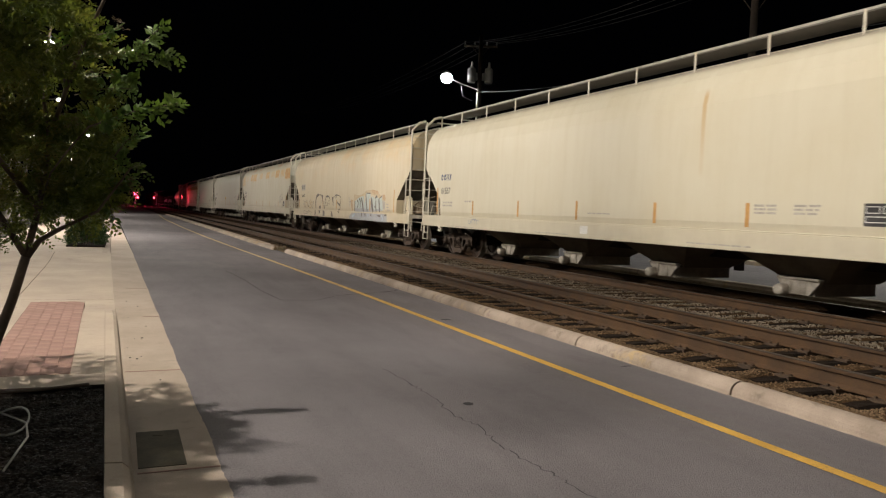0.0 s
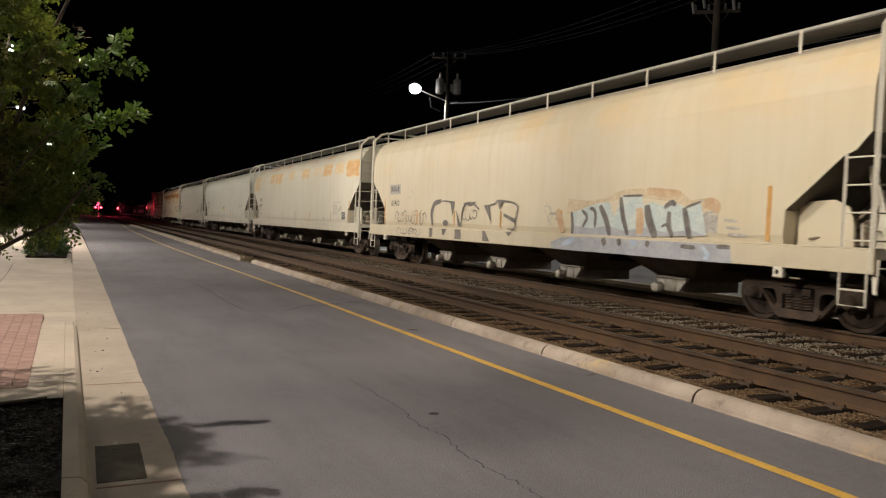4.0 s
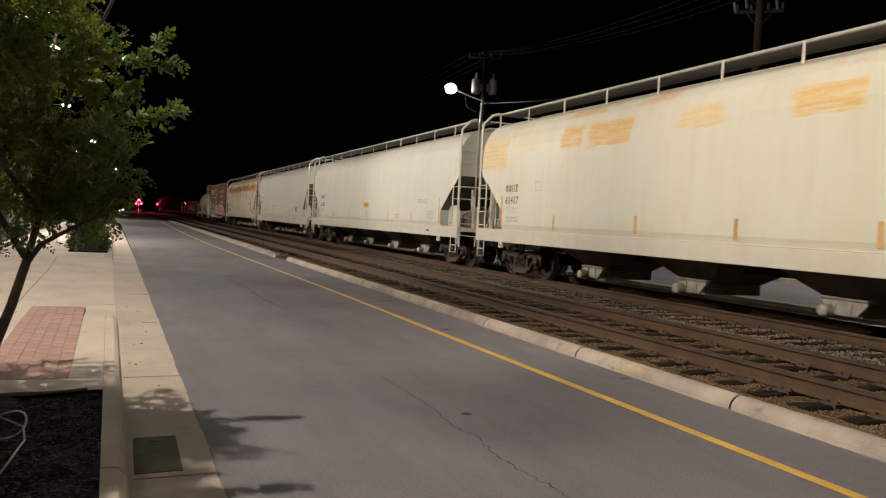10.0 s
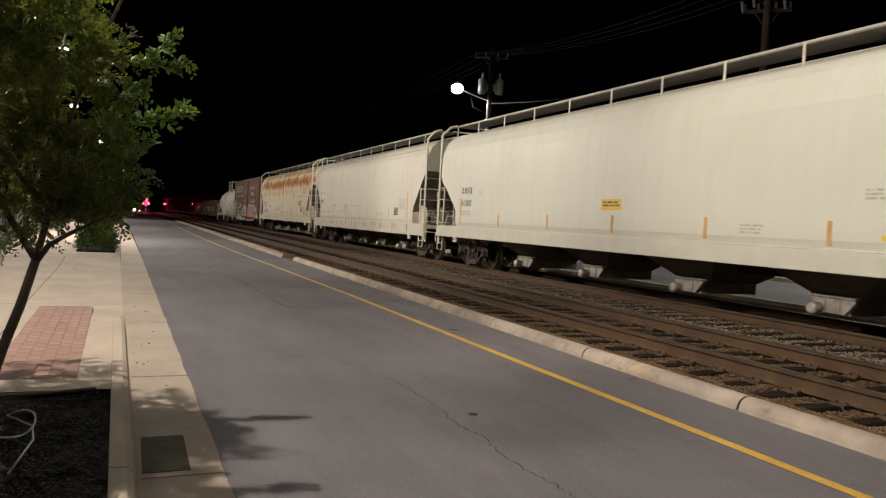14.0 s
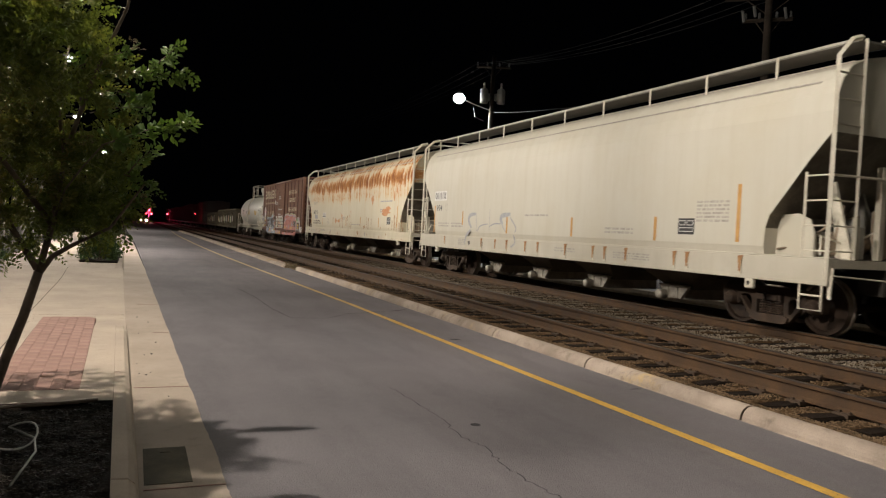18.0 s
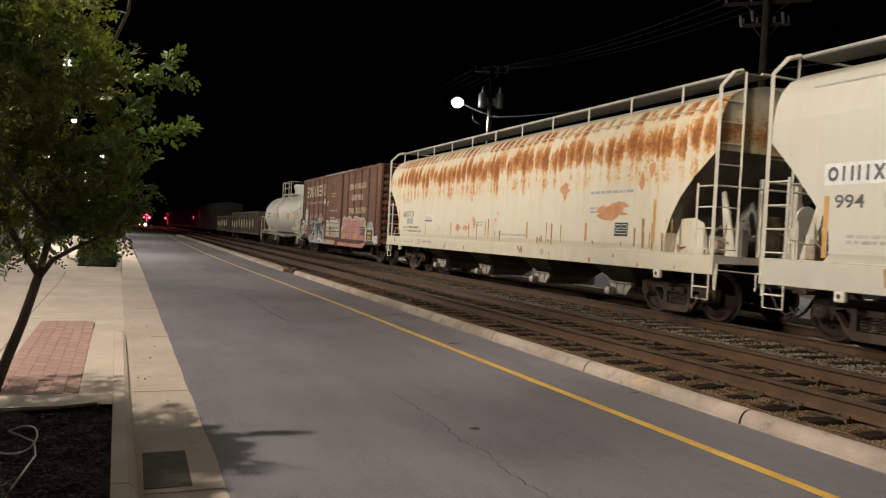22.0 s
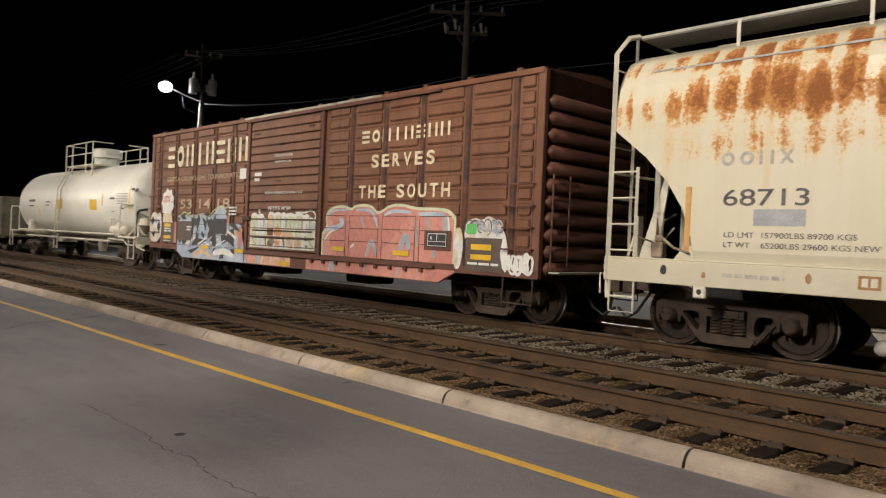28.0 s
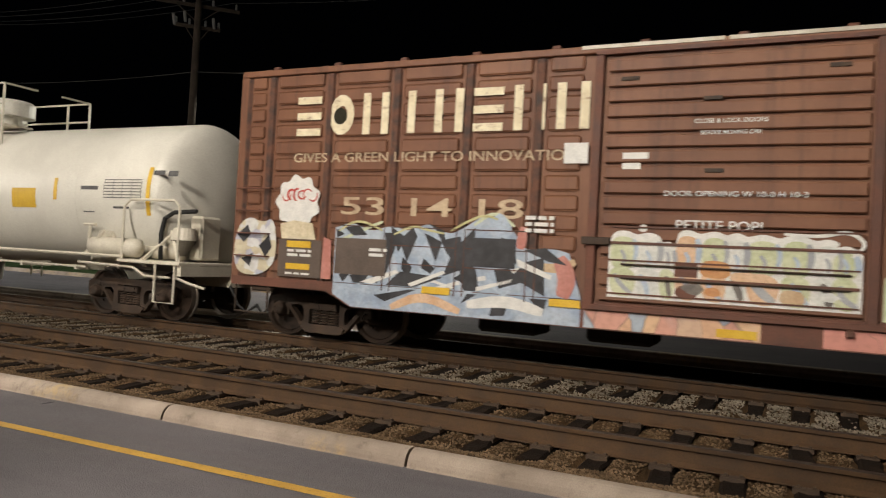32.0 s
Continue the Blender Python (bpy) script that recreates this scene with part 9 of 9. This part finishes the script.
def stones(name, count, xr, yr, size, material, label, seed, lift=0.0):
    r = np.random.default_rng(seed)
    x, y = r.uniform(*xr, count), yr[0] + (yr[1] - yr[0]) * r.uniform(0, 1, count) ** 1.5
    keep = np.ones(count, bool)
    for k, cx in enumerate(TRACKS):
        near = np.min(np.abs(y[:, None] - np.array(TIE_AT[k])[None]), 1) < 0.125 + 0.012 * k
        keep &= ~(near & (np.abs(x - cx + 0.22 * k) < (1.31, 1.55)[k]) & (r.uniform(0, 1, count) > 0.02))
    x, y = x[keep], y[keep]
    count = len(x)
    z = np.array([max(bed_height(a, b), -0.075) for a, b in zip(x, y)]) + lift
    v, f = chips(r, np.stack([x, y, z], 1), r.uniform(size[0], size[1], count))
    mesh_object(name, v, f, material, label, "ballast", "stuff")


M["stone"] = leaf_material("ballast_stone", (0.140, 0.113, 0.085), (0.290, 0.243, 0.192))
M["stone"].node_tree.nodes["Principled BSDF"].inputs["Roughness"].default_value = 0.9
M["stone_dark"] = leaf_material("dirty_ballast_stone", (0.088, 0.055, 0.030), (0.195, 0.130, 0.078))
M["stone_dark"].node_tree.nodes["Principled BSDF"].inputs["Roughness"].default_value = 0.95
stones("ballast_between_tracks", 52000, (8.0, 10.35), (-4, 34), (0.008, 0.022), "stone", "loose grey ballast stones between the two tracks", 1, 0.014)
stones("ballast_in_track", 26000, (6.35, 8.05), (-4, 28), (0.008, 0.022), "stone_dark", "dirty ballast between the rails of the empty track", 2, 0.0)
stones("ballast_kerb_side", 40000, (5.13, 6.4), (-3, 28), (0.006, 0.018), "stone_dark", "loose stones between kerb and rail", 3, 0.004)

# ---- the train rolls ----
def motions():
    for car, y, _ in CARS:
        walk(car, [(t, pose(CAR_X, y - travel(t), 0)) for t in range(0, 33)])
    walk(turning_car, [(0, pose(-9, 199, 0, 0, 0, 86)), (8, pose(-6, 199, 0, 0, 0, 80)), (11, pose(-0.5, 197.5, 0, 0, 0, 35)), (13, pose(1.0, 196, 0)), (24, pose(2.2, 186, 0)), (32, pose(2.2, 178, 0))])
    turns = [(k / 10, math.degrees(travel(k / 10) / WHEEL_R)) for k in range(0, 321)]
    for ob in ROLLING:
        at = ob.matrix_basis.translation.copy()
        walk(ob, [(t, pose(at.x, at.y, at.z, a)) for t, a in turns])


motions()
